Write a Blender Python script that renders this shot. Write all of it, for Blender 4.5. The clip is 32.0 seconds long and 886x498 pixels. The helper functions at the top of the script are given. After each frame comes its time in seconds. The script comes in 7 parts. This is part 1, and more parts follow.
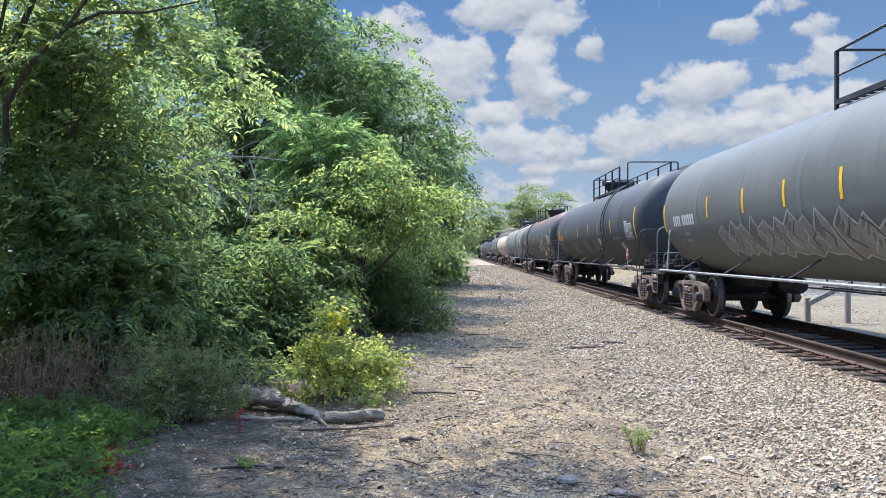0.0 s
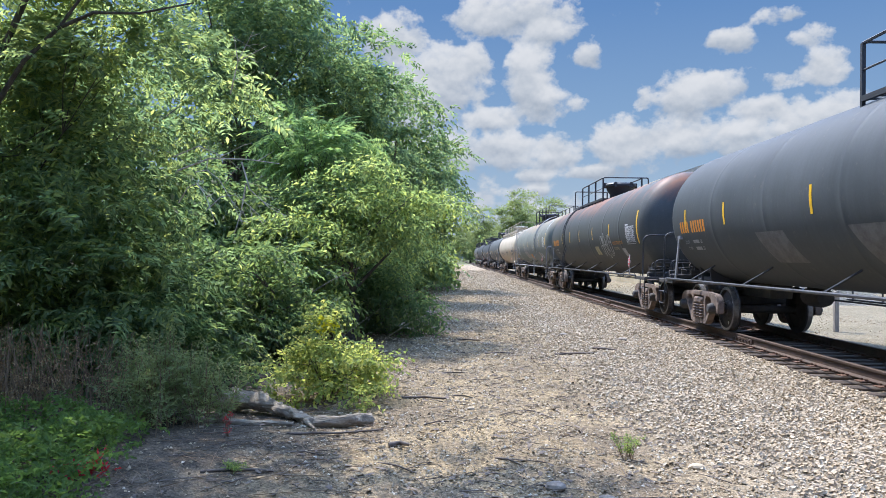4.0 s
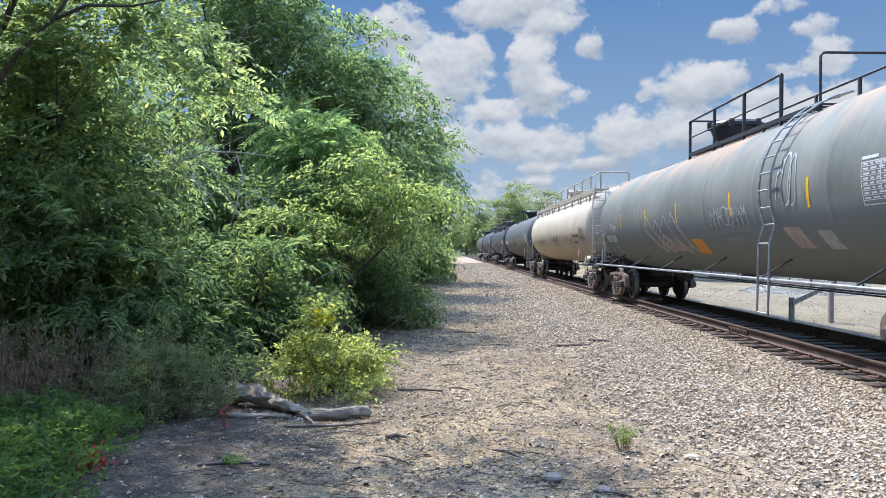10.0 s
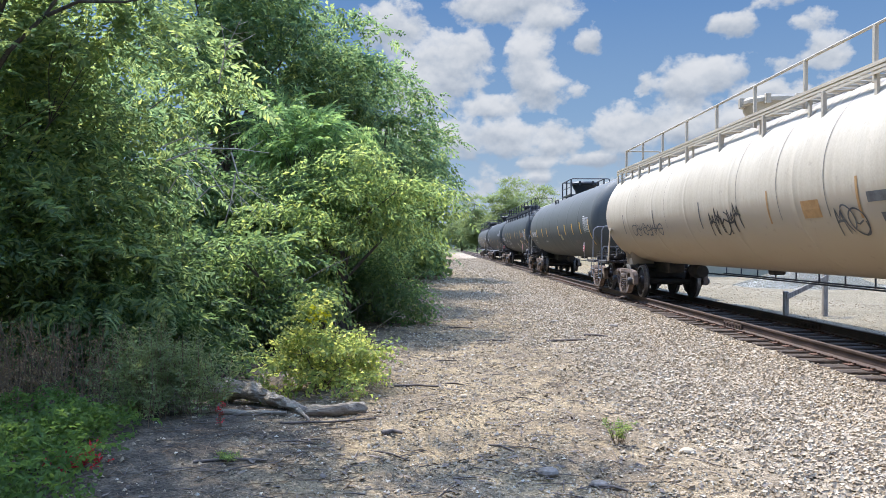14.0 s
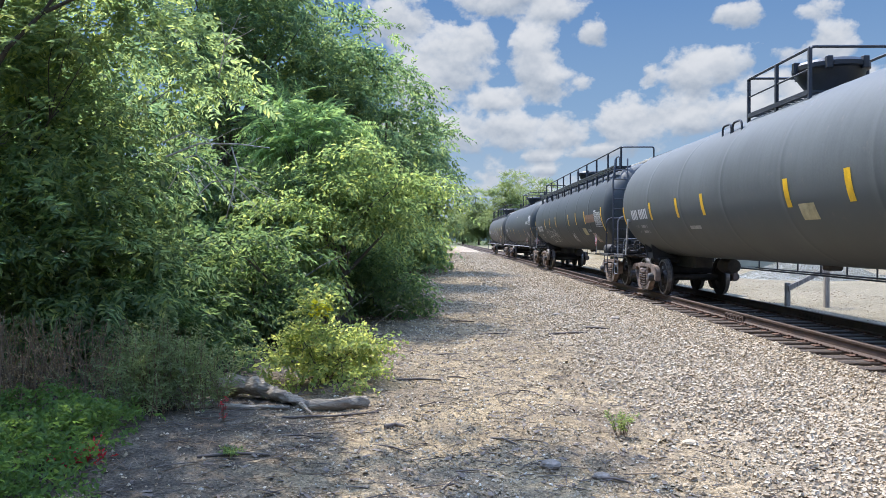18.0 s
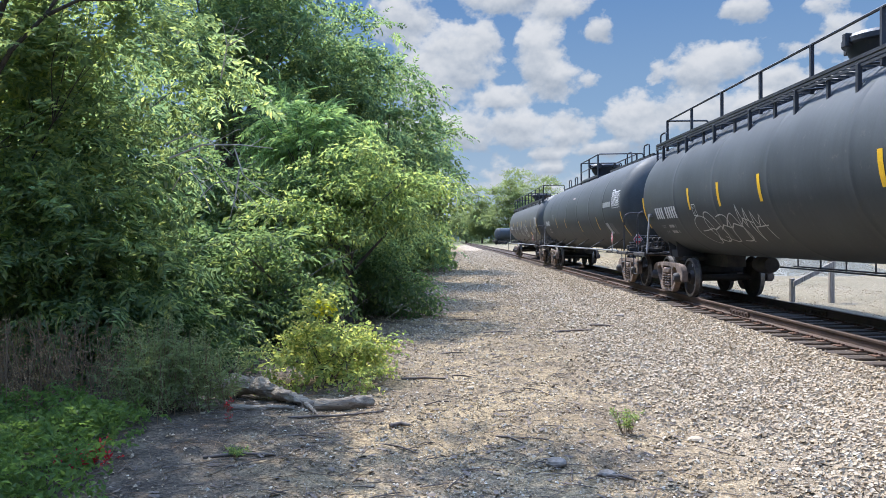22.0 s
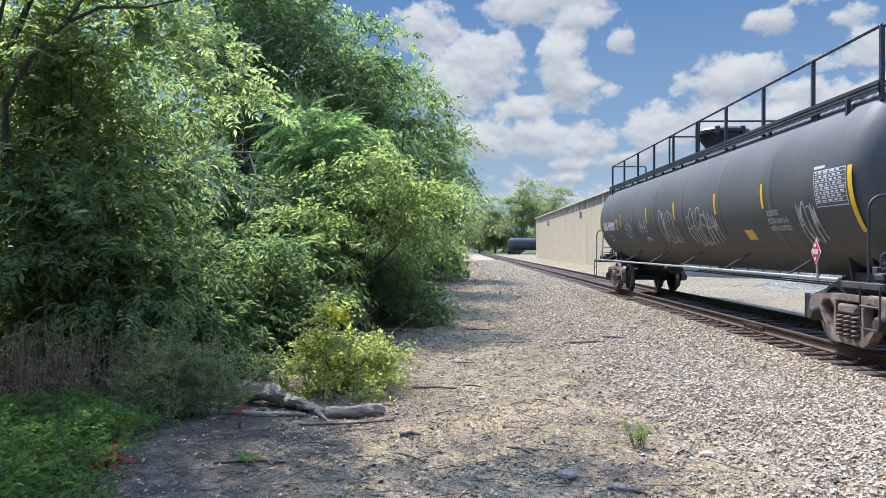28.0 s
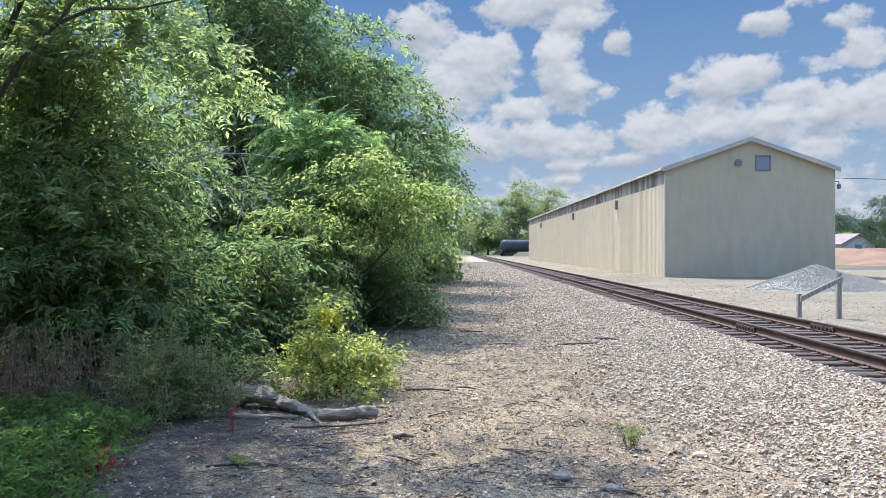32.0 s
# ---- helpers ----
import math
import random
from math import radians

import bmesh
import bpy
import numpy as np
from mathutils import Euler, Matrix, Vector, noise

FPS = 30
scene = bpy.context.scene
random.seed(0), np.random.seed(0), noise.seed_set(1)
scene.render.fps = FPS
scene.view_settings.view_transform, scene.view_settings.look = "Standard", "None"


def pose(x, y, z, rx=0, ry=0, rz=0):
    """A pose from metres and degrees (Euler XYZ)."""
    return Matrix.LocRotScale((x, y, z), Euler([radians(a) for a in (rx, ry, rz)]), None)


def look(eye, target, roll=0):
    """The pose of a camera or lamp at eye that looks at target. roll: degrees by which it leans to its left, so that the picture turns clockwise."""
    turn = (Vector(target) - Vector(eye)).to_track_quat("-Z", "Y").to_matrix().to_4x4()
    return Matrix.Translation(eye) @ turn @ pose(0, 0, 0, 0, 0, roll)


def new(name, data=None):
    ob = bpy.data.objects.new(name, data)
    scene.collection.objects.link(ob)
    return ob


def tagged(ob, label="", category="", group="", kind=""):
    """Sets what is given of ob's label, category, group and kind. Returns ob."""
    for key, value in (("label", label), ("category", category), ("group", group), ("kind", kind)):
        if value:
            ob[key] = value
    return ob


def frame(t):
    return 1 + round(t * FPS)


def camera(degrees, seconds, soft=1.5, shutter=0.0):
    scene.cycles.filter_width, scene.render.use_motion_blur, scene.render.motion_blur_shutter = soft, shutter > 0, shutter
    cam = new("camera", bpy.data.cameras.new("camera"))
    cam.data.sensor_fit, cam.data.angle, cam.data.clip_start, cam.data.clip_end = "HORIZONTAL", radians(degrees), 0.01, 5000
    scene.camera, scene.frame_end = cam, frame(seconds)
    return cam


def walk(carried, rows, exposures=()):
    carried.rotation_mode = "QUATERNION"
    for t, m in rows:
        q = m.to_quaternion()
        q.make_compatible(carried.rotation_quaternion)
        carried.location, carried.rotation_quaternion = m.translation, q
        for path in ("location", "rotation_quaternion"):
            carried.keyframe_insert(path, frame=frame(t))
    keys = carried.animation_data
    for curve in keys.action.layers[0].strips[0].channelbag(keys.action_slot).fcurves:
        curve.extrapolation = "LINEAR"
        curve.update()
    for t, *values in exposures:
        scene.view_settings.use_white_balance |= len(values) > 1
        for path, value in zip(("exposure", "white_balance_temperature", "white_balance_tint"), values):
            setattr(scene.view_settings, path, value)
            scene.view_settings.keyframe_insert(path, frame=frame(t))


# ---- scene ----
EYE_Z = 1.68
cam = camera(62.2, 32.0, soft=0.6)


def aim(yaw, pitch, roll):
    return pose(0, 0, EYE_Z, 90 + pitch, 0, yaw) @ pose(0, 0, 0, 0, 0, -roll)


walk(cam, [(t, aim(y, p, r)) for t, y, p, r in [
    (0, 1.20, 0.29, -0.12), (0.5, 1.13, 0.31, -0.22), (1, 0.98, 0.39, -0.30), (1.5, 0.80, 0.45, -0.57), (2,
    0.67, 0.54, -0.68), (2.5, 0.60, 0.61, -0.71), (3, 0.58, 0.67, -0.75), (3.5, 0.54, 0.68, -0.75), (5.5,
    0.52, 0.48, -0.79), (6, 0.46, 0.38, -0.79), (6.5, 0.39, 0.30, -0.72), (7, 0.29, 0.26, -0.72), (7.5, 0.23,
    0.23, -0.78), (8, 0.19, 0.19, -0.68), (8.5, 0.18, 0.16, -0.63), (9, 0.18, 0.15, -0.63), (9.5, 0.19, 0.13,
    -0.56), (10, 0.22, 0.09, -0.51), (10.5, 0.22, 0.04, -0.38), (11, 0.22, -0.06, -0.37), (11.5, 0.19, -0.13,
    -0.27), (12, 0.17, -0.17, -0.22), (12.5, 0.12, -0.22, -0.18), (13, 0.06, -0.22, -0.18), (13.5, -0.05,
    -0.23, -0.26), (14, -0.16, -0.24, -0.25), (14.5, -0.24, -0.23, -0.27), (16.5, -0.26, -0.33, -0.22), (17,
    -0.21, -0.43, -0.14), (17.5, -0.17, -0.56, -0.00), (18, -0.06, -0.73, 0.14), (18.5, 0.02, -0.90, 0.22),
    (19, 0.04, -1.01, 0.23), (19.5, 0.02, -1.10, 0.36), (20, 0.00, -1.14, 0.34), (20.5, -0.01, -1.14, 0.42),
    (21, 0.05, -1.07, 0.52), (21.5, 0.12, -0.95, 0.52), (22, 0.22, -0.82, 0.67), (22.5, 0.31, -0.73, 0.80),
    (23, 0.44, -0.71, 0.91), (23.5, 0.55, -0.72, 0.88), (24, 0.65, -0.72, 0.89), (24.5, 0.78, -0.71, 0.76),
    (25, 0.94, -0.69, 0.72), (25.5, 1.09, -0.60, 0.59), (27.5, 1.28, -0.15, 0.02), (28, 1.22, -0.10, -0.09),
    (28.5, 1.25, -0.09, -0.03), (29, 1.31, -0.01, 0.13), (29.5, 1.42, 0.05, 0.28), (30, 1.46, 0.15, 0.29),
    (30.5, 1.32, 0.21, 0.24), (31, 1.09, 0.19, 0.11), (31.5, 0.83, 0.14, -0.02), (32, 0.66, 0.04, 0.00),
]], exposures=[(0, 0.86, 6080, 11), (32, 0.86, 6080, 11)])

# ---- light ----
SUN = Vector((-0.29, 0.45, 0.845)).normalized()
world = bpy.data.worlds.new("sky")
scene.world = world
world.use_nodes = True
wn = world.node_tree
sky = wn.nodes.new("ShaderNodeTexSky")
sky.sky_type, sky.sun_disc = "NISHITA", False
sky.sun_elevation = math.asin(SUN.z)
sky.sun_rotation = math.atan2(SUN.x, SUN.y)
sky.air_density, sky.dust_density, sky.ozone_density, sky.altitude = 1.0, 0.6, 2.0, 200
wn.links.new(sky.outputs[0], wn.nodes["Background"].inputs[0])
wn.nodes["Background"].inputs[1].default_value = 0.60
sun = new("sun", bpy.data.lights.new("sun", "SUN"))
sun.data.energy, sun.data.angle, sun.data.color = 4.5, radians(0.53), (1.0, 0.95, 0.87)
sun.matrix_world = look(SUN * 50, (0, 0, 0))

# ---- small helpers ----
RNG = np.random.default_rng(7)
RAIL_Z = 0.23
TRACK_X = 6.6
SPEED = 5.35


def nodes_of(name):
    m = bpy.data.materials.new(name)
    m.use_nodes = True
    return m, m.node_tree, m.node_tree.nodes["Principled BSDF"]


def node(nt, kind, **values):
    n = nt.nodes.new(kind)
    for k, v in values.items():
        if k in n.inputs:
            n.inputs[k].default_value = v
    return n


def ramp(nt, source, stops):
    r = nt.nodes.new("ShaderNodeValToRGB")
    while len(r.color_ramp.elements) < len(stops):
        r.color_ramp.elements.new(0.5)
    for e, (p, c) in zip(r.color_ramp.elements, stops):
        e.position, e.color = p, (c, c, c, 1) if isinstance(c, float) else (*c, 1)
    nt.links.new(source, r.inputs[0])
    return r.outputs[0]


def mixed(nt, fac, a, b, mode="MIX"):
    m = nt.nodes.new("ShaderNodeMix")
    m.data_type, m.blend_type = "RGBA", mode
    for value, socket in ((fac, m.inputs[0]), (a, m.inputs[6]), (b, m.inputs[7])):
        if isinstance(value, bpy.types.NodeSocket):
            nt.links.new(value, socket)
        elif isinstance(value, (int, float)):
            socket.default_value = value
        else:
            socket.default_value = (*value, 1)
    return m.outputs[2]


def noise_tex(nt, scale, detail=6.0, rough=0.6, coords="Object", stretch=(1, 1, 1)):
    tc = nt.nodes.new("ShaderNodeTexCoord")
    mp = nt.nodes.new("ShaderNodeMapping")
    mp.inputs["Scale"].default_value = stretch
    nt.links.new(tc.outputs[coords], mp.inputs[0])
    n = node(nt, "ShaderNodeTexNoise", Scale=scale, Detail=detail, Roughness=rough)
    nt.links.new(mp.outputs[0], n.inputs["Vector"])
    return n.outputs["Fac"]


def bump(nt, bsdf, height, strength=0.3, distance=0.01):
    b = node(nt, "ShaderNodeBump", Strength=strength, Distance=distance)
    nt.links.new(height, b.inputs["Height"])
    nt.links.new(b.outputs[0], bsdf.inputs["Normal"])


def surface(name, dark, light, scale=4.0, rough=0.7, metal=0.0, bumps=0.3, fine=40.0, stretch=(1, 1, 1), dirt=None, spread=(0.35, 0.65), distance=0.01, gloss=0.5):
    """A worn surface: two colours mixed by a broad noise, a finer grain, dirt spots and relief."""
    m, nt, b = nodes_of(name)
    broad = noise_tex(nt, scale, 5, 0.6, stretch=stretch)
    grain = noise_tex(nt, fine, 4, 0.65, stretch=stretch)
    c = mixed(nt, ramp(nt, broad, [(spread[0], 0.0), (spread[1], 1.0)]), dark, light)
    c = mixed(nt, 0.35, c, ramp(nt, grain, [(0.3, 0.55), (0.7, 1.0)]), "MULTIPLY")
    if dirt:
        c = mixed(nt, ramp(nt, noise_tex(nt, scale * 2.3, 8, 0.7, stretch=stretch), [(0.56, 0.0), (0.70, 0.9)]), c, dirt)
    nt.links.new(c, b.inputs["Base Color"])
    nt.links.new(ramp(nt, broad, [(0.2, max(rough - 0.12, 0.05)), (0.8, min(rough + 0.12, 1.0))]), b.inputs["Roughness"])
    b.inputs["Metallic"].default_value = metal
    b.inputs["Specular IOR Level"].default_value = gloss
    if bumps:
        bump(nt, b, grain, bumps, distance)
    return m


def finish(bm, mats, smooth=35):
    me = bpy.data.meshes.new("mesh")
    bmesh.ops.recalc_face_normals(bm, faces=bm.faces)
    bm.to_mesh(me)
    bm.free()
    for m in mats if isinstance(mats, (list, tuple)) else [mats]:
        me.materials.append(m)
    if smooth:
        me.shade_smooth()
        me.set_sharp_from_angle(angle=radians(smooth))
    return me


def part(name, bm, material, parent=None, label="", at=None):
    """Links a bmesh, or a ready mesh, as one object under a thing or under a part."""
    me = bm if isinstance(bm, bpy.types.Mesh) else finish(bm, material)
    ob = new(name, me)
    ob.parent = parent
    if at is not None:
        ob.matrix_basis = at if isinstance(at, Matrix) else Matrix.Translation(at)
    if label:
        ob["label"] = label
    return ob


def thing(name, label, category, at=(0, 0, 0), group="", kind=""):
    ob = new(name)
    ob.empty_display_size = 0.2
    ob.matrix_basis = at if isinstance(at, Matrix) else Matrix.Translation(at)
    return tagged(ob, label, category, group, kind)


def box(bm, x0, x1, y0, y1, z0, z1, bevel=0.0, index=0):
    vs = [bm.verts.new((x, y, z)) for x in (x0, x1) for y in (y0, y1) for z in (z0, z1)]
    fs = [bm.faces.new([vs[i] for i in q]) for q in ((0, 1, 3, 2), (4, 6, 7, 5), (0, 4, 5, 1), (2, 3, 7, 6), (0, 2, 6, 4), (1, 5, 7, 3))]
    for f in fs:
        f.material_index = index
    if bevel:
        es = list({e for f in fs for e in f.edges})
        bmesh.ops.bevel(bm, geom=es, offset=bevel, segments=1, affect="EDGES")
    return bm


def tube(bm, pts, r, seg=8, r_end=None, index=0):
    """A round bar along a line of points, tapering to r_end."""
    pts = [Vector(p) for p in pts]
    rings, up = [], Vector((0.31, 0.17, 0.93))
    for i, p in enumerate(pts):
        d = (pts[min(i + 1, len(pts) - 1)] - pts[max(i - 1, 0)]).normalized()
        a = d.cross(up)
        a = (d.cross(Vector((1, 0.2, 0))) if a.length < 0.05 else a).normalized()
        b = d.cross(a)
        up = -b if b.dot(up) < 0 else b
        b = up
        a = b.cross(d)
        k = r if r_end is None else r + (r_end - r) * i / (len(pts) - 1)
        rings.append([bm.verts.new(p + (a * math.cos(q) + b * math.sin(q)) * k) for q in (math.tau * j / seg for j in range(seg))])
    for ra, rb in zip(rings, rings[1:]):
        for j in range(seg):
            bm.faces.new((ra[j], ra[(j + 1) % seg], rb[(j + 1) % seg], rb[j])).material_index = index
    bm.faces.new(rings[0][::-1]).material_index = index
    bm.faces.new(rings[-1]).material_index = index
    return bm


def bend(pts, r=0.12, n=4):
    """Rounds the inner corners of a line of points."""
    pts = [Vector(p) for p in pts]
    out = [pts[0]]
    for a, b, c in zip(pts, pts[1:], pts[2:]):
        u, v = (a - b), (c - b)
        k = min(r, u.length * 0.45, v.length * 0.45)
        p, q = b + u.normalized() * k, b + v.normalized() * k
        out += [p * (1 - s) ** 2 + b * 2 * s * (1 - s) + q * s * s for s in (i / n for i in range(n + 1))]
    return out + [pts[-1]]


def lathe(bm, profile, seg=32, axis="z", at=(0, 0, 0), index=0):
    """Turns a profile of (radius, height) round an axis; a radius of 0 closes the end."""
    at = Vector(at)

    def spot(r, h, q):
        c, s = r * math.cos(q), r * math.sin(q)
        return at + Vector({"z": (c, s, h), "y": (c, h, s), "x": (h, c, s)}[axis])

    rings = []
    for r, h in profile:
        rings.append([bm.verts.new(spot(0, h, 0))] if r == 0 else [bm.verts.new(spot(r, h, math.tau * j / seg)) for j in range(seg)])
    for a, b in zip(rings, rings[1:]):
        for j in range(seg):
            k = (j + 1) % seg
            q = [a[0]] if len(a) == 1 else [a[j], a[k]]
            q += [b[0]] if len(b) == 1 else [b[k], b[j]]
            bm.faces.new(q).material_index = index
    return bm


def plate(bm, outline, thick, axis="x", at=0.0, index=0):
    """A flat plate of an outline in the other two axes, from at to at + thick."""
    def spot(a, b, h):
        return {"x": (h, a, b), "y": (a, h, b), "z": (a, b, h)}[axis]
    lo = [bm.verts.new(spot(a, b, at)) for a, b in outline]
    hi = [bm.verts.new(spot(a, b, at + thick)) for a, b in outline]
    n = len(lo)
    fs = [bm.faces.new(lo[::-1]), bm.faces.new(hi)] + [bm.faces.new((lo[i], lo[(i + 1) % n], hi[(i + 1) % n], hi[i])) for i in range(n)]
    for f in fs:
        f.material_index = index
    return bm


def mesh_from(verts, faces, mats, smooth=False):
    """A mesh from arrays of corners and of equal-sided faces."""
    verts, faces = np.asarray(verts, np.float32), np.asarray(faces, np.int32)
    me = bpy.data.meshes.new("mesh")
    n, k = faces.shape
    me.vertices.add(len(verts))
    me.vertices.foreach_set("co", verts.ravel())
    me.loops.add(n * k)
    me.loops.foreach_set("vertex_index", faces.ravel())
    me.polygons.add(n)
    me.polygons.foreach_set("loop_start", np.arange(0, n * k, k, dtype=np.int32))
    me.update(calc_edges=True)
    me.validate()
    if smooth:
        me.shade_smooth()
    else:
        me.shade_flat()
    for m in mats if isinstance(mats, (list, tuple)) else [mats]:
        me.materials.append(m)
    return me

# ---- materials ----
RUST = (0.16, 0.065, 0.03)
M = {
    "rail": surface("rusty_rail", (0.05, 0.032, 0.024), (0.10, 0.062, 0.044), 3, 0.75, 0.3, 0.4, 60),
    "rail_top": surface("rail_tread", (0.10, 0.085, 0.075), (0.22, 0.19, 0.17), 2, 0.45, 0.6, 0.1, 60, (6, 0.3, 6)),
    "tie": surface("weathered_tie", (0.035, 0.025, 0.019), (0.12, 0.085, 0.06), 5, 0.9, 0, 0.8, 30, (0.25, 3, 3), distance=0.02),
    "plate": surface("rusty_plate", (0.07, 0.035, 0.022), (0.15, 0.075, 0.045), 20, 0.85, 0.2),
    "black": surface("black_paint", (0.020, 0.022, 0.028), (0.040, 0.043, 0.051), 2, 0.55, 0, 0.15, 50, dirt=(0.05, 0.045, 0.04)),
    "grime": surface("greasy_steel", (0.028, 0.028, 0.031), (0.072, 0.064, 0.058), 5, 0.75, 0.2, 0.5, 40),
    "cast": surface("rusty_casting", (0.085, 0.062, 0.051), (0.25, 0.185, 0.148), 4, 0.85, 0, 0.5, 30, dirt=(0.04, 0.03, 0.026)),
    "wheel": surface("dark_wheel", (0.024, 0.023, 0.024), (0.060, 0.052, 0.048), 6, 0.8, 0.2),
    "tread": surface("worn_tread", (0.16, 0.15, 0.145), (0.30, 0.285, 0.27), 12, 0.4, 0.8, 0.1),
    "galv": surface("galvanised_pipe", (0.22, 0.23, 0.24), (0.38, 0.39, 0.40), 9, 0.5, 0.5, 0.2),
    "yellow": surface("yellow_reflector", (0.62, 0.36, 0.01), (0.80, 0.48, 0.02), 8, 0.45, 0, 0.05),
    "white": surface("white_lettering", (0.42, 0.43, 0.44), (0.66, 0.67, 0.68), 25, 0.7, 0, 0.05),
    "orange": surface("orange_lettering", (0.45, 0.16, 0.015), (0.70, 0.28, 0.02), 25, 0.7, 0, 0.05),
    "graffiti": surface("silver_spray", (0.26, 0.27, 0.28), (0.55, 0.56, 0.57), 6, 0.5, 0.2, 0.05),
    "spray_fill": surface("faded_spray", (0.21, 0.17, 0.155), (0.38, 0.31, 0.28), 3, 0.7, 0, 0.05),
    "spray_dark": surface("dark_spray", (0.02, 0.02, 0.025), (0.06, 0.055, 0.05), 6, 0.6, 0, 0.05),
    "rust_tape": surface("rusty_orange_tape", (0.34, 0.19, 0.07), (0.46, 0.27, 0.11), 8, 0.7, 0, 0.05),
    "spray_grey": surface("silver_fill", (0.17, 0.172, 0.178), (0.27, 0.272, 0.278), 4, 0.6, 0.1, 0.05),
    "red": surface("red_placard", (0.50, 0.02, 0.03), (0.66, 0.05, 0.06), 20, 0.5, 0, 0.05),
    "patch": surface("ochre_patch", (0.30, 0.26, 0.14), (0.48, 0.42, 0.25), 6, 0.7, 0, 0.05),
    "brown": surface("brown_patch", (0.13, 0.07, 0.045), (0.22, 0.13, 0.085), 6, 0.7, 0, 0.05),
    "soot": surface("grey_patch", (0.06, 0.06, 0.065), (0.13, 0.13, 0.13), 5, 0.7, 0, 0.05),
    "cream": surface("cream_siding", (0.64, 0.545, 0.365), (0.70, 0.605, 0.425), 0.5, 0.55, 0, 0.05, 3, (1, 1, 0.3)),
    # same cream as the siding, darkened for the gable's shaded side
    "gable": surface("shaded_cream_gable", (0.465, 0.400, 0.268), (0.50, 0.435, 0.298), 0.3, 0.6, 0, 0.02, 2, (1, 1, 0.3)),
    "skylight": surface("dirty_fibreglass", (0.15, 0.13, 0.10), (0.50, 0.46, 0.38), 1.1, 0.6, 0, 0.2, 10, (1, 1, 0.12), spread=(0.4, 0.6)),
    "roof": surface("grey_roofing", (0.28, 0.28, 0.28), (0.42, 0.42, 0.41), 0.6, 0.5, 0.3),
    "trim": surface("pale_trim", (0.43, 0.395, 0.33), (0.54, 0.50, 0.43), 2, 0.6),
    "frame": surface("grey_frame", (0.14, 0.15, 0.17), (0.22, 0.23, 0.25), 5, 0.6),
    "wood": surface("weathered_post", (0.20, 0.175, 0.15), (0.40, 0.365, 0.32), 6, 0.9, 0, 0.6, 30, (6, 6, 0.6)),
    "log": surface("bleached_log", (0.28, 0.215, 0.15), (0.54, 0.44, 0.32), 7, 0.95, 0, 1.0, 26, (0.5, 5, 5), dirt=(0.06, 0.048, 0.04), distance=0.04),
    "bark": surface("grey_bark", (0.045, 0.038, 0.030), (0.12, 0.10, 0.08), 8, 0.95, 0, 0.9, 30, (3, 3, 0.6), distance=0.02),
    "twig": surface("bleached_twig", (0.30, 0.26, 0.21), (0.50, 0.45, 0.38), 9, 0.9, 0, 0.3),
    "dry": surface("dry_stalk", (0.10, 0.060, 0.032), (0.26, 0.175, 0.10), 6, 0.9, 0, 0.2),
    "stick": surface("dead_stick", (0.06, 0.045, 0.035), (0.20, 0.155, 0.12), 8, 0.95, 0, 0.6),
    "rock": surface("dark_rock", (0.13, 0.105, 0.08), (0.30, 0.25, 0.195), 12, 0.9, 0, 0.6),
    # distance haze is put into the hills' bluish base colour
    "hill": surface("hazed_wooded_hill", (0.030, 0.052, 0.045), (0.055, 0.085, 0.068), 0.02, 0.95, 0, 0.0, 0.3),
    "house": surface("white_clapboard", (0.60, 0.60, 0.60), (0.76, 0.76, 0.75), 1, 0.7),
    "house_roof": surface("pink_shingle", (0.20, 0.145, 0.13), (0.30, 0.22, 0.20), 2, 0.9),
    "dirt_bank": surface("orange_dirt", (0.15, 0.080, 0.040), (0.25, 0.145, 0.080), 0.4, 0.95, 0, 0.4, 6),
    "lane": surface("worn_asphalt", (0.045, 0.046, 0.05), (0.075, 0.075, 0.078), 0.5, 0.9, 0, 0.3, 20),
    "stencil": surface("worn_stencil", (0.20, 0.20, 0.205), (0.36, 0.36, 0.365), 9, 0.7, 0, 0.05),
    "pipe": surface("orange_hose", (0.50, 0.20, 0.11), (0.66, 0.32, 0.20), 3, 0.7),
}


def glass():
    m, nt, b = nodes_of("window_glass")
    b.inputs["Base Color"].default_value = (0.20, 0.24, 0.28, 1)
    b.inputs["Roughness"].default_value = 0.06
    b.inputs["Specular IOR Level"].default_value = 0.8
    return m


M["glass"] = glass()


def stone_mat(name, stops, rough=0.9):
    """Loose stones: each piece has a tone of its own."""
    m, nt, b = nodes_of(name)
    g = nt.nodes.new("ShaderNodeNewGeometry")
    c = ramp(nt, g.outputs["Random Per Island"], stops)
    c = mixed(nt, 0.5, c, ramp(nt, noise_tex(nt, 60, 4), [(0.3, 0.6), (0.7, 1.0)]), "MULTIPLY")
    nt.links.new(c, b.inputs["Base Color"])
    b.inputs["Roughness"].default_value = rough
    b.inputs["Specular IOR Level"].default_value = 0.25
    bump(nt, b, noise_tex(nt, 90, 4), 0.4, 0.004)
    return m


M["ballast"] = stone_mat("ballast_stone", [(0.0, (0.262, 0.194, 0.120)), (0.3, (0.362, 0.279, 0.182)), (0.7, (0.435, 0.346, 0.234)), (1.0, (0.52, 0.440, 0.325))])
M["gravel"] = stone_mat("path_gravel", [(0.0, (0.14, 0.102, 0.064)), (0.4, (0.318, 0.243, 0.152)), (0.85, (0.44, 0.348, 0.232)), (1.0, (0.58, 0.515, 0.40))])
M["crushed"] = stone_mat("crushed_stone", [(0.0, (0.29, 0.265, 0.20)), (0.5, (0.36, 0.335, 0.258)), (1.0, (0.43, 0.40, 0.315))])


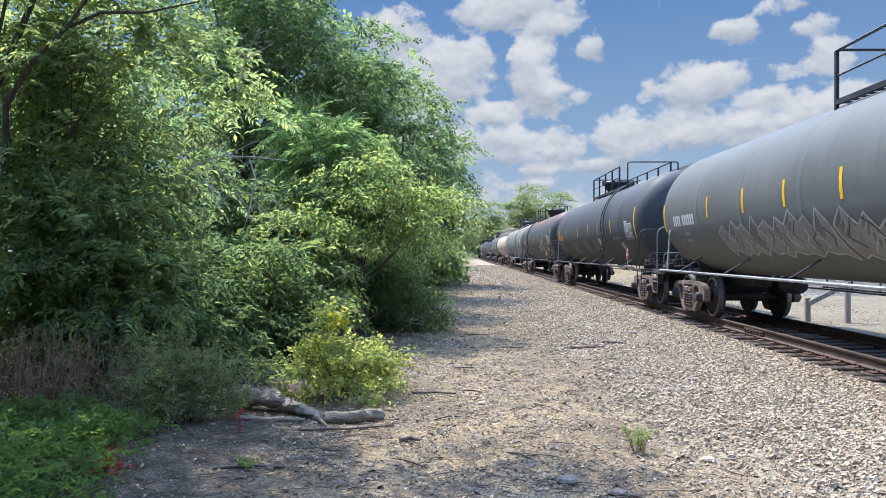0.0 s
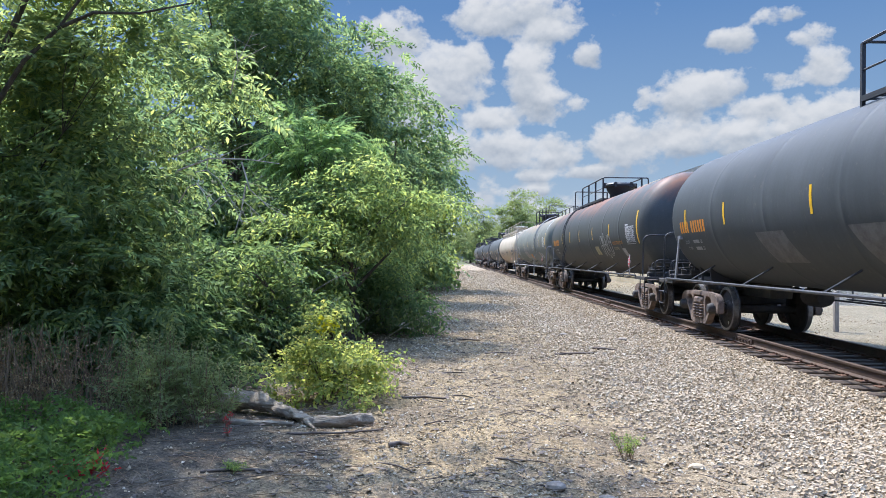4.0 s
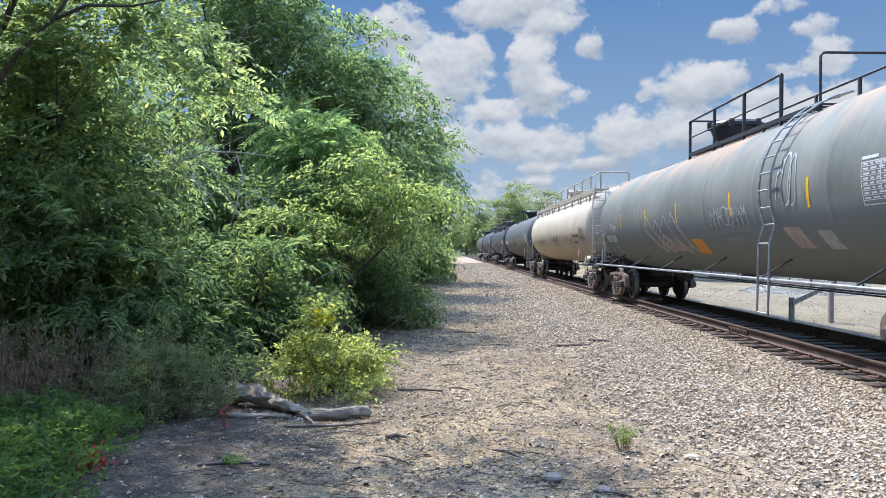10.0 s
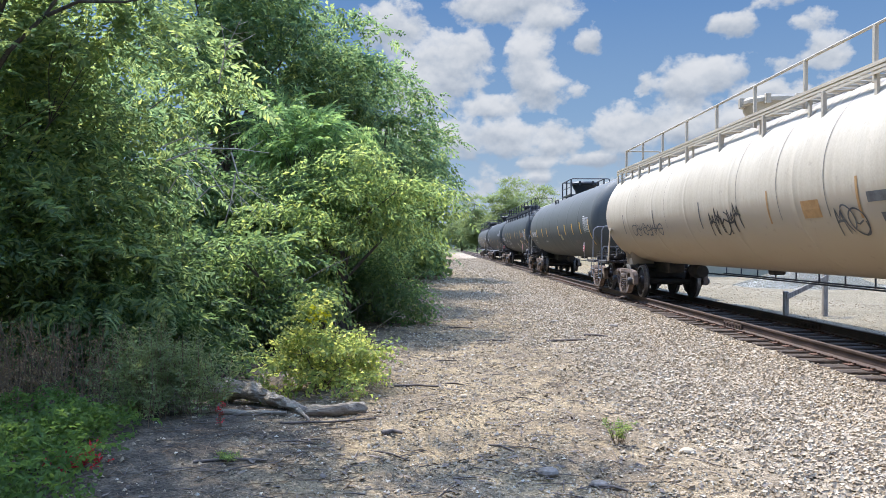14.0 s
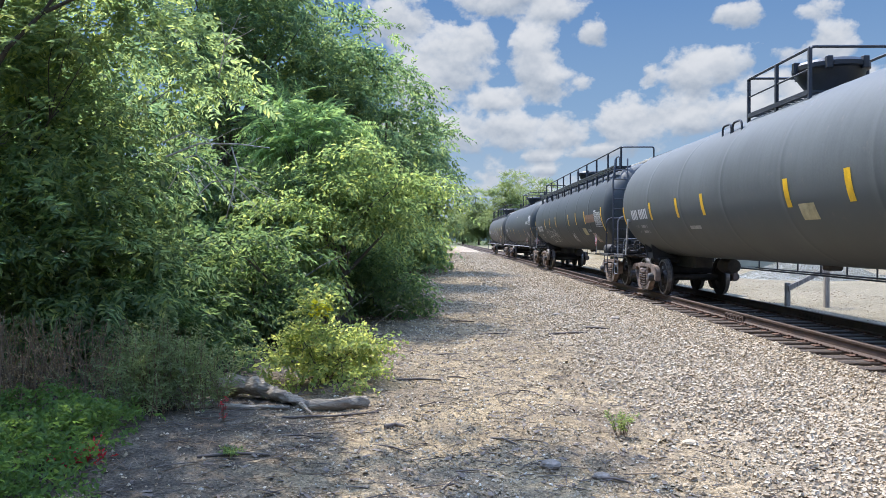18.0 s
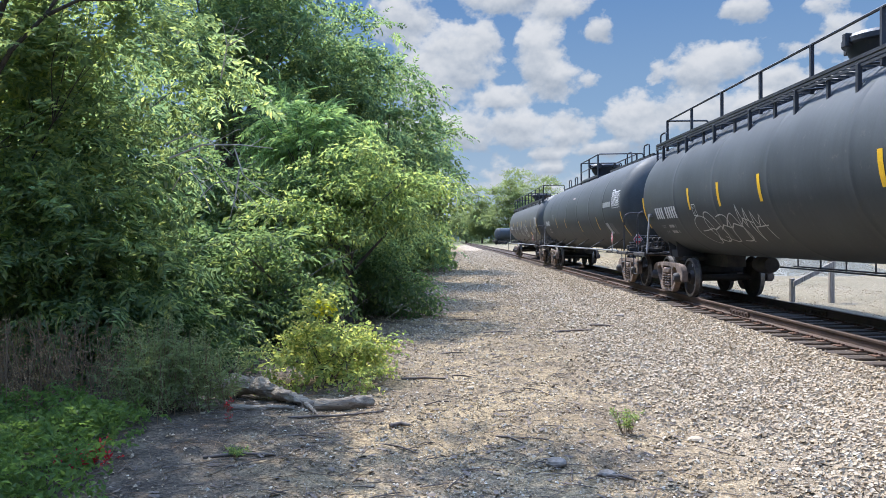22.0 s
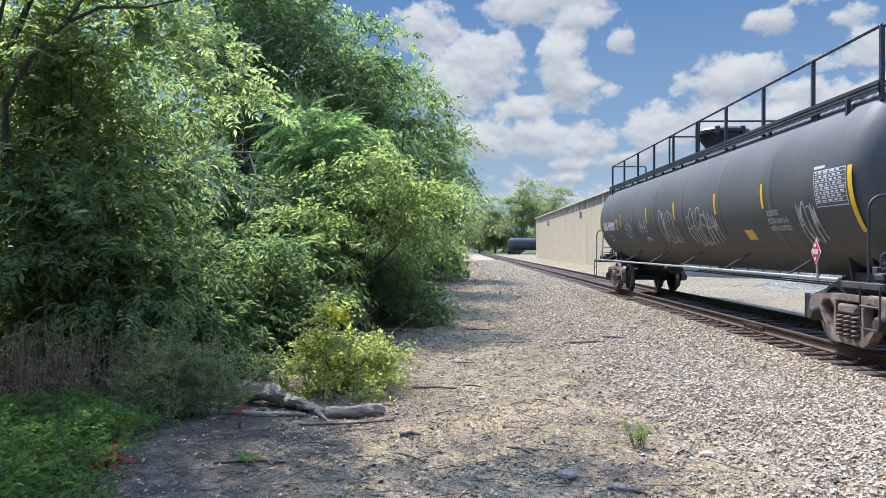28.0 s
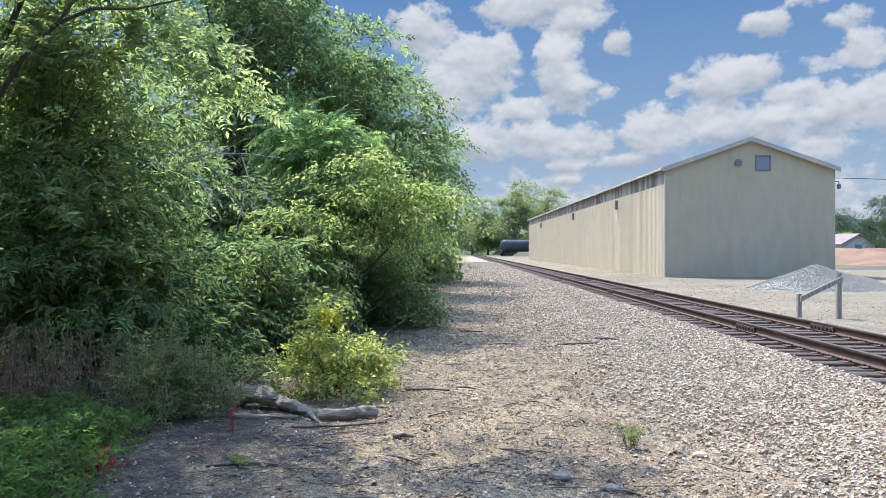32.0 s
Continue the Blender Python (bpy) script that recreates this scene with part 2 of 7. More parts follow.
def leaf_mat(name, stops, glow=0.45, rough=0.55):
    """Leaves: each sprig leans to its own green; light comes through the blade."""
    m, nt, b = nodes_of(name)
    g = nt.nodes.new("ShaderNodeNewGeometry")
    c = ramp(nt, g.outputs["Random Per Island"], stops)
    c = mixed(nt, 0.4, c, ramp(nt, noise_tex(nt, 0.9, 3), [(0.3, 0.55), (0.7, 1.0)]), "MULTIPLY")
    c = mixed(nt, 1.0, c, (1.02, 1.01, 0.90), "MULTIPLY")
    nt.links.new(c, b.inputs["Base Color"])
    b.inputs["Roughness"].default_value = rough
    b.inputs["Specular IOR Level"].default_value = 0.16
    t = nt.nodes.new("ShaderNodeBsdfTranslucent")
    nt.links.new(mixed(nt, 1.0, c, (2.48, 2.30, 1.55), "MULTIPLY"), t.inputs[0])
    mx = nt.nodes.new("ShaderNodeMixShader")
    mx.inputs[0].default_value = glow
    nt.links.new(b.outputs[0], mx.inputs[1])
    nt.links.new(t.outputs[0], mx.inputs[2])
    nt.links.new(mx.outputs[0], nt.nodes["Material Output"].inputs[0])
    return m


L = {
    "locust": leaf_mat("locust_leaf", [(0.0, (0.099, 0.149, 0.100)), (0.6, (0.146, 0.203, 0.124)), (1.0, (0.248, 0.290, 0.134))], 0.67),
    "ash": leaf_mat("ash_leaf", [(0.0, (0.066, 0.112, 0.076)), (0.7, (0.104, 0.160, 0.102)), (1.0, (0.190, 0.240, 0.120))], 0.64),
    "elder": leaf_mat("boxelder_leaf", [(0.0, (0.084, 0.132, 0.074)), (0.6, (0.138, 0.192, 0.094)), (1.0, (0.240, 0.280, 0.115))], 0.70),
    "sumac": leaf_mat("sumac_leaf", [(0.0, (0.100, 0.170, 0.085)), (0.7, (0.150, 0.230, 0.110)), (1.0, (0.230, 0.300, 0.140))], 0.6, 0.35),
    "lime": leaf_mat("lime_shrub_leaf", [(0.0, (0.130, 0.182, 0.075)), (0.6, (0.205, 0.250, 0.098)), (1.0, (0.36, 0.37, 0.14))], 0.5),
    # leaf green darkened to stand for the shade low in the wood
    "under": leaf_mat("shaded_undergrowth_leaf", [(0.0, (0.060, 0.100, 0.058)), (0.8, (0.095, 0.146, 0.078)), (1.0, (0.170, 0.215, 0.095))], 0.6),
    "yard": leaf_mat("yard_tree_leaf", [(0.0, (0.030, 0.055, 0.034)), (1.0, (0.062, 0.095, 0.052))], 0.4),
    "weed": leaf_mat("weed_leaf", [(0.0, (0.120, 0.155, 0.085)), (1.0, (0.20, 0.24, 0.135))], 0.45),
    "cover": leaf_mat("ground_cover_leaf", [(0.0, (0.062, 0.108, 0.036)), (1.0, (0.108, 0.172, 0.052))], 0.5),
    "gold": leaf_mat("yellow_leaf", [(0.0, (0.36, 0.36, 0.03)), (1.0, (0.52, 0.50, 0.05))], 0.5),
    "red": leaf_mat("red_leaf", [(0.0, (0.30, 0.02, 0.04)), (1.0, (0.46, 0.05, 0.06))], 0.3),
    "dry": leaf_mat("dry_leaf", [(0.0, (0.16, 0.10, 0.06)), (1.0, (0.36, 0.26, 0.16))], 0.2),
    "far": leaf_mat("far_leaf", [(0.0, (0.112, 0.155, 0.096)), (1.0, (0.195, 0.240, 0.145))], 0.55),
}

# ---- sky with fair-weather clouds ----


def cloud_layer():
    """A dome of sky: heaped clouds with bright tops and grey flat bases, a long bank low down, and haze at the horizon."""
    R, step = 3600.0, 0.5
    az = np.arange(-180, 180 + step, step)
    el = np.arange(-1.5, 36, step)
    A, E = np.meshgrid(az, el)
    # azimuth, elevation, half width, half height in degrees
    heaps = [(-2.4, 16.3, 2.6, 2.2), (6.9, 18.2, 4.4, 1.9), (9.1, 17.2, 2.4, 1.4), (3.5, 15.0, 1.7, 1.4), (1.0, 13.2, 3.7, 2.9),
             (-0.5, 11.0, 2.6, 1.3), (8.3, 14.0, 1.7, 2.6), (9.1, 12.0, 1.9, 1.8), (5.3, 10.7, 2.6, 0.9), (12.8, 15.2, 1.0, 1.1),
             (19.9, 12.0, 1.9, 2.1), (22.0, 12.3, 2.0, 1.4), (25.4, 10.8, 2.2, 1.1), (29.2, 13.3, 1.5, 1.4), (23.2, 15.7, 1.8, 0.9)]
    bank = [(2.3, 8.3, 2.6, 1.7), (6.6, 8.3, 2.6, 1.5), (10.2, 8.0, 2.1, 1.6), (15.4, 8.8, 2.6, 1.8), (19.4, 9.0, 2.8, 1.6), (23.6, 9.0, 2.7, 1.6),
            (27.0, 9.6, 1.7, 2.0), (30.0, 9.8, 2.2, 1.8), (12.8, 6.6, 1.9, 0.7), (9.0, 6.4, 1.7, 0.5), (26.6, 7.0, 2.0, 0.9), (9.2, 5.2, 1.0, 0.45),
            (34.0, 9.0, 3.5, 2.2), (-3.0, 8.0, 3.0, 1.4)]
    thin = [(26.3, 17.0, 2.3, 0.8), (28.4, 15.4, 2.0, 1.0), (11.8, 11.9, 0.8, 1.0), (17.0, 12.0, 0.8, 0.9), (26.5, 12.6, 2.4, 0.8)]
    clouds = [(*c, 0.0) for c in heaps + bank] + [(*c, 0.55) for c in thin]
    for _ in range(75):
        a = RNG.uniform(42, 326)
        clouds.append((a if a < 180 else a - 360, RNG.uniform(4, 32), RNG.uniform(2.5, 8), RNG.uniform(1, 3), 0.0))
    total = np.full(A.shape, math.exp(-6.0))
    tone = np.zeros(A.shape)
    for a, e, ra, re, faint in clouds:
        ra, re = ra * 1.10, re * 1.08
        v = (E - e) / re
        f = np.exp(5.0 * np.clip(1 - ((A - a) / ra) ** 2 - np.where(v < 0, v * 1.2, v) ** 2 - faint, -3, 1))
        tone += f * np.clip(v, -1, 1)
        total += f
    cover, tone = np.log(total) / 5.0, tone / total
    cover = np.maximum(cover, np.clip(1 - np.abs(E - 4.0) / 5.0, 0, 1) * 0.75 - 0.62)
    ra, re = np.radians(A), np.radians(E)
    co = np.stack([np.sin(ra) * np.cos(re), np.cos(ra) * np.cos(re), np.sin(re)], -1).reshape(-1, 3) * R
    h, w = A.shape
    i = np.arange(h * w).reshape(h, w)
    faces = np.stack([i[:-1, :-1], i[:-1, 1:], i[1:, 1:], i[1:, :-1]], -1).reshape(-1, 4)
    m, nt, b = nodes_of("cloud_vapour")
    nt.nodes.remove(b)

    def attr(name):
        a = nt.nodes.new("ShaderNodeAttribute")
        a.attribute_name = name
        return a.outputs["Fac"]

    def calc(op, x, y):
        n = nt.nodes.new("ShaderNodeMath")
        n.operation = op
        for s, v in zip(n.inputs, (x, y)):
            if isinstance(v, float):
                s.default_value = v
            else:
                nt.links.new(v, s)
        return n.outputs[0]

    def puffs(scale, detail, rough, lift=0.0):
        """Cloud noise, read a little higher up for the side that light falls on."""
        out = noise_tex(nt, scale, detail, rough, stretch=(1, 1, 1.25))
        out.node.inputs["Vector"].links[0].from_node.inputs["Location"].default_value = (0, 0, lift)
        return out

    fine, fine_up = puffs(0.0120, 9, 0.56), puffs(0.0120, 5, 0.50, 26.0)
    soft, soft_up = puffs(0.0120, 4, 0.50), puffs(0.0048, 4, 0.5, 70.0)
    broad = puffs(0.0048, 4, 0.5)
    dens = calc("ADD", calc("ADD", calc("MULTIPLY", attr("cover"), 0.60), 0.085), calc("ADD", calc("MULTIPLY", calc("SUBTRACT", fine, 0.5), 1.35), calc("MULTIPLY", calc("SUBTRACT", broad, 0.5), 0.8)))
    alpha = ramp(nt, dens, [(0.0, 0.0), (0.11, 0.33), (0.26, 0.82), (0.50, 1.0)])
    relief = calc("ADD", calc("MULTIPLY", calc("SUBTRACT", soft, fine_up), 0.55), calc("MULTIPLY", calc("SUBTRACT", broad, soft_up), 1.1))
    light = calc("ADD", calc("ADD", calc("MULTIPLY", attr("tone"), 0.40), relief), calc("MULTIPLY", dens, -0.10))
    col = ramp(nt, calc("ADD", light, 0.55), [(0.15, (0.50, 0.56, 0.64)), (0.42, (0.70, 0.74, 0.79)), (0.68, (0.90, 0.91, 0.92)), (0.9, (0.97, 0.97, 0.97))])
    em = nt.nodes.new("ShaderNodeEmission")
    em.inputs[1].default_value = 0.43
    blue = ramp(nt, attr("rise"), [(0.0, (0.62, 0.72, 0.80)), (0.10, (0.50, 0.65, 0.80)), (0.22, (0.33, 0.51, 0.75)), (0.42, (0.18, 0.35, 0.66)), (1.0, (0.09, 0.20, 0.50))])
    nt.links.new(mixed(nt, alpha, blue, col), em.inputs[0])
    nt.links.new(em.outputs[0], nt.nodes["Material Output"].inputs[0])
    me = mesh_from(co, faces, m, True)
    for name, values in (("cover", cover), ("tone", tone), ("rise", np.clip(E / 45.0, 0, 1))):
        a = me.attributes.new(name, "FLOAT", "POINT")
        a.data.foreach_set("value", values.astype(np.float32).ravel())
    return tagged(new("cloud_layer", me), "blue sky with broken white fair-weather cumulus clouds drifting across", "sky", kind="structure")


CLOUDS = cloud_layer()

# ---- ground ----


def ground_z(x, y):
    """The height of the ground: a flat path, a low ballast bank under the track, a flat yard beyond it."""
    x, y = np.asarray(x, float), np.asarray(y, float)
    z = np.interp(x, [-60, -6, -2.5, 0, 2.4, 3.6, 4.9, 5.25, 5.6, 7.6, 8.0, 8.4, 9.5, 11, 60],
                  [0.5, 0.25, 0.05, 0.0, 0.0, -0.01, 0.03, 0.012, -0.008, -0.008, 0.012, 0.0, -0.05, 0.03, 0.05])
    near = np.exp(-(y / 60.0) ** 2)
    z = z + near * (0.025 * np.sin(x * 1.7 + y * 0.6) * np.sin(y * 0.45 + 1.0) + 0.012 * np.sin(x * 4.1 - y * 2.3)) * ((x < 4.2) & (x > -8))
    return z + 0.22 * np.exp(-((x - 1.2) / 0.7) ** 2 - ((y - 62) / 12.0) ** 2)


def spaced(ends, n):
    out = []
    for (a, b), k in zip(zip(ends, ends[1:]), n):
        out.append(np.linspace(a, b, k, endpoint=False))
    return np.concatenate(out + [[ends[-1]]])


def ground_mat():
    m, nt, b = nodes_of("gravel_ground")
    geo = nt.nodes.new("ShaderNodeNewGeometry")
    sep = nt.nodes.new("ShaderNodeSeparateXYZ")
    nt.links.new(geo.outputs["Position"], sep.inputs[0])
    broad, mid, grain = noise_tex(nt, 0.35, 5), noise_tex(nt, 2.2, 6, 0.65), noise_tex(nt, 26, 5, 0.7)

    def pebbles(scale):
        """Packed fine gravel: a tone for each pebble, and its rounded height."""
        tc = nt.nodes.new("ShaderNodeTexCoord")
        v = node(nt, "ShaderNodeTexVoronoi", Scale=scale)
        nt.links.new(tc.outputs["Object"], v.inputs["Vector"])
        s = nt.nodes.new("ShaderNodeSeparateColor")
        nt.links.new(v.outputs["Color"], s.inputs[0])
        return s.outputs[0], v.outputs["Distance"]

    fine, fine_h = pebbles(58)
    coarse, coarse_h = pebbles(23)

    def band(lo, hi, wobble=1.0):
        n = nt.nodes.new("ShaderNodeMath")
        n.operation = "MULTIPLY_ADD"
        nt.links.new(mid, n.inputs[0])
        n.inputs[1].default_value = wobble
        nt.links.new(sep.outputs[0], n.inputs[2])
        r = nt.nodes.new("ShaderNodeMapRange")
        r.inputs[1].default_value, r.inputs[2].default_value = lo + wobble * 0.5, hi + wobble * 0.5
        nt.links.new(n.outputs[0], r.inputs[0])
        return r.outputs[0]

    soil = mixed(nt, ramp(nt, broad, [(0.35, 0.0), (0.65, 1.0)]), (0.242, 0.172, 0.092), (0.432, 0.322, 0.180))
    soil = mixed(nt, ramp(nt, noise_tex(nt, 1.1, 7, 0.7), [(0.42, 0.75), (0.56, 0.0)]), soil, (0.165, 0.122, 0.080))
    leaf = mixed(nt, ramp(nt, mid, [(0.4, 0.0), (0.65, 1.0)]), (0.080, 0.062, 0.044), (0.175, 0.135, 0.092))
    stone = mixed(nt, ramp(nt, broad, [(0.35, 0.0), (0.65, 1.0)]), (0.322, 0.252, 0.172), (0.436, 0.353, 0.252))
    yard = mixed(nt, ramp(nt, broad, [(0.3, 0.0), (0.7, 1.0)]), (0.21, 0.172, 0.108), (0.305, 0.255, 0.168))
    grass = mixed(nt, ramp(nt, broad, [(0.3, 0.0), (0.7, 1.0)]), (0.06, 0.09, 0.03), (0.16, 0.16, 0.07))
    c = mixed(nt, band(-1.9, -0.5, 1.8), leaf, soil)
    c = mixed(nt, band(1.5, 3.4, 2.0), c, stone)
    c = mixed(nt, band(8.2, 9.0, 1.0), c, yard)
    c = mixed(nt, band(34, 40, 4.0), c, grass)
    far = nt.nodes.new("ShaderNodeMapRange")
    far.inputs[1].default_value, far.inputs[2].default_value = 150, 210
    nt.links.new(sep.outputs[1], far.inputs[0])
    c = mixed(nt, far.outputs[0], c, grass)
    c = mixed(nt, 0.6, c, ramp(nt, grain, [(0.28, 0.35), (0.62, 1.0)]), "MULTIPLY")
    c = mixed(nt, 0.85, c, ramp(nt, fine, [(0.0, 0.48), (0.55, 0.95), (1.0, 1.35)]), "MULTIPLY")
    c = mixed(nt, 0.6, c, ramp(nt, coarse, [(0.0, 0.55), (0.5, 1.0), (1.0, 1.30)]), "MULTIPLY")
    nt.links.new(c, b.inputs["Base Color"])
    b.inputs["Roughness"].default_value = 0.95
    b.inputs["Specular IOR Level"].default_value = 0.2
    bump(nt, b, mixed(nt, 0.5, fine_h, grain), 0.9, 0.03)
    return m


def ground():
    xs = spaced([-3000, -200, -40, -9, 12, 45, 200, 3000], [6, 16, 25, 140, 34, 14, 6])
    ys = spaced([-1500, -60, -6, 2, 26, 80, 200, 900, 4000], [5, 12, 12, 130, 70, 24, 12, 8])
    X, Y = np.meshgrid(xs, ys)
    Z = ground_z(X, Y) + RNG.normal(0, 0.006, X.shape) * (np.abs(X) < 9) * (Y < 60)
    i = np.arange(X.size).reshape(X.shape)
    faces = np.stack([i[:-1, :-1], i[:-1, 1:], i[1:, 1:], i[1:, :-1]], -1).reshape(-1, 4)
    me = mesh_from(np.stack([X, Y, Z], -1).reshape(-1, 3), faces, ground_mat(), True)
    return tagged(new("ground", me), "sunlit tan gravel path beside a railway, with leaf litter under the trees", "ground", kind="structure")


ground()

STONE_V = np.array([(-1, -0.25, 0), (0.3, -1, 0.1), (1, 0.3, -0.1), (-0.2, 1, 0.05), (0.12, 0.1, 1), (-0.1, -0.1, -1)], float)
STONE_F = np.array([(0, 1, 4), (1, 2, 4), (2, 3, 4), (3, 0, 4)])
BLOCK_V = np.array([(-1, -0.3, -0.4), (0.3, -1, -0.4), (1, 0.3, -0.4), (-0.2, 1, -0.4), (-0.62, -0.42, 0.62), (0.45, -0.6, 0.7), (0.62, 0.45, 0.55), (-0.4, 0.58, 0.66)], float)
BLOCK_F = np.array([(0, 1, 5, 4), (1, 2, 6, 5), (2, 3, 7, 6), (3, 0, 4, 7), (4, 5, 6, 7)])


def turns(n, flat=1.0):
    """Random turn matrices; flat below 1 keeps them near upright."""
    yaw, a, b = RNG.uniform(0, math.tau, n), RNG.normal(0, flat, n), RNG.normal(0, flat, n)
    z, o = np.zeros(n), np.ones(n)

    def mat(*r):
        return np.stack([np.stack(q, -1) for q in r], -2)

    rz = mat((np.cos(yaw), -np.sin(yaw), z), (np.sin(yaw), np.cos(yaw), z), (z, z, o))
    rx = mat((o, z, z), (z, np.cos(a), -np.sin(a)), (z, np.sin(a), np.cos(a)))
    ry = mat((np.cos(b), z, np.sin(b)), (z, o, z), (-np.sin(b), z, np.cos(b)))
    return rz @ rx @ ry


def stones(name, pts, size, material, label, flat=0.5):
    """Half-sunk stones: blunt blocks, or flat chips with a low peak."""
    n = len(pts)
    shape, faces = (BLOCK_V, BLOCK_F) if flat > 0.4 else (STONE_V, STONE_F)
    k = len(shape)
    v = shape[None] * RNG.uniform(0.8, 1.08, (n, k, 3)) * (np.asarray(size)[:, None, None] * 0.62)
    v *= np.stack([RNG.uniform(0.85, 1.3, n), RNG.uniform(0.75, 1.05, n), RNG.uniform(0.7, 1.05, n)], -1)[:, None]
    v = np.einsum("nij,nkj->nki", turns(n, flat), v) + np.asarray(pts)[:, None]
    f = (faces[None] + k * np.arange(n)[:, None, None]).reshape(-1, faces.shape[1])
    return tagged(new(name, mesh_from(v.reshape(-1, 3), f, material)), label, "gravel", kind="stuff")


def strewn(n, x0, x1, y0, y1, power=1.6):
    """Spots that thin out with the distance down the track."""
    y = y0 + (y1 - y0) * RNG.random(n) ** power
    x = RNG.uniform(x0, x1, n)
    return x, y


def loose_stone():
    x, y = strewn(68000, 1.5, 5.32, 3.0, 38, 2.0)
    keep = RNG.random(len(x)) < np.clip((x - 1.7 + 0.3 * np.sin(y * 0.9)) / 1.9, 0.06, 1)
    x, y = x[keep], y[keep]
    s = RNG.uniform(0.020, 0.052, len(x)) * (1 + np.clip(y - 8, 0, 30) * 0.040)
    stones("ballast", np.stack([x, y, ground_z(x, y) + s * 0.22], -1), s, M["ballast"], "pale crushed limestone ballast sloping up to the track", 0.41)
    x, y = strewn(15000, 5.2, 8.4, 3.0, 40, 1.6)
    s = RNG.uniform(0.022, 0.04, len(x))
    stones("ballast", np.stack([x, y, ground_z(x, y) + s * 0.1], -1), s, M["ballast"], "pale ballast packed between the dark ties")
    x, y = strewn(82000, -2.6, 3.4, 2.6, 26, 2.0)
    keep = RNG.random(len(x)) < np.clip((x + 1.9 + 0.35 * np.sin(y * 2.1) + 0.25 * np.sin(y * 5.3 + x * 3)) / 1.5, 0.10, 1)
    x, y = x[keep], y[keep]
    s = RNG.uniform(0.009, 0.022, len(x)) * RNG.choice([1, 1, 1, 1.7], len(x)) * (1 + np.clip(y - 6, 0, 20) * 0.05)
    stones("path_gravel", np.stack([x, y, ground_z(x, y) + s * 0.1], -1), s, M["gravel"], "small tan gravel trodden into the path", 0.3)
    x, y = strewn(9000, -1.6, 2.4, 22, 90, 1.7)
    s = RNG.uniform(0.03, 0.08, len(x)) * (0.5 + y / 50)
    stones("path_gravel", np.stack([x, y, ground_z(x, y)], -1), s, M["gravel"], "tan gravel on the path further down the line", 0.3)
    x, y = strewn(8000, 2.3, 5.4, 34, 95, 1.6)
    s = RNG.uniform(0.06, 0.12, len(x)) * (0.7 + y / 90)
    stones("ballast", np.stack([x, y, ground_z(x, y)], -1), s, M["ballast"], "pale ballast bank further down the line")
    x, y = strewn(2500, 8.0, 12.6, 10, 50, 1.5)
    s = RNG.uniform(0.015, 0.035, len(x)) * (0.8 + y / 40)
    stones("yard_gravel", np.stack([x, y, ground_z(x, y)], -1), s, M["gravel"], "loose gravel on the dirt yard beside the track")
    for x0, x1, mat, label in ((-2.2, 1.8, "gravel", "small tan gravel on the path at the viewer's feet"), (1.5, 5.3, "ballast", "pale ballast beside the near track")):
        x, y = RNG.uniform(x0, x1, 9000), RNG.uniform(-6, 3.0, 9000)
        s = RNG.uniform(0.014, 0.04, len(x))
        stones("path_gravel" if mat == "gravel" else "ballast", np.stack([x, y, ground_z(x, y) + s * 0.1], -1), s, M[mat], label, 0.3)
    # the heap of crushed stone beside the shed
    n = 16000
    x, y = RNG.normal(15.6, 1.8, n), RNG.normal(30.5, 1.8, n)
    h = heap_z(x, y)
    keep = h > 0.01
    s = RNG.uniform(0.022, 0.048, keep.sum())
    stones("stone_heap", np.stack([x[keep], y[keep], (ground_z(x, y) + h)[keep]], -1), s, M["crushed"], "low grey heap of crushed stone in the yard")


def heap_z(x, y):
    return np.clip(1.05 - np.hypot((x - 15.3) / 2.7, (y - 31) / 2.4), 0, 1.05) ** 1.1 + np.clip(0.5 - np.hypot((x - 17.6) / 3.4, (y - 31) / 2.5), 0, 1) * 0.5


def heap():
    xs, ys = np.linspace(11.5, 24, 60), np.linspace(27, 35, 40)
    X, Y = np.meshgrid(xs, ys)
    Z = ground_z(X, Y) - 0.03 + heap_z(X, Y)
    i = np.arange(X.size).reshape(X.shape)
    faces = np.stack([i[:-1, :-1], i[:-1, 1:], i[1:, 1:], i[1:, :-1]], -1).reshape(-1, 4)
    m = surface("crushed_fines", (0.26, 0.25, 0.21), (0.37, 0.355, 0.30), 3, 0.95, 0, 0.8, 14, distance=0.05)
    tagged(new("stone_heap", mesh_from(np.stack([X, Y, Z], -1).reshape(-1, 3), faces, m, True)), "grey fines at the core of a crushed stone heap", "heap", kind="stuff")


# ---- track ----


def rail_profile():
    h = [(-0.068, 0), (0.068, 0), (0.068, 0.012), (0.012, 0.035), (0.010, 0.125), (0.034, 0.135), (0.036, 0.165), (0.028, 0.172)]
    return h + [(-x, z) for x, z in h[:1:-1]]


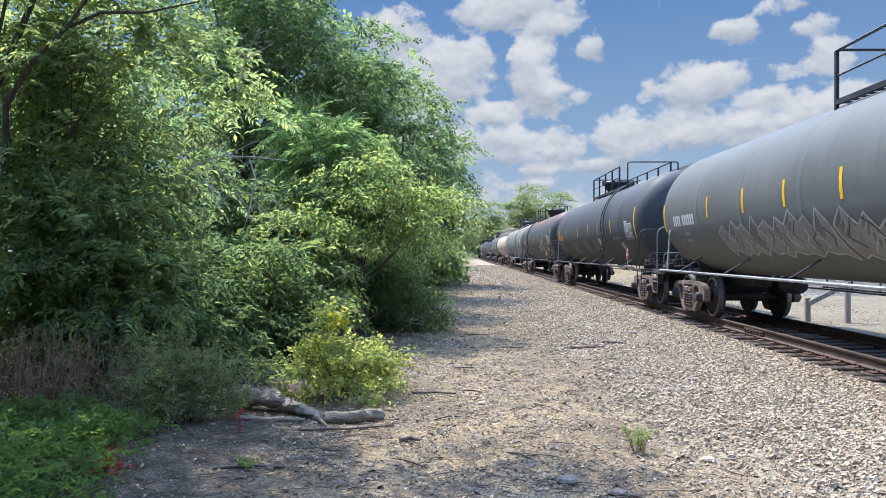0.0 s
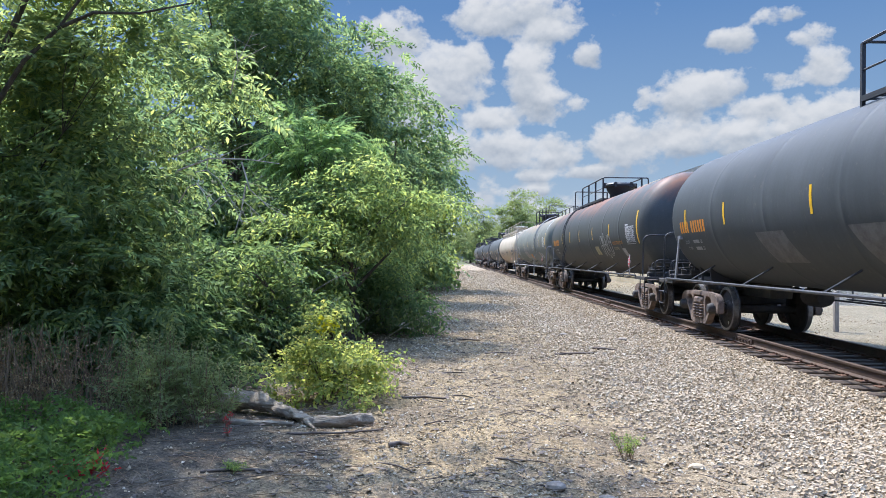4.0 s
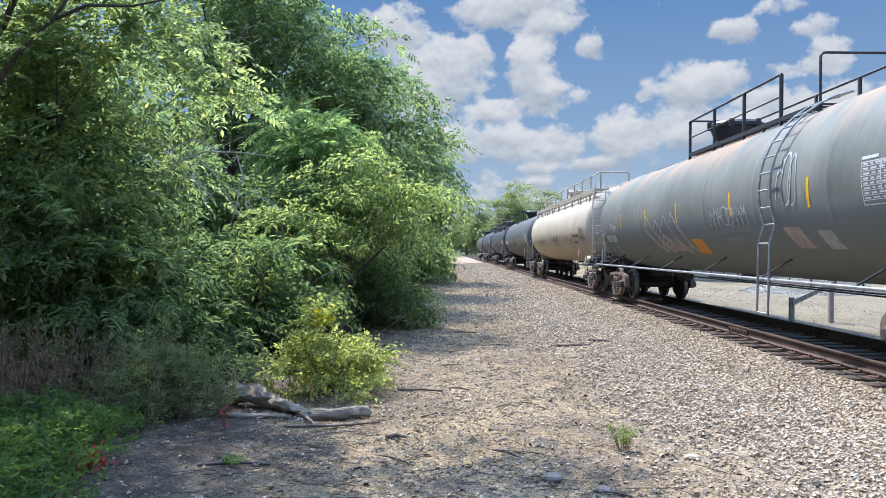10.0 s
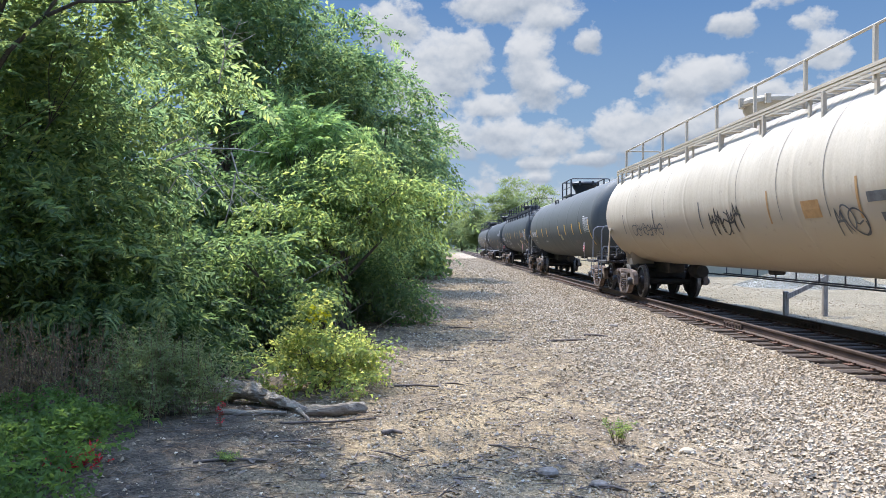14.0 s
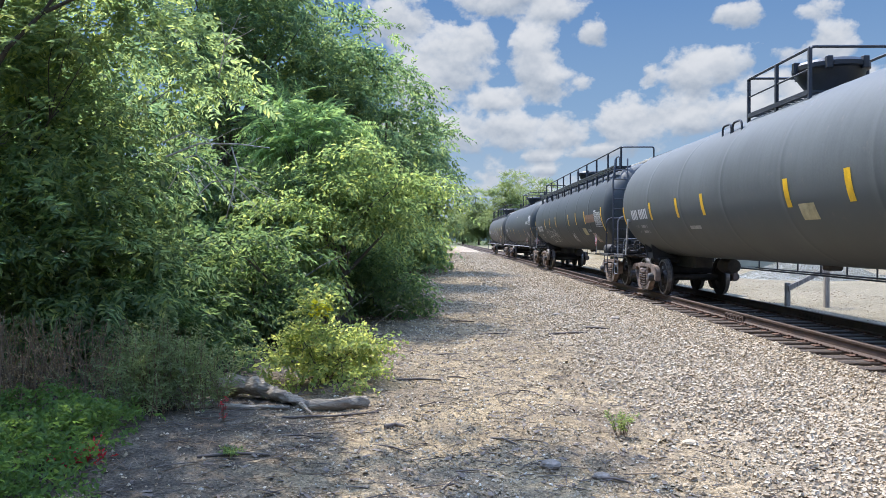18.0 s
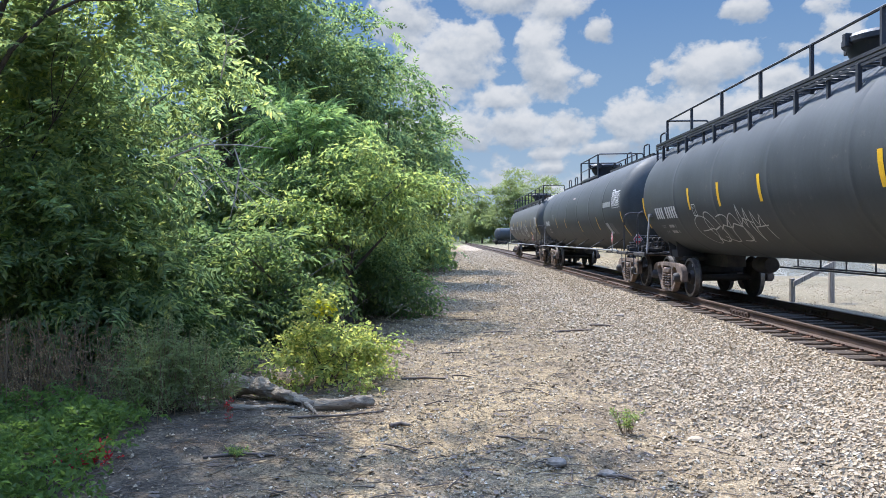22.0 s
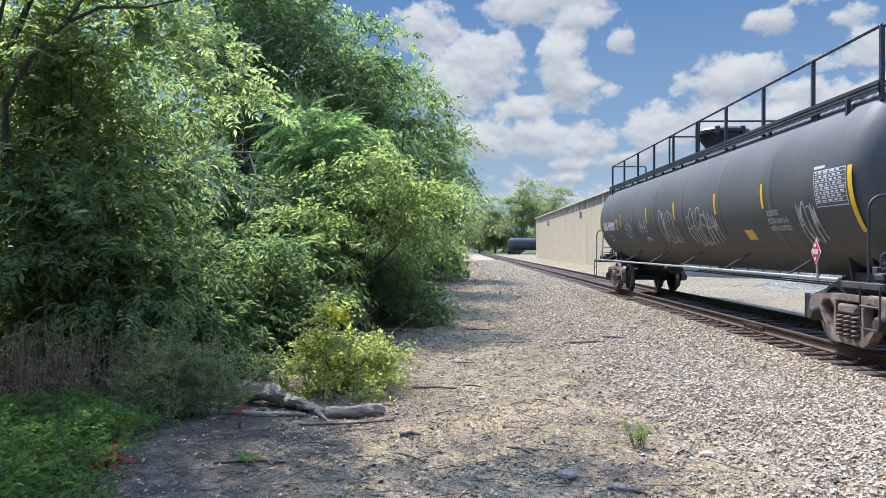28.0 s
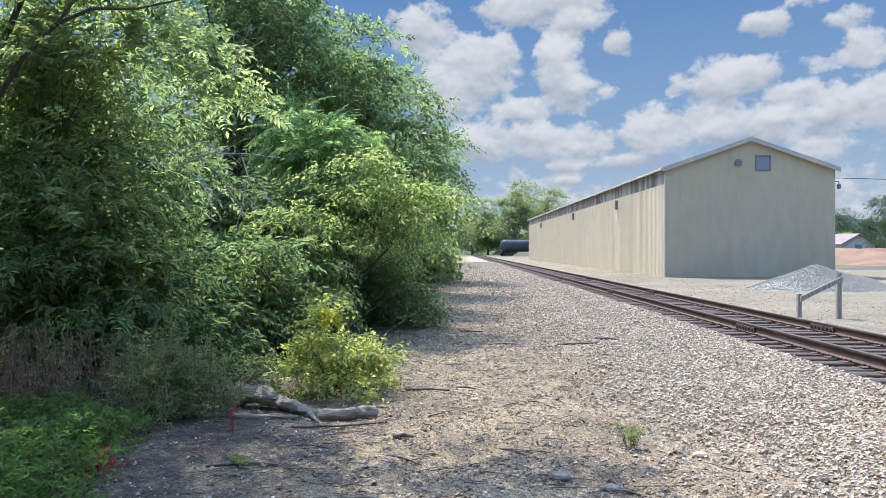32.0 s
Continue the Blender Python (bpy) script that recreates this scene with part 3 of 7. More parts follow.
def track():
    t = thing("railway_track", "single railway track of rusty rails on dark weathered wooden ties", "railway track", kind="structure")
    out = rail_profile()
    for x in (TRACK_X - 0.7525, TRACK_X + 0.7525):
        y = -190.0
        for k, end in enumerate((-10.2, 2.2, 14.6, 27.0, 39.4, 51.8, 64.2, 120.0, 900.0)):
            bm = bmesh.new()
            plate(bm, [(x + a, RAIL_Z - 0.172 + b) for a, b in out], end - y - 0.008, "y", y)
            bm.faces.ensure_lookup_table()
            for f in bm.faces:
                if f.calc_center_median().z > RAIL_Z - 0.008 and abs(f.normal.z) > 0.3:
                    f.material_index = 1
            part("rail", finish(bm, [M["rail"], M["rail_top"]], 30), None, t)
            y = end
        for end in (2.2, 14.6, 27.0, 39.4):
            bm = bmesh.new()
            for s in (-1, 1):
                box(bm, x + s * 0.030 - 0.014, x + s * 0.030 + 0.014, end - 0.45, end + 0.45, RAIL_Z - 0.145, RAIL_Z - 0.05, 0.004)
                for k in range(6):
                    box(bm, x + s * 0.055 - 0.016, x + s * 0.055 + 0.016, end - 0.38 + k * 0.15, end - 0.34 + k * 0.15, RAIL_Z - 0.118, RAIL_Z - 0.078)
            part("joint_bar", bm, M["rail"], t)
    bm = bmesh.new()
    box(bm, -1.30, 1.30, -0.115, 0.115, -0.175, 0.0, 0.012)
    tie = finish(bm, M["tie"])
    bm = bmesh.new()
    box(bm, -0.19, 0.19, -0.09, 0.09, 0, 0.014, 0.004)
    for sx, sy in ((-0.10, -0.06), (-0.10, 0.06), (0.10, -0.06), (0.10, 0.06)):
        box(bm, sx - 0.018, sx + 0.018, sy - 0.014, sy + 0.014, 0.012, 0.040)
    seat = finish(bm, M["plate"])
    y, k = -5.0, 0
    rest = list(np.arange(-190, -5.2, 0.465))
    while y < 260:
        turn = RNG.normal(0, 0.9)
        dx, dz = RNG.normal(0, 0.035), RNG.normal(0, 0.006)
        if k < 240:
            part("tie", tie, None, t, at=pose(TRACK_X + dx, y, RAIL_Z - 0.188 + dz, RNG.normal(0, 1.2), 0, turn))
            if k < 90:
                for x in (-0.7525, 0.7525):
                    part("tie_plate", seat, None, t, at=pose(TRACK_X + x, y, RAIL_Z - 0.186))
        else:
            rest.append(y)
        y += 0.465 + RNG.normal(0, 0.02)
        k += 1
    bm = bmesh.new()
    for y in rest:
        box(bm, TRACK_X - 1.3, TRACK_X + 1.3, y - 0.115, y + 0.115, RAIL_Z - 0.36, RAIL_Z - 0.188)
    tagged(part("tie", bm, M["tie"], t, "dark ties further down the line"), kind="stuff")


# ---- shed ----
SHED_X, SHED_Y, SHED_W, SHED_L, EAVE, RIDGE = 12.76, 44.0, 10.1, 77.0, 6.50, 8.25


def shed():
    s = thing("storage_shed", "long cream corrugated metal storage shed with a low gable roof", "shed", (SHED_X, SHED_Y, 0.0))
    bm = bmesh.new()
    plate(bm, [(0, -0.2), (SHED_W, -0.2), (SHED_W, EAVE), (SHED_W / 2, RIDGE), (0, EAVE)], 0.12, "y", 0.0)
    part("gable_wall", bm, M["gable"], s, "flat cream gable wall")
    bm = bmesh.new()
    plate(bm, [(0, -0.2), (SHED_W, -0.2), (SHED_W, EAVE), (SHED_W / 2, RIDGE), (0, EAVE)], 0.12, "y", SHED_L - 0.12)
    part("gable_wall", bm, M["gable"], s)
    for x0, x1 in ((0.0, 0.12), (SHED_W - 0.12, SHED_W)):
        bm = bmesh.new()
        box(bm, x0, x1, 0.12, SHED_L - 0.12, -0.2, EAVE - 0.9)
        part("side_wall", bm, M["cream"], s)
        bm = bmesh.new()
        box(bm, x0, x1, 0.12, SHED_L - 0.12, EAVE - 0.9, EAVE)
        part("skylight_band", bm, M["skylight"], s, "stained translucent panels under the eave")
    bm = bmesh.new()
    for k in range(250):
        y = 0.2 + k * 0.306
        box(bm, -0.018, 0.0, y, y + 0.06, 0.0, EAVE - 0.9)
        box(bm, -0.008, 0.0, y + 0.14, y + 0.17, 0.0, EAVE - 0.9)
    tagged(part("siding_rib", bm, M["cream"], s), kind="stuff")
    bm = bmesh.new()
    box(bm, -0.025, 0.0, 0.0, 0.04, EAVE - 0.9, EAVE - 0.02)
    rib = finish(bm, M["skylight"])
    for k in range(60):
        part("skylight_rib", rib, None, s, at=(0, 0.2 + k * 1.28, 0))
    for side in (-1, 1):
        bm = bmesh.new()
        a, b = (SHED_W / 2 + side * (SHED_W / 2 + 0.22), EAVE - 0.03), (SHED_W / 2, RIDGE + 0.05)
        plate(bm, [a, b, (b[0], b[1] + 0.09), (a[0], a[1] + 0.09)], SHED_L + 0.3, "y", -0.15)
        part("roof", bm, M["roof"], s)
        bm = bmesh.new()
        plate(bm, [(a[0], a[1] - 0.17), (b[0], b[1] - 0.17), (b[0], b[1] + 0.095), (a[0], a[1] + 0.095)], 0.05, "y", -0.203)
        part("gable_trim", bm, M["trim"], s, "pale rake trim")
    bm = bmesh.new()
    box(bm, -0.28, -0.15, -0.1, SHED_L, EAVE - 0.08, EAVE + 0.05, 0.01)
    part("gutter", bm, M["trim"], s)
    bm = bmesh.new()
    box(bm, -0.05, 0.05, -0.05, 0.06, 0.0, EAVE, 0.008)
    part("corner_trim", bm, M["trim"], s)
    w = new("window")
    w.parent = s
    bm = bmesh.new()
    for x0, x1, z0, z1 in ((5.36, 5.43, 6.38, 7.30), (6.19, 6.26, 6.38, 7.30), (5.43, 6.19, 6.38, 6.45), (5.43, 6.19, 7.23, 7.30)):
        box(bm, x0, x1, -0.06, 0.03, z0, z1, 0.008)
    part("window_frame", bm, M["frame"], w)
    bm = bmesh.new()
    box(bm, 5.43, 6.19, -0.02, 0.0, 6.45, 7.23)
    part("pane", bm, M["glass"], w)
    bm = bmesh.new()
    box(bm, 4.12, 4.52, -0.16, 0.0, 6.74, 6.98, 0.02)
    box(bm, 4.24, 4.40, -0.10, 0.0, 6.98, 7.06, 0.01)
    part("wall_light", bm, M["frame"], s, "grey floodlight box")
    for y in (12.5, 32.5, 60):
        bm = bmesh.new()
        box(bm, -0.22, 0.0, y - 0.10, y + 0.10, EAVE - 1.75, EAVE - 1.05, 0.02)
        part("wall_fitting", bm, M["frame"], s, "small grey wall fitting")
    bm = bmesh.new()
    tube(bm, bend([(SHED_W, 0.2, 5.75), (SHED_W + 0.32, 0.2, 5.75), (SHED_W + 0.32, 0.2, 5.62)], 0.05), 0.025, 6)
    lathe(bm, [(0, 5.30), (0.10, 5.33), (0.12, 5.45), (0.11, 5.58), (0, 5.62)], 12, "z", (SHED_W + 0.32, 0.2, 0))
    part("security_camera", bm, M["frame"], s, "dome camera on a bracket")
    bm = bmesh.new()
    tube(bm, [(SHED_W, 0.5, 6.0), (SHED_W + 15, 2, 5.75), (SHED_W + 30, 4, 5.9)], 0.02, 5)
    part("service_wire", bm, M["black"], s)


def barrier():
    b = thing("wooden_barrier", "weathered low wooden barrier with a sloping rail beside the track", "barrier", (8.66, 18.4, -0.02))
    for x, h in ((0.0, 0.60), (0.98, 1.14)):
        bm = bmesh.new()
        box(bm, x - 0.055, x + 0.055, -0.055, 0.055, -0.25, h, 0.010)
        part("post", bm, M["wood"], b)
    bm = bmesh.new()
    plate(bm, [(-0.02, 0.40), (1.02, 0.92), (1.02, 1.04), (-0.02, 0.53)], 0.05, "y", -0.123)
    part("rail", bm, M["wood"], b)



# ---- tank cars: the origin lies on the rail's top at mid-car; -y leads ----
R_TANK, Z_TANK, HALF, HEAD = 1.45, 2.44, 8.45, 0.70
DATUM = 0.165                   # the line from which markings are set out lies this far over mid-height
SIT = Z_TANK + R_TANK          # crown of the tank
MESH = {}


def shared(key, build):
    if key not in MESH:
        MESH[key] = build()
    return MESH[key]


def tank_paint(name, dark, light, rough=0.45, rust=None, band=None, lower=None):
    """Tank paint with faint vertical streaks, rust along the crown and a belly tone that paints in shading."""
    m, nt, b = nodes_of(name)
    tc = nt.nodes.new("ShaderNodeTexCoord")
    sep = nt.nodes.new("ShaderNodeSeparateXYZ")
    nt.links.new(tc.outputs["Object"], sep.inputs[0])
    broad, grain = noise_tex(nt, 0.9, 6, 0.6), noise_tex(nt, 30, 4, 0.6)
    streak = noise_tex(nt, 3.0, 5, 0.6, stretch=(0.5, 3.0, 0.18))
    c = mixed(nt, ramp(nt, broad, [(0.3, 0.0), (0.7, 1.0)]), dark, light)
    c = mixed(nt, 0.22, c, ramp(nt, streak, [(0.30, 0.5), (0.62, 1.0)]), "MULTIPLY")
    c = mixed(nt, 0.3, c, ramp(nt, grain, [(0.3, 0.6), (0.7, 1.0)]), "MULTIPLY")

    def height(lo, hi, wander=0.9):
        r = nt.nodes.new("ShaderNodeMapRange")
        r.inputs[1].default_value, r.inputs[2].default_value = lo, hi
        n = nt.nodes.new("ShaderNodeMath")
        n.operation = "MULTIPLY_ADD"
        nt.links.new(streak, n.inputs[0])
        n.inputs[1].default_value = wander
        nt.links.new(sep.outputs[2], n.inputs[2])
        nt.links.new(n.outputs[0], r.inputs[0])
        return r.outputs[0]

    # shading and reflections on the tank's underside, put into the paint colour
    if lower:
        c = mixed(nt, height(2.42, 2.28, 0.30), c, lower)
    if rust:
        k = mixed(nt, 1.0, height(3.45, 4.15), ramp(nt, noise_tex(nt, 0.55, 4, stretch=(1, 1.3, 1)), [(0.42, 0.0), (0.6, 1.0)]), "MULTIPLY")
        c = mixed(nt, k, c, rust)
    c = mixed(nt, ramp(nt, noise_tex(nt, 5, 8, 0.7), [(0.60, 0.0), (0.75, 0.5)]), c, (0.16, 0.14, 0.12))
    nt.links.new(c, b.inputs["Base Color"])
    nt.links.new(ramp(nt, broad, [(0.2, rough - 0.05), (0.8, rough + 0.12)]), b.inputs["Roughness"])
    b.inputs["Specular IOR Level"].default_value = 0.22
    bump(nt, b, broad, 0.05, 0.02)
    return m


PAINT = {
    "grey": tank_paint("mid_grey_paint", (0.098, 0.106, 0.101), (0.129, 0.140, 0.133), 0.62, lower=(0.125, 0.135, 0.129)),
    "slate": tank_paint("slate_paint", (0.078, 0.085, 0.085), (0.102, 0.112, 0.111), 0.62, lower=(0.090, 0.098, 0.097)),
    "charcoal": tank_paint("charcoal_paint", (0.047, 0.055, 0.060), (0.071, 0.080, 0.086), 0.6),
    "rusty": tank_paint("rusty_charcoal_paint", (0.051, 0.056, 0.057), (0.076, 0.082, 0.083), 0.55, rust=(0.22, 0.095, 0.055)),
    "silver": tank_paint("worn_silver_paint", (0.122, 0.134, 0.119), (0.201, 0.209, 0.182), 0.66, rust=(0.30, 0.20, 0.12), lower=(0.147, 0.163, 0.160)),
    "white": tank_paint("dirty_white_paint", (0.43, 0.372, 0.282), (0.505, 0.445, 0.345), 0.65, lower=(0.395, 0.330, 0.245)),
    "black": tank_paint("black_tank_paint", (0.041, 0.048, 0.052), (0.067, 0.077, 0.082), 0.56),
    "umber": tank_paint("umber_black_paint", (0.074, 0.077, 0.074), (0.106, 0.109, 0.104), 0.52),
}


def tank_mesh(paint):
    bm = bmesh.new()
    prof = [(0, -HALF - HEAD)]
    for k in range(1, 10):
        a = math.pi / 2 * k / 9
        prof.append((R_TANK * math.sin(a) ** 0.85, -HALF - HEAD * math.cos(a)))
    rings = []
    for k in range(1, 7):
        y = -HALF + 2 * HALF * k / 7
        for r, d in ((0, -0.16), (0, -0.035), (0.003, -0.022), (0.003, 0.022), (0, 0.035), (0, 0.16)):
            rings.append((R_TANK + r, y + d))
    prof += rings + [(r, -h) for r, h in prof[::-1]]
    lathe(bm, prof, 72, "y", (0, 0, Z_TANK))
    return finish(bm, paint, 25)


def wheelset_mesh():
    bm = bmesh.new()
    lathe(bm, [(0, -1.05), (0.075, -1.05), (0.075, 1.05), (0, 1.05)], 14, "x")
    for s in (-1, 1):
        p = [(0.10, 0.62), (0.13, 0.66), (0.16, 0.68), (0.36, 0.70), (0.385, 0.665), (0.482, 0.664), (0.484, 0.692), (0.462, 0.704), (0.455, 0.80), (0.40, 0.802), (0.375, 0.755), (0.18, 0.735), (0.14, 0.80), (0.10, 0.80)]
        n0 = len(bm.faces)
        lathe(bm, [(r, s * x) for r, x in p], 40, "x")
        bm.faces.ensure_lookup_table()
        for f in list(bm.faces)[n0:]:
            c = f.calc_center_median()
            q = math.hypot(c.y, c.z)
            if q > 0.415 and abs(c.x) > 0.70:
                f.material_index = 1
        # paint daubs on the wheel's face that show it turning
        for k in range(3):
            a = k * 2.1 + 0.4
            y, z = 0.29 * math.cos(a), 0.29 * math.sin(a)
            box(bm, s * 0.748 - 0.004, s * 0.748 + 0.004, y - 0.03, y + 0.03, z - 0.02, z + 0.02, 0, 2)
    return finish(bm, [M["wheel"], M["tread"], M["white"]], 35)


def sideframe_mesh():
    """A cast frame with a spring opening and two windows."""
    half = [(0.98, 0.76), (1.12, 0.69), (1.18, 0.57), (1.17, 0.36), (1.05, 0.36), (1.03, 0.50), (0.82, 0.50), (0.62, 0.26), (0.50, 0.12), (0.40, 0.08)]
    outer = [(0.50, 0.79)] + half + [(-y, z) for y, z in half[::-1]] + [(-0.50, 0.79)]
    window = [(0.42, 0.25), (0.41, 0.60), (0.52, 0.69), (0.70, 0.67), (0.76, 0.60), (0.60, 0.36)]
    loops = [outer, [(-0.32, 0.19), (0.32, 0.19), (0.32, 0.69), (-0.32, 0.69)], window, [(-y, z) for y, z in window]]
    bm = bmesh.new()
    edges = []
    for loop in loops:
        vs = [bm.verts.new((-0.07, y, z)) for y, z in loop]
        edges += [bm.edges.new((p, q)) for p, q in zip(vs, vs[1:] + vs[:1])]
    bmesh.ops.triangle_fill(bm, use_beauty=True, use_dissolve=False, edges=edges)
    new_geom = bmesh.ops.extrude_face_region(bm, geom=list(bm.faces))["geom"]
    bmesh.ops.translate(bm, verts=[v for v in new_geom if isinstance(v, bmesh.types.BMVert)], vec=(0.14, 0, 0))
    bmesh.ops.recalc_face_normals(bm, faces=bm.faces)
    flat = [e for e in bm.edges if len(e.link_faces) == 2 and e.calc_face_angle(0) > 0.6]
    bmesh.ops.bevel(bm, geom=flat, offset=0.016, segments=2, affect="EDGES")
    return finish(bm, M["cast"], 40)


def bearing_mesh():
    bm = bmesh.new()
    lathe(bm, [(0, -0.19), (0.07, -0.19), (0.10, -0.16), (0.115, -0.10), (0.115, 0.05), (0, 0.05)], 16, "x")
    return finish(bm, M["grime"], 40)


def spring_mesh():
    bm = bmesh.new()
    tube(bm, [(0.055 * math.cos(q), 0.075 * math.sin(q), 0.20 + 0.31 * q / (math.tau * 5)) for q in (math.tau * k / 10 for k in range(51))], 0.018, 5)
    return finish(bm, M["cast"], 40)


def bolster_end_mesh():
    bm = bmesh.new()
    box(bm, -0.10, 0.11, -0.24, 0.24, 0.52, 0.66, 0.03)
    return finish(bm, M["cast"], 40)


def truck(car, y):
    def bolster():
        bm = bmesh.new()
        box(bm, -0.95, 0.95, -0.20, 0.20, 0.52, 0.72, 0.03)
        lathe(bm, [(0, 0.70), (0.20, 0.70), (0.20, 0.82), (0, 0.82)], 20)
        for s in (-1, 1):
            box(bm, -0.85, 0.85, s * 0.40 - 0.05, s * 0.40 + 0.05, 0.34, 0.44, 0.01)
            for x in (-0.75, 0.75):
                box(bm, x - 0.08, x + 0.08, s * 0.40 - 0.06, s * 0.40 + 0.06, 0.28, 0.52, 0.015)
        return finish(bm, M["grime"], 40)
    t = part("truck", shared("bolster", bolster), None, car, "rust-brown cast steel truck", (0, y, 0))
    for s in (-1, 1):
        m = pose(s * 1.0, 0, 0, 0, 0, 0 if s < 0 else 180)
        part("sideframe", shared("sideframe", sideframe_mesh), None, t, "", m)
        part("bolster_end", shared("bolster_end", bolster_end_mesh), None, t, "", m)
        for d in (-0.2, 0.0, 0.2):
            part("spring", shared("spring", spring_mesh), None, t, "", m @ pose(-0.05, d, 0))
        for d in (-0.89, 0.89):
            part("bearing_cap", shared("bearing", bearing_mesh), None, t, "", m @ pose(0, d, 0.457))
    return [(part("wheelset", shared("wheelset", wheelset_mesh), None, t, "dark wheels with bright worn rims", (0, d, 0.457)), d) for d in (-0.89, 0.89)]


def end_gear(car, e, mat, rail_mat, tall=2.12, brake=False, brace=None):
    """Draft sill, saddle, platform, steps, end rail and coupler at one end; e is -1 or 1."""
    def span(y0, y1):
        return (e * y0, e * y1) if e > 0 else (e * y1, e * y0)
    bm = bmesh.new()
    box(bm, -0.22, 0.22, *span(6.1, 9.35), 0.72, 1.12, 0.015)
    box(bm, -0.75, 0.75, *span(7.4, 8.2), 0.82, 0.95, 0.02)
    part("stub_sill", bm, M["grime"], car)
    bm = bmesh.new()
    plate(bm, [(-0.86, 0.94), (0.86, 0.94), (0.92, 1.34), (0.5, 1.12), (0, 1.04), (-0.5, 1.12), (-0.92, 1.34)], 0.05, "y", e * 7.55)
    plate(bm, [(-0.86, 0.94), (0.86, 0.94), (0.92, 1.34), (0.5, 1.12), (0, 1.04), (-0.5, 1.12), (-0.92, 1.34)], 0.05, "y", e * 8.15)
    box(bm, -0.84, 0.84, *span(7.56, 8.14), 0.92, 1.10)
    part("saddle", bm, mat, car)
    bm = bmesh.new()
    box(bm, -1.48, 1.48, *span(8.72, 9.38), 0.97, 1.00, 0.008)
    for k in range(14):
        x = -1.42 + k * 0.205
        box(bm, x, x + 0.05, *span(8.74, 9.36), 1.00, 1.016)
    box(bm, -1.50, 1.50, *span(9.36, 9.42), 0.93, 1.02, 0.01)
    for s in (-1, 1):
        x = sorted((s * 1.44, s * 1.50))
        box(bm, *x, *span(8.3, 9.4), 0.93, 1.02, 0.01)
    part("end_platform", bm, M["grime"], car)
    for s in (-1, 1):
        bm = bmesh.new()
        x = s * 1.50
        tube(bm, bend([(x, e * 8.9, 0.98), (x, e * 8.92, 0.44), (x, e * 9.34, 0.44), (x, e * 9.36, 0.98)], 0.06), 0.014, 6)
        tube(bm, [(x, e * 8.92, 0.72), (x, e * 9.35, 0.72)], 0.016, 6)
        part("sill_step", bm, rail_mat, car)
        if e > 0:
            bm = bmesh.new()
            plate(bm, [(8.32, 1.00), (8.42, 1.00), (8.16, 1.95), (8.09, 1.93)], 0.03, "x", s * 1.41 - 0.015)
            box(bm, *sorted((s * 1.34, s * 1.425)), 8.00, 8.20, 1.93, 2.01, 0.006)
            part("tank_brace", bm, brace or M["galv"], car, "slanted brace plate")
    bm = bmesh.new()
    tube(bm, bend([(-1.47, e * 9.05, 0.98), (-1.47, e * 9.05, tall), (1.47, e * 9.05, tall), (1.47, e * 9.05, 0.98)], 0.22, 6), 0.019, 8)
    part("end_handrail", bm, rail_mat, car)
    bm = bmesh.new()
    tube(bm, bend([(-1.22, e * 9.34, 0.99), (-1.22, e * 9.34, 1.46), (-0.75, e * 9.34, 1.46), (-0.75, e * 9.34, 0.99)], 0.12, 5), 0.014, 8)
    part("grab_iron", bm, rail_mat, car)
    bm = bmesh.new()
    box(bm, -0.11, 0.11, *span(9.30, 9.72), 0.74, 0.98, 0.03)
    box(bm, -0.19, 0.15, *span(9.64, 9.86), 0.70, 1.02, 0.05)
    tube(bm, bend([(0.45, e * 9.35, 0.80), (0.45, e * 9.6, 0.60), (0.12, e * 9.9, 0.45)], 0.15, 5), 0.022, 6)
    tube(bm, [(-0.2, e * 9.66, 0.90), (-1.45, e * 9.44, 0.95)], 0.014, 5)
    part("coupler", bm, M["cast"], car, "rusty knuckle coupler")
    if brake:
        bm = bmesh.new()
        lathe(bm, [(0.25, -0.02), (0.28, 0.0), (0.25, 0.02), (0.22, 0.0), (0.25, -0.02)], 20, "y", (-0.55, e * 9.15, 1.75))
        for k in range(4):
            a = k * math.pi / 2
            tube(bm, [(-0.55, e * 9.15, 1.75), (-0.55 + 0.25 * math.cos(a), e * 9.15, 1.75 + 0.25 * math.sin(a))], 0.012, 5)
        box(bm, -0.75, -0.35, *span(8.98, 9.12), 1.50, 1.95, 0.03)
        part("brake_wheel", bm, M["grime"], car)
    bm = bmesh.new()
    box(bm, -1.32, -0.85, *span(8.86, 9.14), 1.02, 1.14, 0.03)
    for k in range(9):
        x, z, w = RNG.uniform(-1.3, -0.75), RNG.uniform(1.04, 1.22), RNG.uniform(0.03, 0.07)
        y = e * RNG.uniform(8.84, 9.16)
        box(bm, x - w * 1.5, x + w * 1.5, y - w, y + w, z - 0.08, z + RNG.uniform(0.02, 0.07), 0.012)
    for k in range(3):
        z = 1.12 + 0.07 * k
        tube(bm, bend([(-1.34, e * 9.12, z), (-1.0, e * 9.18, z + 0.02), (-0.8, e * 8.9, z + 0.05), (-0.4, e * 8.9, 1.02)], 0.08), 0.014, 6)
    for k in range(4):
        x = RNG.uniform(-1.3, -0.5)
        tube(bm, bend([(x, e * 8.9, 1.02), (x, e * 8.9, 1.40), (x + 0.5, e * 9.1, 1.40), (x + 0.5, e * 9.1, 1.05)], 0.1), 0.018, 6)
    part("brake_gear", bm, M["grime"], car, "cluster of grimy brake valves and pipes")


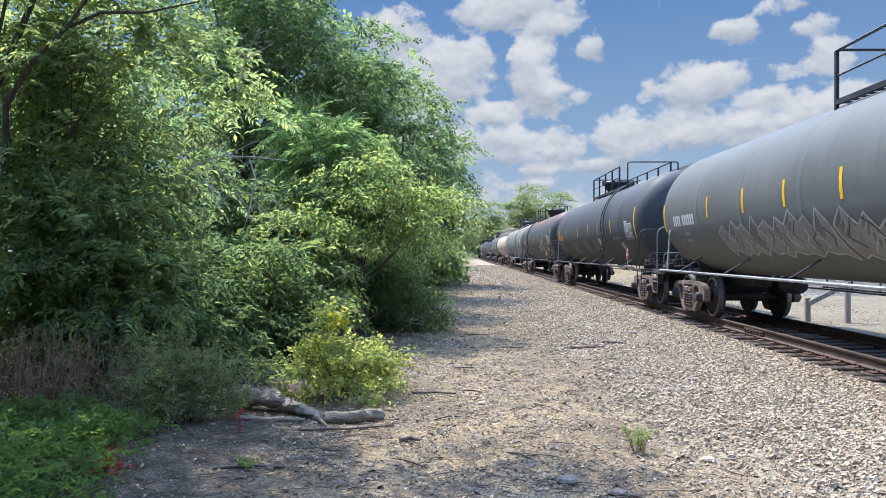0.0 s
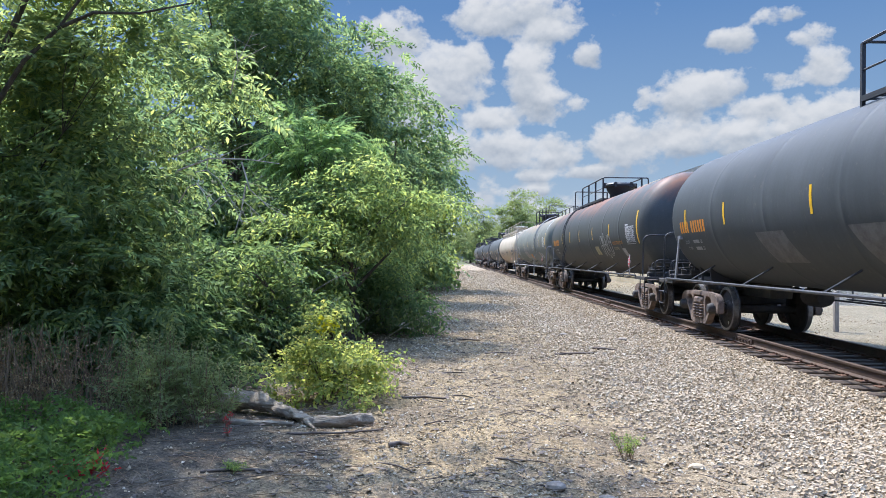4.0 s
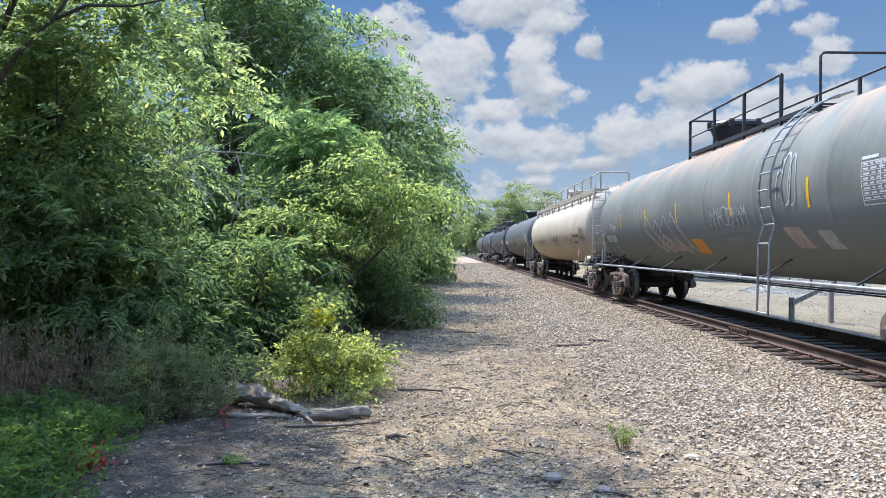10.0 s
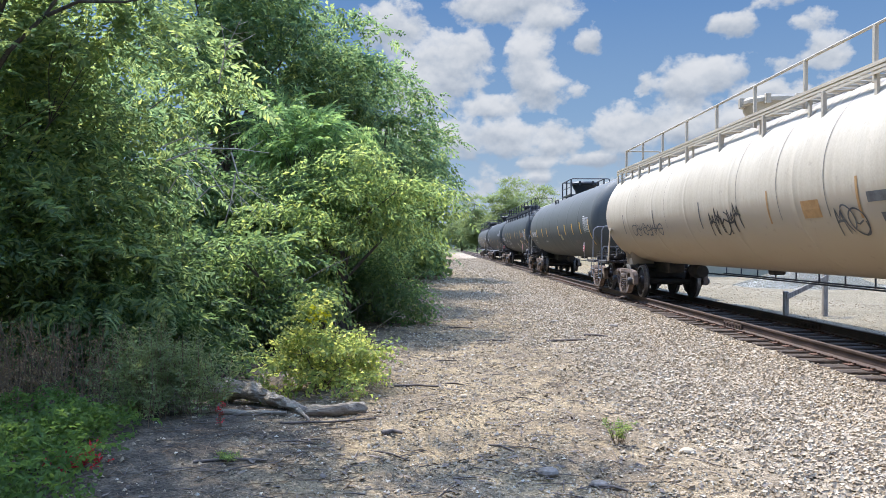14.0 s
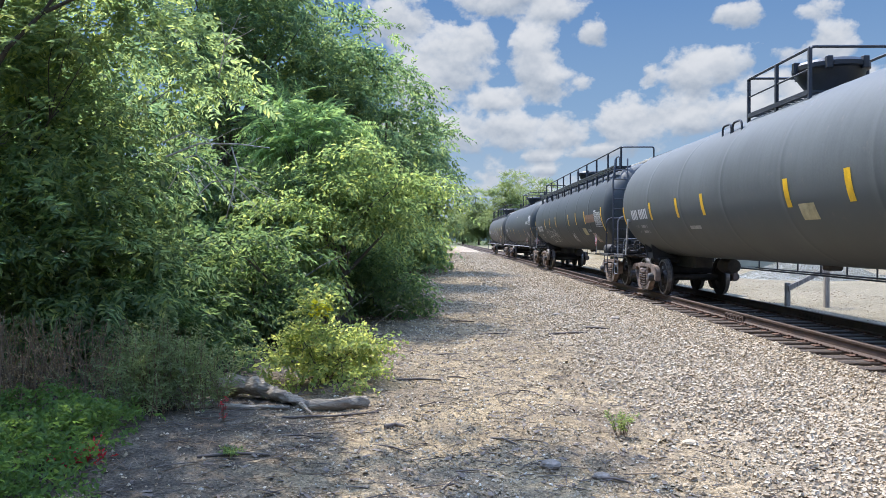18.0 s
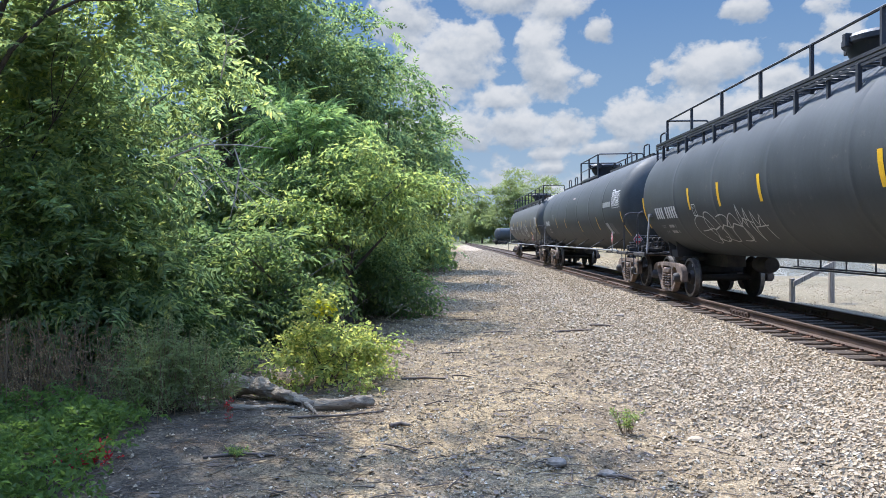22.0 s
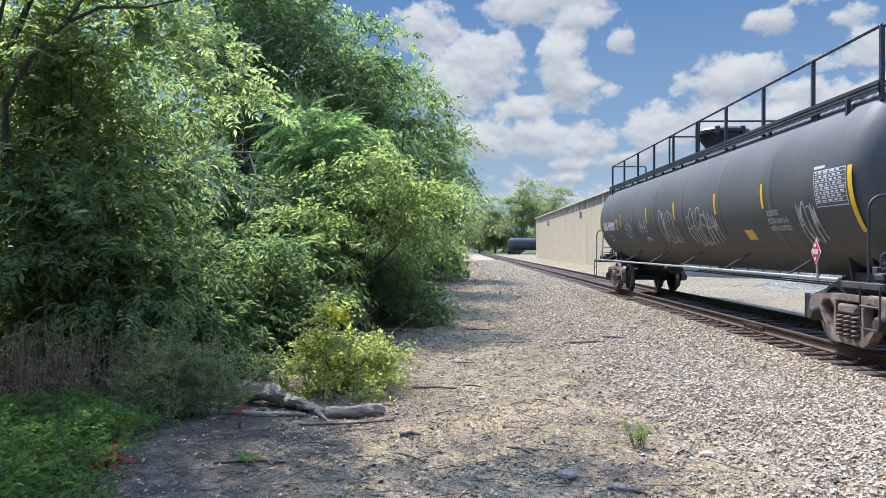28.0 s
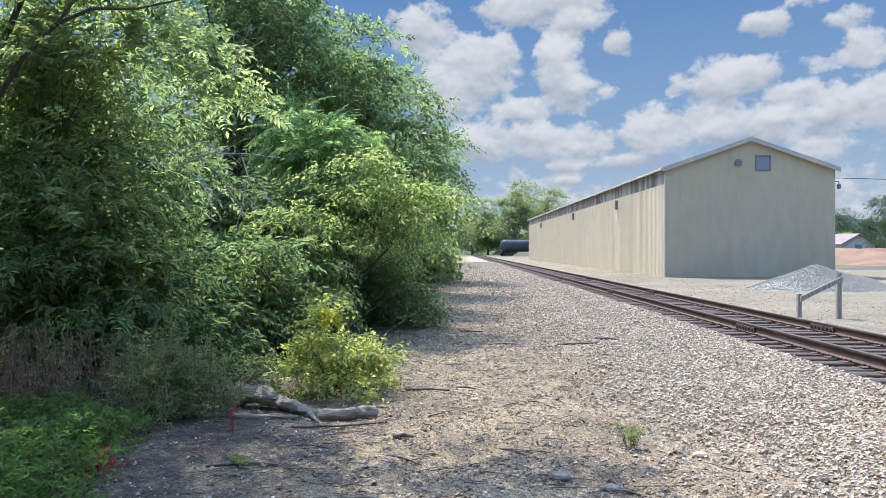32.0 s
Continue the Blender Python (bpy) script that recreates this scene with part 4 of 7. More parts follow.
def on_tank(bm, lift=0.012):
    """Wraps flat work (u along the car to the reader's right, v round the tank) onto the side that is seen."""
    for v in bm.verts:
        u, a = v.co.x, (v.co.y + DATUM) / R_TANK
        r = R_TANK + lift + v.co.z
        v.co = Vector((-r * math.cos(a), -u, Z_TANK + r * math.sin(a)))
    return bm


def flat_box(bm, u0, u1, v0, v1, cuts=0, index=0, skew=0.0):
    n = max(1, int((v1 - v0) / 0.12))
    rows = [[bm.verts.new((u + skew * (v0 + (v1 - v0) * k / n), v0 + (v1 - v0) * k / n, 0)) for u in (u0, u1)] for k in range(n + 1)]
    for a, b in zip(rows, rows[1:]):
        bm.faces.new((a[0], a[1], b[1], b[0])).material_index = index
    return bm


def mark(name, bm, mat, car, label="", lift=0.006):
    on_tank(bm, lift)
    bm.normal_update()
    me = bpy.data.meshes.new("mesh")
    bm.to_mesh(me)
    bm.free()
    for m in mat if isinstance(mat, (list, tuple)) else [mat]:
        me.materials.append(m)
    return part(name, me, None, car, label)


def writing(text, size):
    """Words in the built-in font, as flat work."""
    c = bpy.data.curves.new("words", "FONT")
    c.body, c.size, c.resolution_u = text, size, 2
    ob = bpy.data.objects.new("words", c)
    scene.collection.objects.link(ob)
    bpy.context.view_layer.update()
    me = bpy.data.meshes.new_from_object(ob.evaluated_get(bpy.context.evaluated_depsgraph_get()))
    bpy.data.objects.remove(ob)
    bm = bmesh.new()
    bm.from_mesh(me)
    bmesh.ops.triangulate(bm, faces=bm.faces)
    bpy.data.meshes.remove(me)
    return bm


def words(car, text, u, v, size, mat, squeeze=0.8, name="lettering"):
    bm = writing(text, size)
    for w in bm.verts:
        w.co.x = w.co.x * squeeze + u
        w.co.y += v
    return mark(name, bm, mat, car, "", 0.008)


def stencil_bars(car, u, v, h, n1, n2, mat, rng):
    """Stencilled characters as plain bars, with two lines of small bars beneath."""
    x = u
    for n in (n1, n2):
        bm = bmesh.new()
        for k in range(n):
            flat_box(bm, x, x + h * 0.36, v, v + h)
            x += h * 0.59
        mark("marking_bar", bm, mat, car)
        x += h * 0.45
    for row, text in enumerate(("LD LMT", "LT WT")):
        w = v - 0.24 - 0.16 * row
        words(car, text, u + 0.10 + 0.06 * row, w, 0.11, M["stencil"], 0.75)
        mark("small_print_bar", flat_box(bmesh.new(), u + 0.62, u + 0.98, w, w + 0.075), M["stencil"], car)
        words(car, "LBS", u + 1.04, w, 0.11, M["stencil"], 0.75)


def data_panel(car, u, v, w, h, mat):
    """A stencilled table: a frame, ruled lines and bars for print too small to read."""
    bm = bmesh.new()
    for a, b, c, d in ((u, u + w, v, v + 0.012), (u, u + w, v + h - 0.012, v + h), (u, u + 0.012, v, v + h), (u + w - 0.012, u + w, v, v + h), (u + w * 0.4, u + w * 0.42, v + h * 0.3, v + h)):
        flat_box(bm, a, b, c, d)
    rows = 9
    for k in range(1, rows):
        y = v + h * k / rows
        flat_box(bm, u, u + w, y, y + 0.008)
        x = u + 0.05
        while x < u + w - 0.12:
            b = RNG.uniform(0.04, 0.14)
            flat_box(bm, x, min(x + b, u + w - 0.05), y + 0.018, y + 0.042)
            x += b + 0.05
    flat_box(bm, u, u + w * 0.35, v + h + 0.03, v + h + 0.07)
    mark("data_panel", bm, mat, car, "stencilled table of test dates")


def strip(car, u, v0, v1, w=0.075):
    mark("reflector_strip", flat_box(bmesh.new(), u - w / 2, u + w / 2, v0, v1), M["yellow"], car)


def ribbon(bm, pts, w, index=0):
    pts = [Vector((*p, 0)) for p in pts]
    fine = []
    for a, b in zip(pts, pts[1:]):
        n = max(1, math.ceil((b - a).length / 0.07))
        fine += [a.lerp(b, k / n) for k in range(n)]
    pts, rows = fine + [pts[-1]], []
    for i, p in enumerate(pts):
        d = (pts[min(i + 1, len(pts) - 1)] - pts[max(i - 1, 0)]).normalized()
        n = Vector((-d.y, d.x, 0)) * w / 2
        rows.append((bm.verts.new(p - n), bm.verts.new(p + n)))
    for a, b in zip(rows, rows[1:]):
        bm.faces.new((a[0], b[0], b[1], a[1])).material_index = index


def strokes(car, lines, thick, mat, rng, label="silver spray-painted stroke"):
    for pts in lines:
        bm = bmesh.new()
        ribbon(bm, pts, thick * rng.uniform(0.75, 1.25))
        mark("graffiti_stroke", bm, M[mat], car, label, 0.009)


def scrawl(car, u, v, w, h, seed, loops=6, thick=0.03, mat="graffiti", jag=0.5):
    """Spray-paint that nobody can read: round bubbles where jag is low, spiky letter-like strokes where it is high."""
    rng = random.Random(seed)
    lines = []
    for k in range(loops):
        x, d = u + w * k / loops, w / loops
        lo, hi = v + h * rng.uniform(0, 0.18), v + h * rng.uniform(0.78, 1.0)
        if rng.random() > jag:
            ph, n, a, b = rng.uniform(0, 6), rng.uniform(0.7, 1.3), d * rng.uniform(0.55, 0.8), (hi - lo) / 2
            lines.append([(x + d / 2 + a * math.cos(ph + math.tau * n * i / 47) + 0.2 * d * math.sin(i * 0.2), (lo + hi) / 2 + b * math.sin(ph + math.tau * n * i / 47)) for i in range(48)])
        else:
            mid = lo + (hi - lo) * rng.uniform(0.35, 0.6)
            lines.append([(x, lo), (x + d * 0.25, hi), (x + d * rng.uniform(0.4, 0.6), mid), (x + d * 0.8, hi - h * 0.08), (x + d * rng.uniform(0.85, 1.1), lo + h * 0.06)])
        if rng.random() < 0.6:
            lines.append([(x + d * 0.1, lo + (hi - lo) * 0.5), (x + d * 0.5, lo + (hi - lo) * rng.uniform(0.4, 0.7)), (x + d * 1.1, lo + (hi - lo) * 0.55)])
    strokes(car, lines, thick, mat, rng)


def piece(car, u, v, w, h, seed, spikes=8, skew=0.0, fill="spray_grey", edge="graffiti", inner="spray_dark"):
    """A large sprayed piece: a pale fill with a spiky outline and darker letter strokes within."""
    rng = random.Random(seed)
    top, bot, n = [], [], 2 * spikes
    for k in range(n + 1):
        x = u + w * k / n
        top.append((x + w / n * rng.uniform(-0.3, 0.3), v + h * (rng.uniform(0.84, 1.0) if k % 2 else rng.uniform(0.58, 0.76))))
        bot.append((x + skew * (1 - k / n * 0.35) + w / n * rng.uniform(-0.25, 0.25), v + h * (rng.uniform(0.12, 0.26) if k % 2 else rng.uniform(0.0, 0.12))))
    bm = bmesh.new()
    cols = [[bm.verts.new((a[0] + (b[0] - a[0]) * j / 6, a[1] + (b[1] - a[1]) * j / 6, 0)) for j in range(7)] for a, b in zip(bot, top)]
    for p, q in zip(cols, cols[1:]):
        for j in range(6):
            bm.faces.new((p[j], q[j], q[j + 1], p[j + 1]))
    mark("graffiti_fill", bm, M[fill], car, "faded sprayed fill", 0.004)
    strokes(car, [top, bot, [top[0], bot[0]], [top[-1], bot[-1]]], 0.028, edge, rng)
    lines = []
    for k in range(1, n):
        a, b = bot[k], top[k]
        p, q = rng.uniform(0.08, 0.3), rng.uniform(0.6, 0.92)
        lines.append([(a[0] + (b[0] - a[0]) * t + 0.5 * w / n * math.sin(t * 9 + k), a[1] + (b[1] - a[1]) * t) for t in (p, p * 0.6 + q * 0.4, p * 0.3 + q * 0.7, q)])
    strokes(car, lines[::2], 0.024, inner, rng, "dark spray-painted stroke")
    strokes(car, lines[1::2], 0.020, edge, rng)


def placard(car, y, code="1075", end=False):
    """A red diamond placard on a stalk beside the end platform, or on the end of the car."""
    p = new("placard")
    p.parent, p["label"] = car, "red diamond hazard placard on a bracket"
    p.matrix_basis = (pose(-1.12, -9.22, 1.36, 0, 0, 90) if end else pose(-1.53, y, 1.40)) @ Matrix.Scale(0.7, 4)
    bm = bmesh.new()
    box(bm, -0.01, 0.01, -0.03, 0.03, -0.55, 0.30)
    part("stalk", bm, M["galv"], p)
    for k, (r, mat) in enumerate(((0.20, "white"), (0.175, "red"))):
        bm = bmesh.new()
        plate(bm, [(-r, 0), (0, -r * 1.35), (r, 0), (0, r * 1.35)], 0.008, "x", -0.022 - 0.006 * k)
        part("diamond", bm, M[mat], p)
    bm = bmesh.new()
    box(bm, -0.042, -0.034, -0.11, 0.11, -0.05, 0.05)
    for k in range(2):
        box(bm, -0.042, -0.034, -0.03, 0.03, -0.17 + k * 0.27, -0.11 + k * 0.27)
    part("panel", bm, M["white"], p)
    bm = writing(code, 0.10)
    for v in bm.verts:
        v.co = Vector((-0.046, 0.098 - v.co.x * 0.86, v.co.y - 0.036))
    part("digits", finish(bm, M["spray_dark"], 0), None, p)


def housing(car, y, mat, r=0.50, h=0.52):
    """A bowl that flares up to a wide flat lid."""
    z = Z_TANK + R_TANK
    bm = bmesh.new()
    lathe(bm, [(r * 0.78, -0.25), (r * 0.80, 0.10), (r * 1.02, h * 0.50), (r * 1.08, h * 0.72), (r * 1.20, h * 0.76), (r * 1.20, h * 0.90), (r * 1.10, h), (0, h + 0.05)], 28, "z", (0, y, z))
    for k in range(6):
        a = k * math.tau / 6
        box(bm, r * 1.18 * math.cos(a) - 0.05, r * 1.18 * math.cos(a) + 0.05, y + r * 1.18 * math.sin(a) - 0.05, y + r * 1.18 * math.sin(a) + 0.05, z + h * 0.65, z + h + 0.02, 0.01)
    part("valve_housing", bm, mat, car, "round lidded valve housing")


def grating(car, y0, y1, x0, x1, z, mat):
    bm = bmesh.new()
    for x in (x0, x1):
        box(bm, x - 0.03, x + 0.03, y0, y1, z - 0.06, z + 0.02)
    n = int((y1 - y0) / 0.22)
    for k in range(n + 1):
        y = y0 + (y1 - y0) * k / n
        box(bm, x0, x1, y - 0.02, y + 0.02, z - 0.03, z)
    k = int((y1 - y0) / 1.6)
    for i in range(k + 1):
        y = y0 + (y1 - y0) * i / k
        for x in (x0, x1):
            foot = Z_TANK + math.sqrt(max(R_TANK ** 2 - min(abs(x), 1.4) ** 2, 0)) - 0.03
            box(bm, x - 0.02, x + 0.02, y - 0.03, y + 0.03, min(foot, z - 0.05), z)
    part("walkway_grating", bm, mat, car)


def railing(car, x, y0, y1, z, top, mat, posts=5, mid=True):
    for k in range(posts):
        y = y0 + (y1 - y0) * k / (posts - 1)
        bm = bmesh.new()
        box(bm, x - 0.028, x + 0.028, y - 0.028, y + 0.028, z - 0.15, top, 0.004)
        part("railing_post", bm, mat, car)
    bm = bmesh.new()
    tube(bm, [(x, y0, top), (x, y1, top)], 0.024, 6)
    part("top_rail", bm, mat, car)
    if mid:
        bm = bmesh.new()
        tube(bm, [(x, y0, (z + top) / 2), (x, y1, (z + top) / 2)], 0.016, 6)
        part("mid_rail", bm, mat, car)


def cross_rail(car, y, x0, x1, z, top, mat):
    bm = bmesh.new()
    tube(bm, bend([(x0, y, z), (x0, y, top), (x1, y, top), (x1, y, z)], 0.08), 0.024, 6)
    part("cross_rail", bm, mat, car)


def side_ladder(car, y, mat, top_a=80):
    """A ladder that follows the tank's curve from the top platform down past the side rail."""
    r = R_TANK + 0.12
    arc = [(-r * math.cos(radians(a)), Z_TANK + r * math.sin(radians(a))) for a in range(top_a, -21, -10)]
    line = [(a, b) for a, b in arc] + [(-1.56, 1.6), (-1.58, 0.5)]
    for d in (-0.2, 0.2):
        bm = bmesh.new()
        tube(bm, [(x, y + d, z) for x, z in line], 0.020, 6)
        part("ladder_rail", bm, mat, car)
    n = 13
    for k in range(n):
        s = k / (n - 1) * (len(line) - 1)
        i = min(int(s), len(line) - 2)
        f = s - i
        x, z = (line[i][j] * (1 - f) + line[i + 1][j] * f for j in (0, 1))
        bm = bmesh.new()
        tube(bm, [(x, y - 0.2, z), (x, y + 0.2, z)], 0.014, 6)
        part("rung", bm, mat, car)


def end_ladder(car, e, mat, top):
    y = e * 9.22
    for x in (-1.30, -0.85):
        bm = bmesh.new()
        tube(bm, [(x, y, 1.1), (x, y, 3.2), (x * 0.86, e * 8.75, top)], 0.026, 6)
        part("ladder_rail", bm, mat, car)
    for k in range(8):
        z = 1.45 + k * (top - 1.5) / 8
        s = max(0, (z - 3.2) / (top - 3.2))
        yy, a, b = y + (e * 8.75 - y) * s, -1.30 * (1 - 0.14 * s), -0.85 * (1 - 0.14 * s)
        bm = bmesh.new()
        tube(bm, [(a, yy, z), (b, yy, z)], 0.016, 6)
        part("rung", bm, mat, car)


def side_pipe(car, mat, y0=-8.4, y1=8.7, struts=6):
    """Side rails on slanted struts, and the brake rods; without struts the near rail is missing."""
    for s in (-1, 1) if struts else (1,):
        bm = bmesh.new()
        tube(bm, [(s * 1.50, y0, 1.03), (s * 1.50, y1, 1.03)], 0.026, 8)
        part("side_rail", bm, mat, car)
    for k in range(struts):
        y = y0 + 1.6 + (y1 - y0 - 3.2) * k / max(struts - 1, 1)
        bm = bmesh.new()
        tube(bm, [(-1.50, y, 1.03), (-0.95, y, 1.36)], 0.018, 6)
        part("rail_strut", bm, M["black"], car)
    bm = bmesh.new()
    for x in (0.9, 1.35):
        tube(bm, [(x, -6.2, 0.72), (x, 6.2, 0.72)], 0.018, 6)
    for k in range(13):
        y = -6 + k
        tube(bm, [(1.35, y, 0.70), (1.35, y, 1.08)], 0.018, 5)
    part("brake_rod", bm, M["black"], car, "black brake rods under the tank")
    for y in (-5.4, 5.4):
        bm = bmesh.new()
        lathe(bm, [(0, -0.35), (0.16, -0.33), (0.19, -0.2), (0.19, 0.2), (0.16, 0.33), (0, 0.35)], 18, "y", (0.35, y, 0.80))
        part("brake_cylinder", bm, M["grime"], car)
    bm = bmesh.new()
    box(bm, -0.12, 0.12, -0.14, 0.14, 0.91, 1.03, 0.03)
    part("bottom_outlet", bm, M["grime"], car)




def base_car(label, paint, centre, dark, pipe="galv", brake=False, struts=6):
    car = thing("tank_car", label, "tank car", (TRACK_X, centre, RAIL_Z), "tank cars of the train")
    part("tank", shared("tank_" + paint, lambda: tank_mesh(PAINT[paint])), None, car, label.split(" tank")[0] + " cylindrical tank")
    car["wheels"] = 4
    w = truck(car, -7.8) + truck(car, 7.8)
    for e in (-1, 1):
        end_gear(car, e, PAINT["white"] if paint == "white" else M["black"], M["black"] if dark else M["frame"], brake=brake and e < 0, brace=PAINT["white"] if paint == "white" else M["frame"] if dark else M["galv"])
    side_pipe(car, M[pipe] if struts else M["black"], struts=struts)
    TRAIN.append((car, centre, w))
    return car


def short_platform(car, y0, y1, mat, dome_y=0.0, open_at=None, top=SIT + 0.70):
    """A railed platform beside the valve housing; the side railing stops where the ladder comes up."""
    z, x = SIT - 0.08, 0.74
    grating(car, y0, y1, -x, -0.36, z, mat)
    grating(car, y0, y1, 0.36, x, z, mat)
    a, b = (open_at, y1) if open_at is not None and open_at < (y0 + y1) / 2 else (y0, open_at if open_at is not None else y1)
    railing(car, -x, a, b, z, top, mat, max(3, int((b - a) / 1.25) + 1))
    railing(car, x, y0, y1, z, top, mat, max(3, int((y1 - y0) / 1.5) + 1))
    for y in (y0, y1):
        cross_rail(car, y, -x, x + 0.25, z - 0.30, top + 0.02, mat)
    housing(car, dome_y, mat)


def full_walkway(car, mat, rail_mat, brackets=9, x=-0.85, reach=8.5, low=0.0):
    """A walkway with a railing from end to end; its outer edge rests on triangular brackets."""
    z, top = SIT - 0.10 - low, SIT + 0.52
    inner, outer = (-0.58, -1.08) if not low else (-0.78, -1.06)
    grating(car, -reach, reach, outer, inner, z, mat)
    bm = bmesh.new()
    for k in range(3):
        box(bm, outer - 0.045, outer - 0.030, -reach, reach, z - 0.145 + k * 0.055, z - 0.110 + k * 0.055)
    part("walkway_edge", bm, rail_mat, car)
    railing(car, x, -reach + 0.1, reach - 0.1, z, top, rail_mat, 10, False)
    for y in (-reach + 0.1, reach - 0.1):
        cross_rail(car, y, x, 0.2, z, top, rail_mat)
    for i in range(brackets):
        y = -reach + 0.7 + i * (2 * reach - 1.4) / (brackets - 1)
        foot = Z_TANK + math.sqrt(R_TANK ** 2 - 1.13 ** 2)
        bm = bmesh.new()
        box(bm, -1.16, -1.10, y - 0.03, y + 0.03, foot - 0.06, z - 0.10, 0.004)
        tube(bm, [(-1.13, y, z - 0.11), (inner, y, z - 0.06)], 0.020, 6)
        tube(bm, [(-1.13, y, foot + 0.03), (inner - 0.10, y + 0.24, z - 0.07)], 0.014, 6)
        part("walkway_bracket", bm, rail_mat, car)


def hoop(car, x, y, z, mat, w=0.25, h=0.40):
    bm = bmesh.new()
    tube(bm, bend([(x, y - w, z), (x, y - w, z + h), (x, y + w, z + h), (x, y + w, z)], 0.12), 0.022, 6)
    part("grab_hoop", bm, mat, car)


def reservoir(car, mat, label):
    bm = bmesh.new()
    lathe(bm, [(0, -0.40), (0.10, -0.37), (0.14, -0.28), (0.14, 0.28), (0.10, 0.37), (0, 0.40)], 20, "y", (-1.26, -8.62, 1.15))
    for y in (-8.82, -8.42):
        box(bm, -1.40, -1.12, y - 0.025, y + 0.025, 0.96, 1.10)
    part("air_reservoir", bm, mat, car, label)


def spot(car, name, u0, u1, v0, v1, mat, skew=0.0, label=""):
    bm = bmesh.new()
    flat_box(bm, u0 - skew * v0, u1 - skew * v0, v0, v1, skew=skew)
    mark(name, bm, M[mat], car, label)


def head_bars(car, rows, mat):
    """Stencilled print on the leading head, as plain bars; rows are (x0, x1, z0, z1) over the rail."""
    for x0, x1, z0, z1 in rows:
        bm = bmesh.new()
        grid = []
        for i in range(6):
            line = []
            for z in (z0, z1):
                x = x0 + (x1 - x0) * i / 5
                r = min(math.hypot(x, z - Z_TANK) / R_TANK, 1.0)
                line.append(bm.verts.new((x, -HALF - HEAD * math.cos(math.asin(r ** (1 / 0.85))) - 0.012, z)))
            grid.append(line)
        for a, b in zip(grid, grid[1:]):
            bm.faces.new((a[0], b[0], b[1], a[1]))
        part("marking_bar", bm, mat, car)


def plate_sign(car, u, v, s=0.26):
    """The small framed plate sign: PLATE over C."""
    bm = bmesh.new()
    for a in ((u, u + s, v, v + 0.02), (u, u + s, v + s * 1.2 - 0.02, v + s * 1.2), (u, u + 0.02, v, v + s * 1.2), (u + s - 0.02, u + s, v, v + s * 1.2)):
        flat_box(bm, *a)
    mark("plate_frame", bm, M["white"], car)
    words(car, "PLATE", u + s * 0.16, v + s * 0.72, s * 0.34, M["white"], 0.62)
    words(car, "C", u + s * 0.38, v + s * 0.16, s * 0.55, M["white"], 0.8)


TRAIN = []


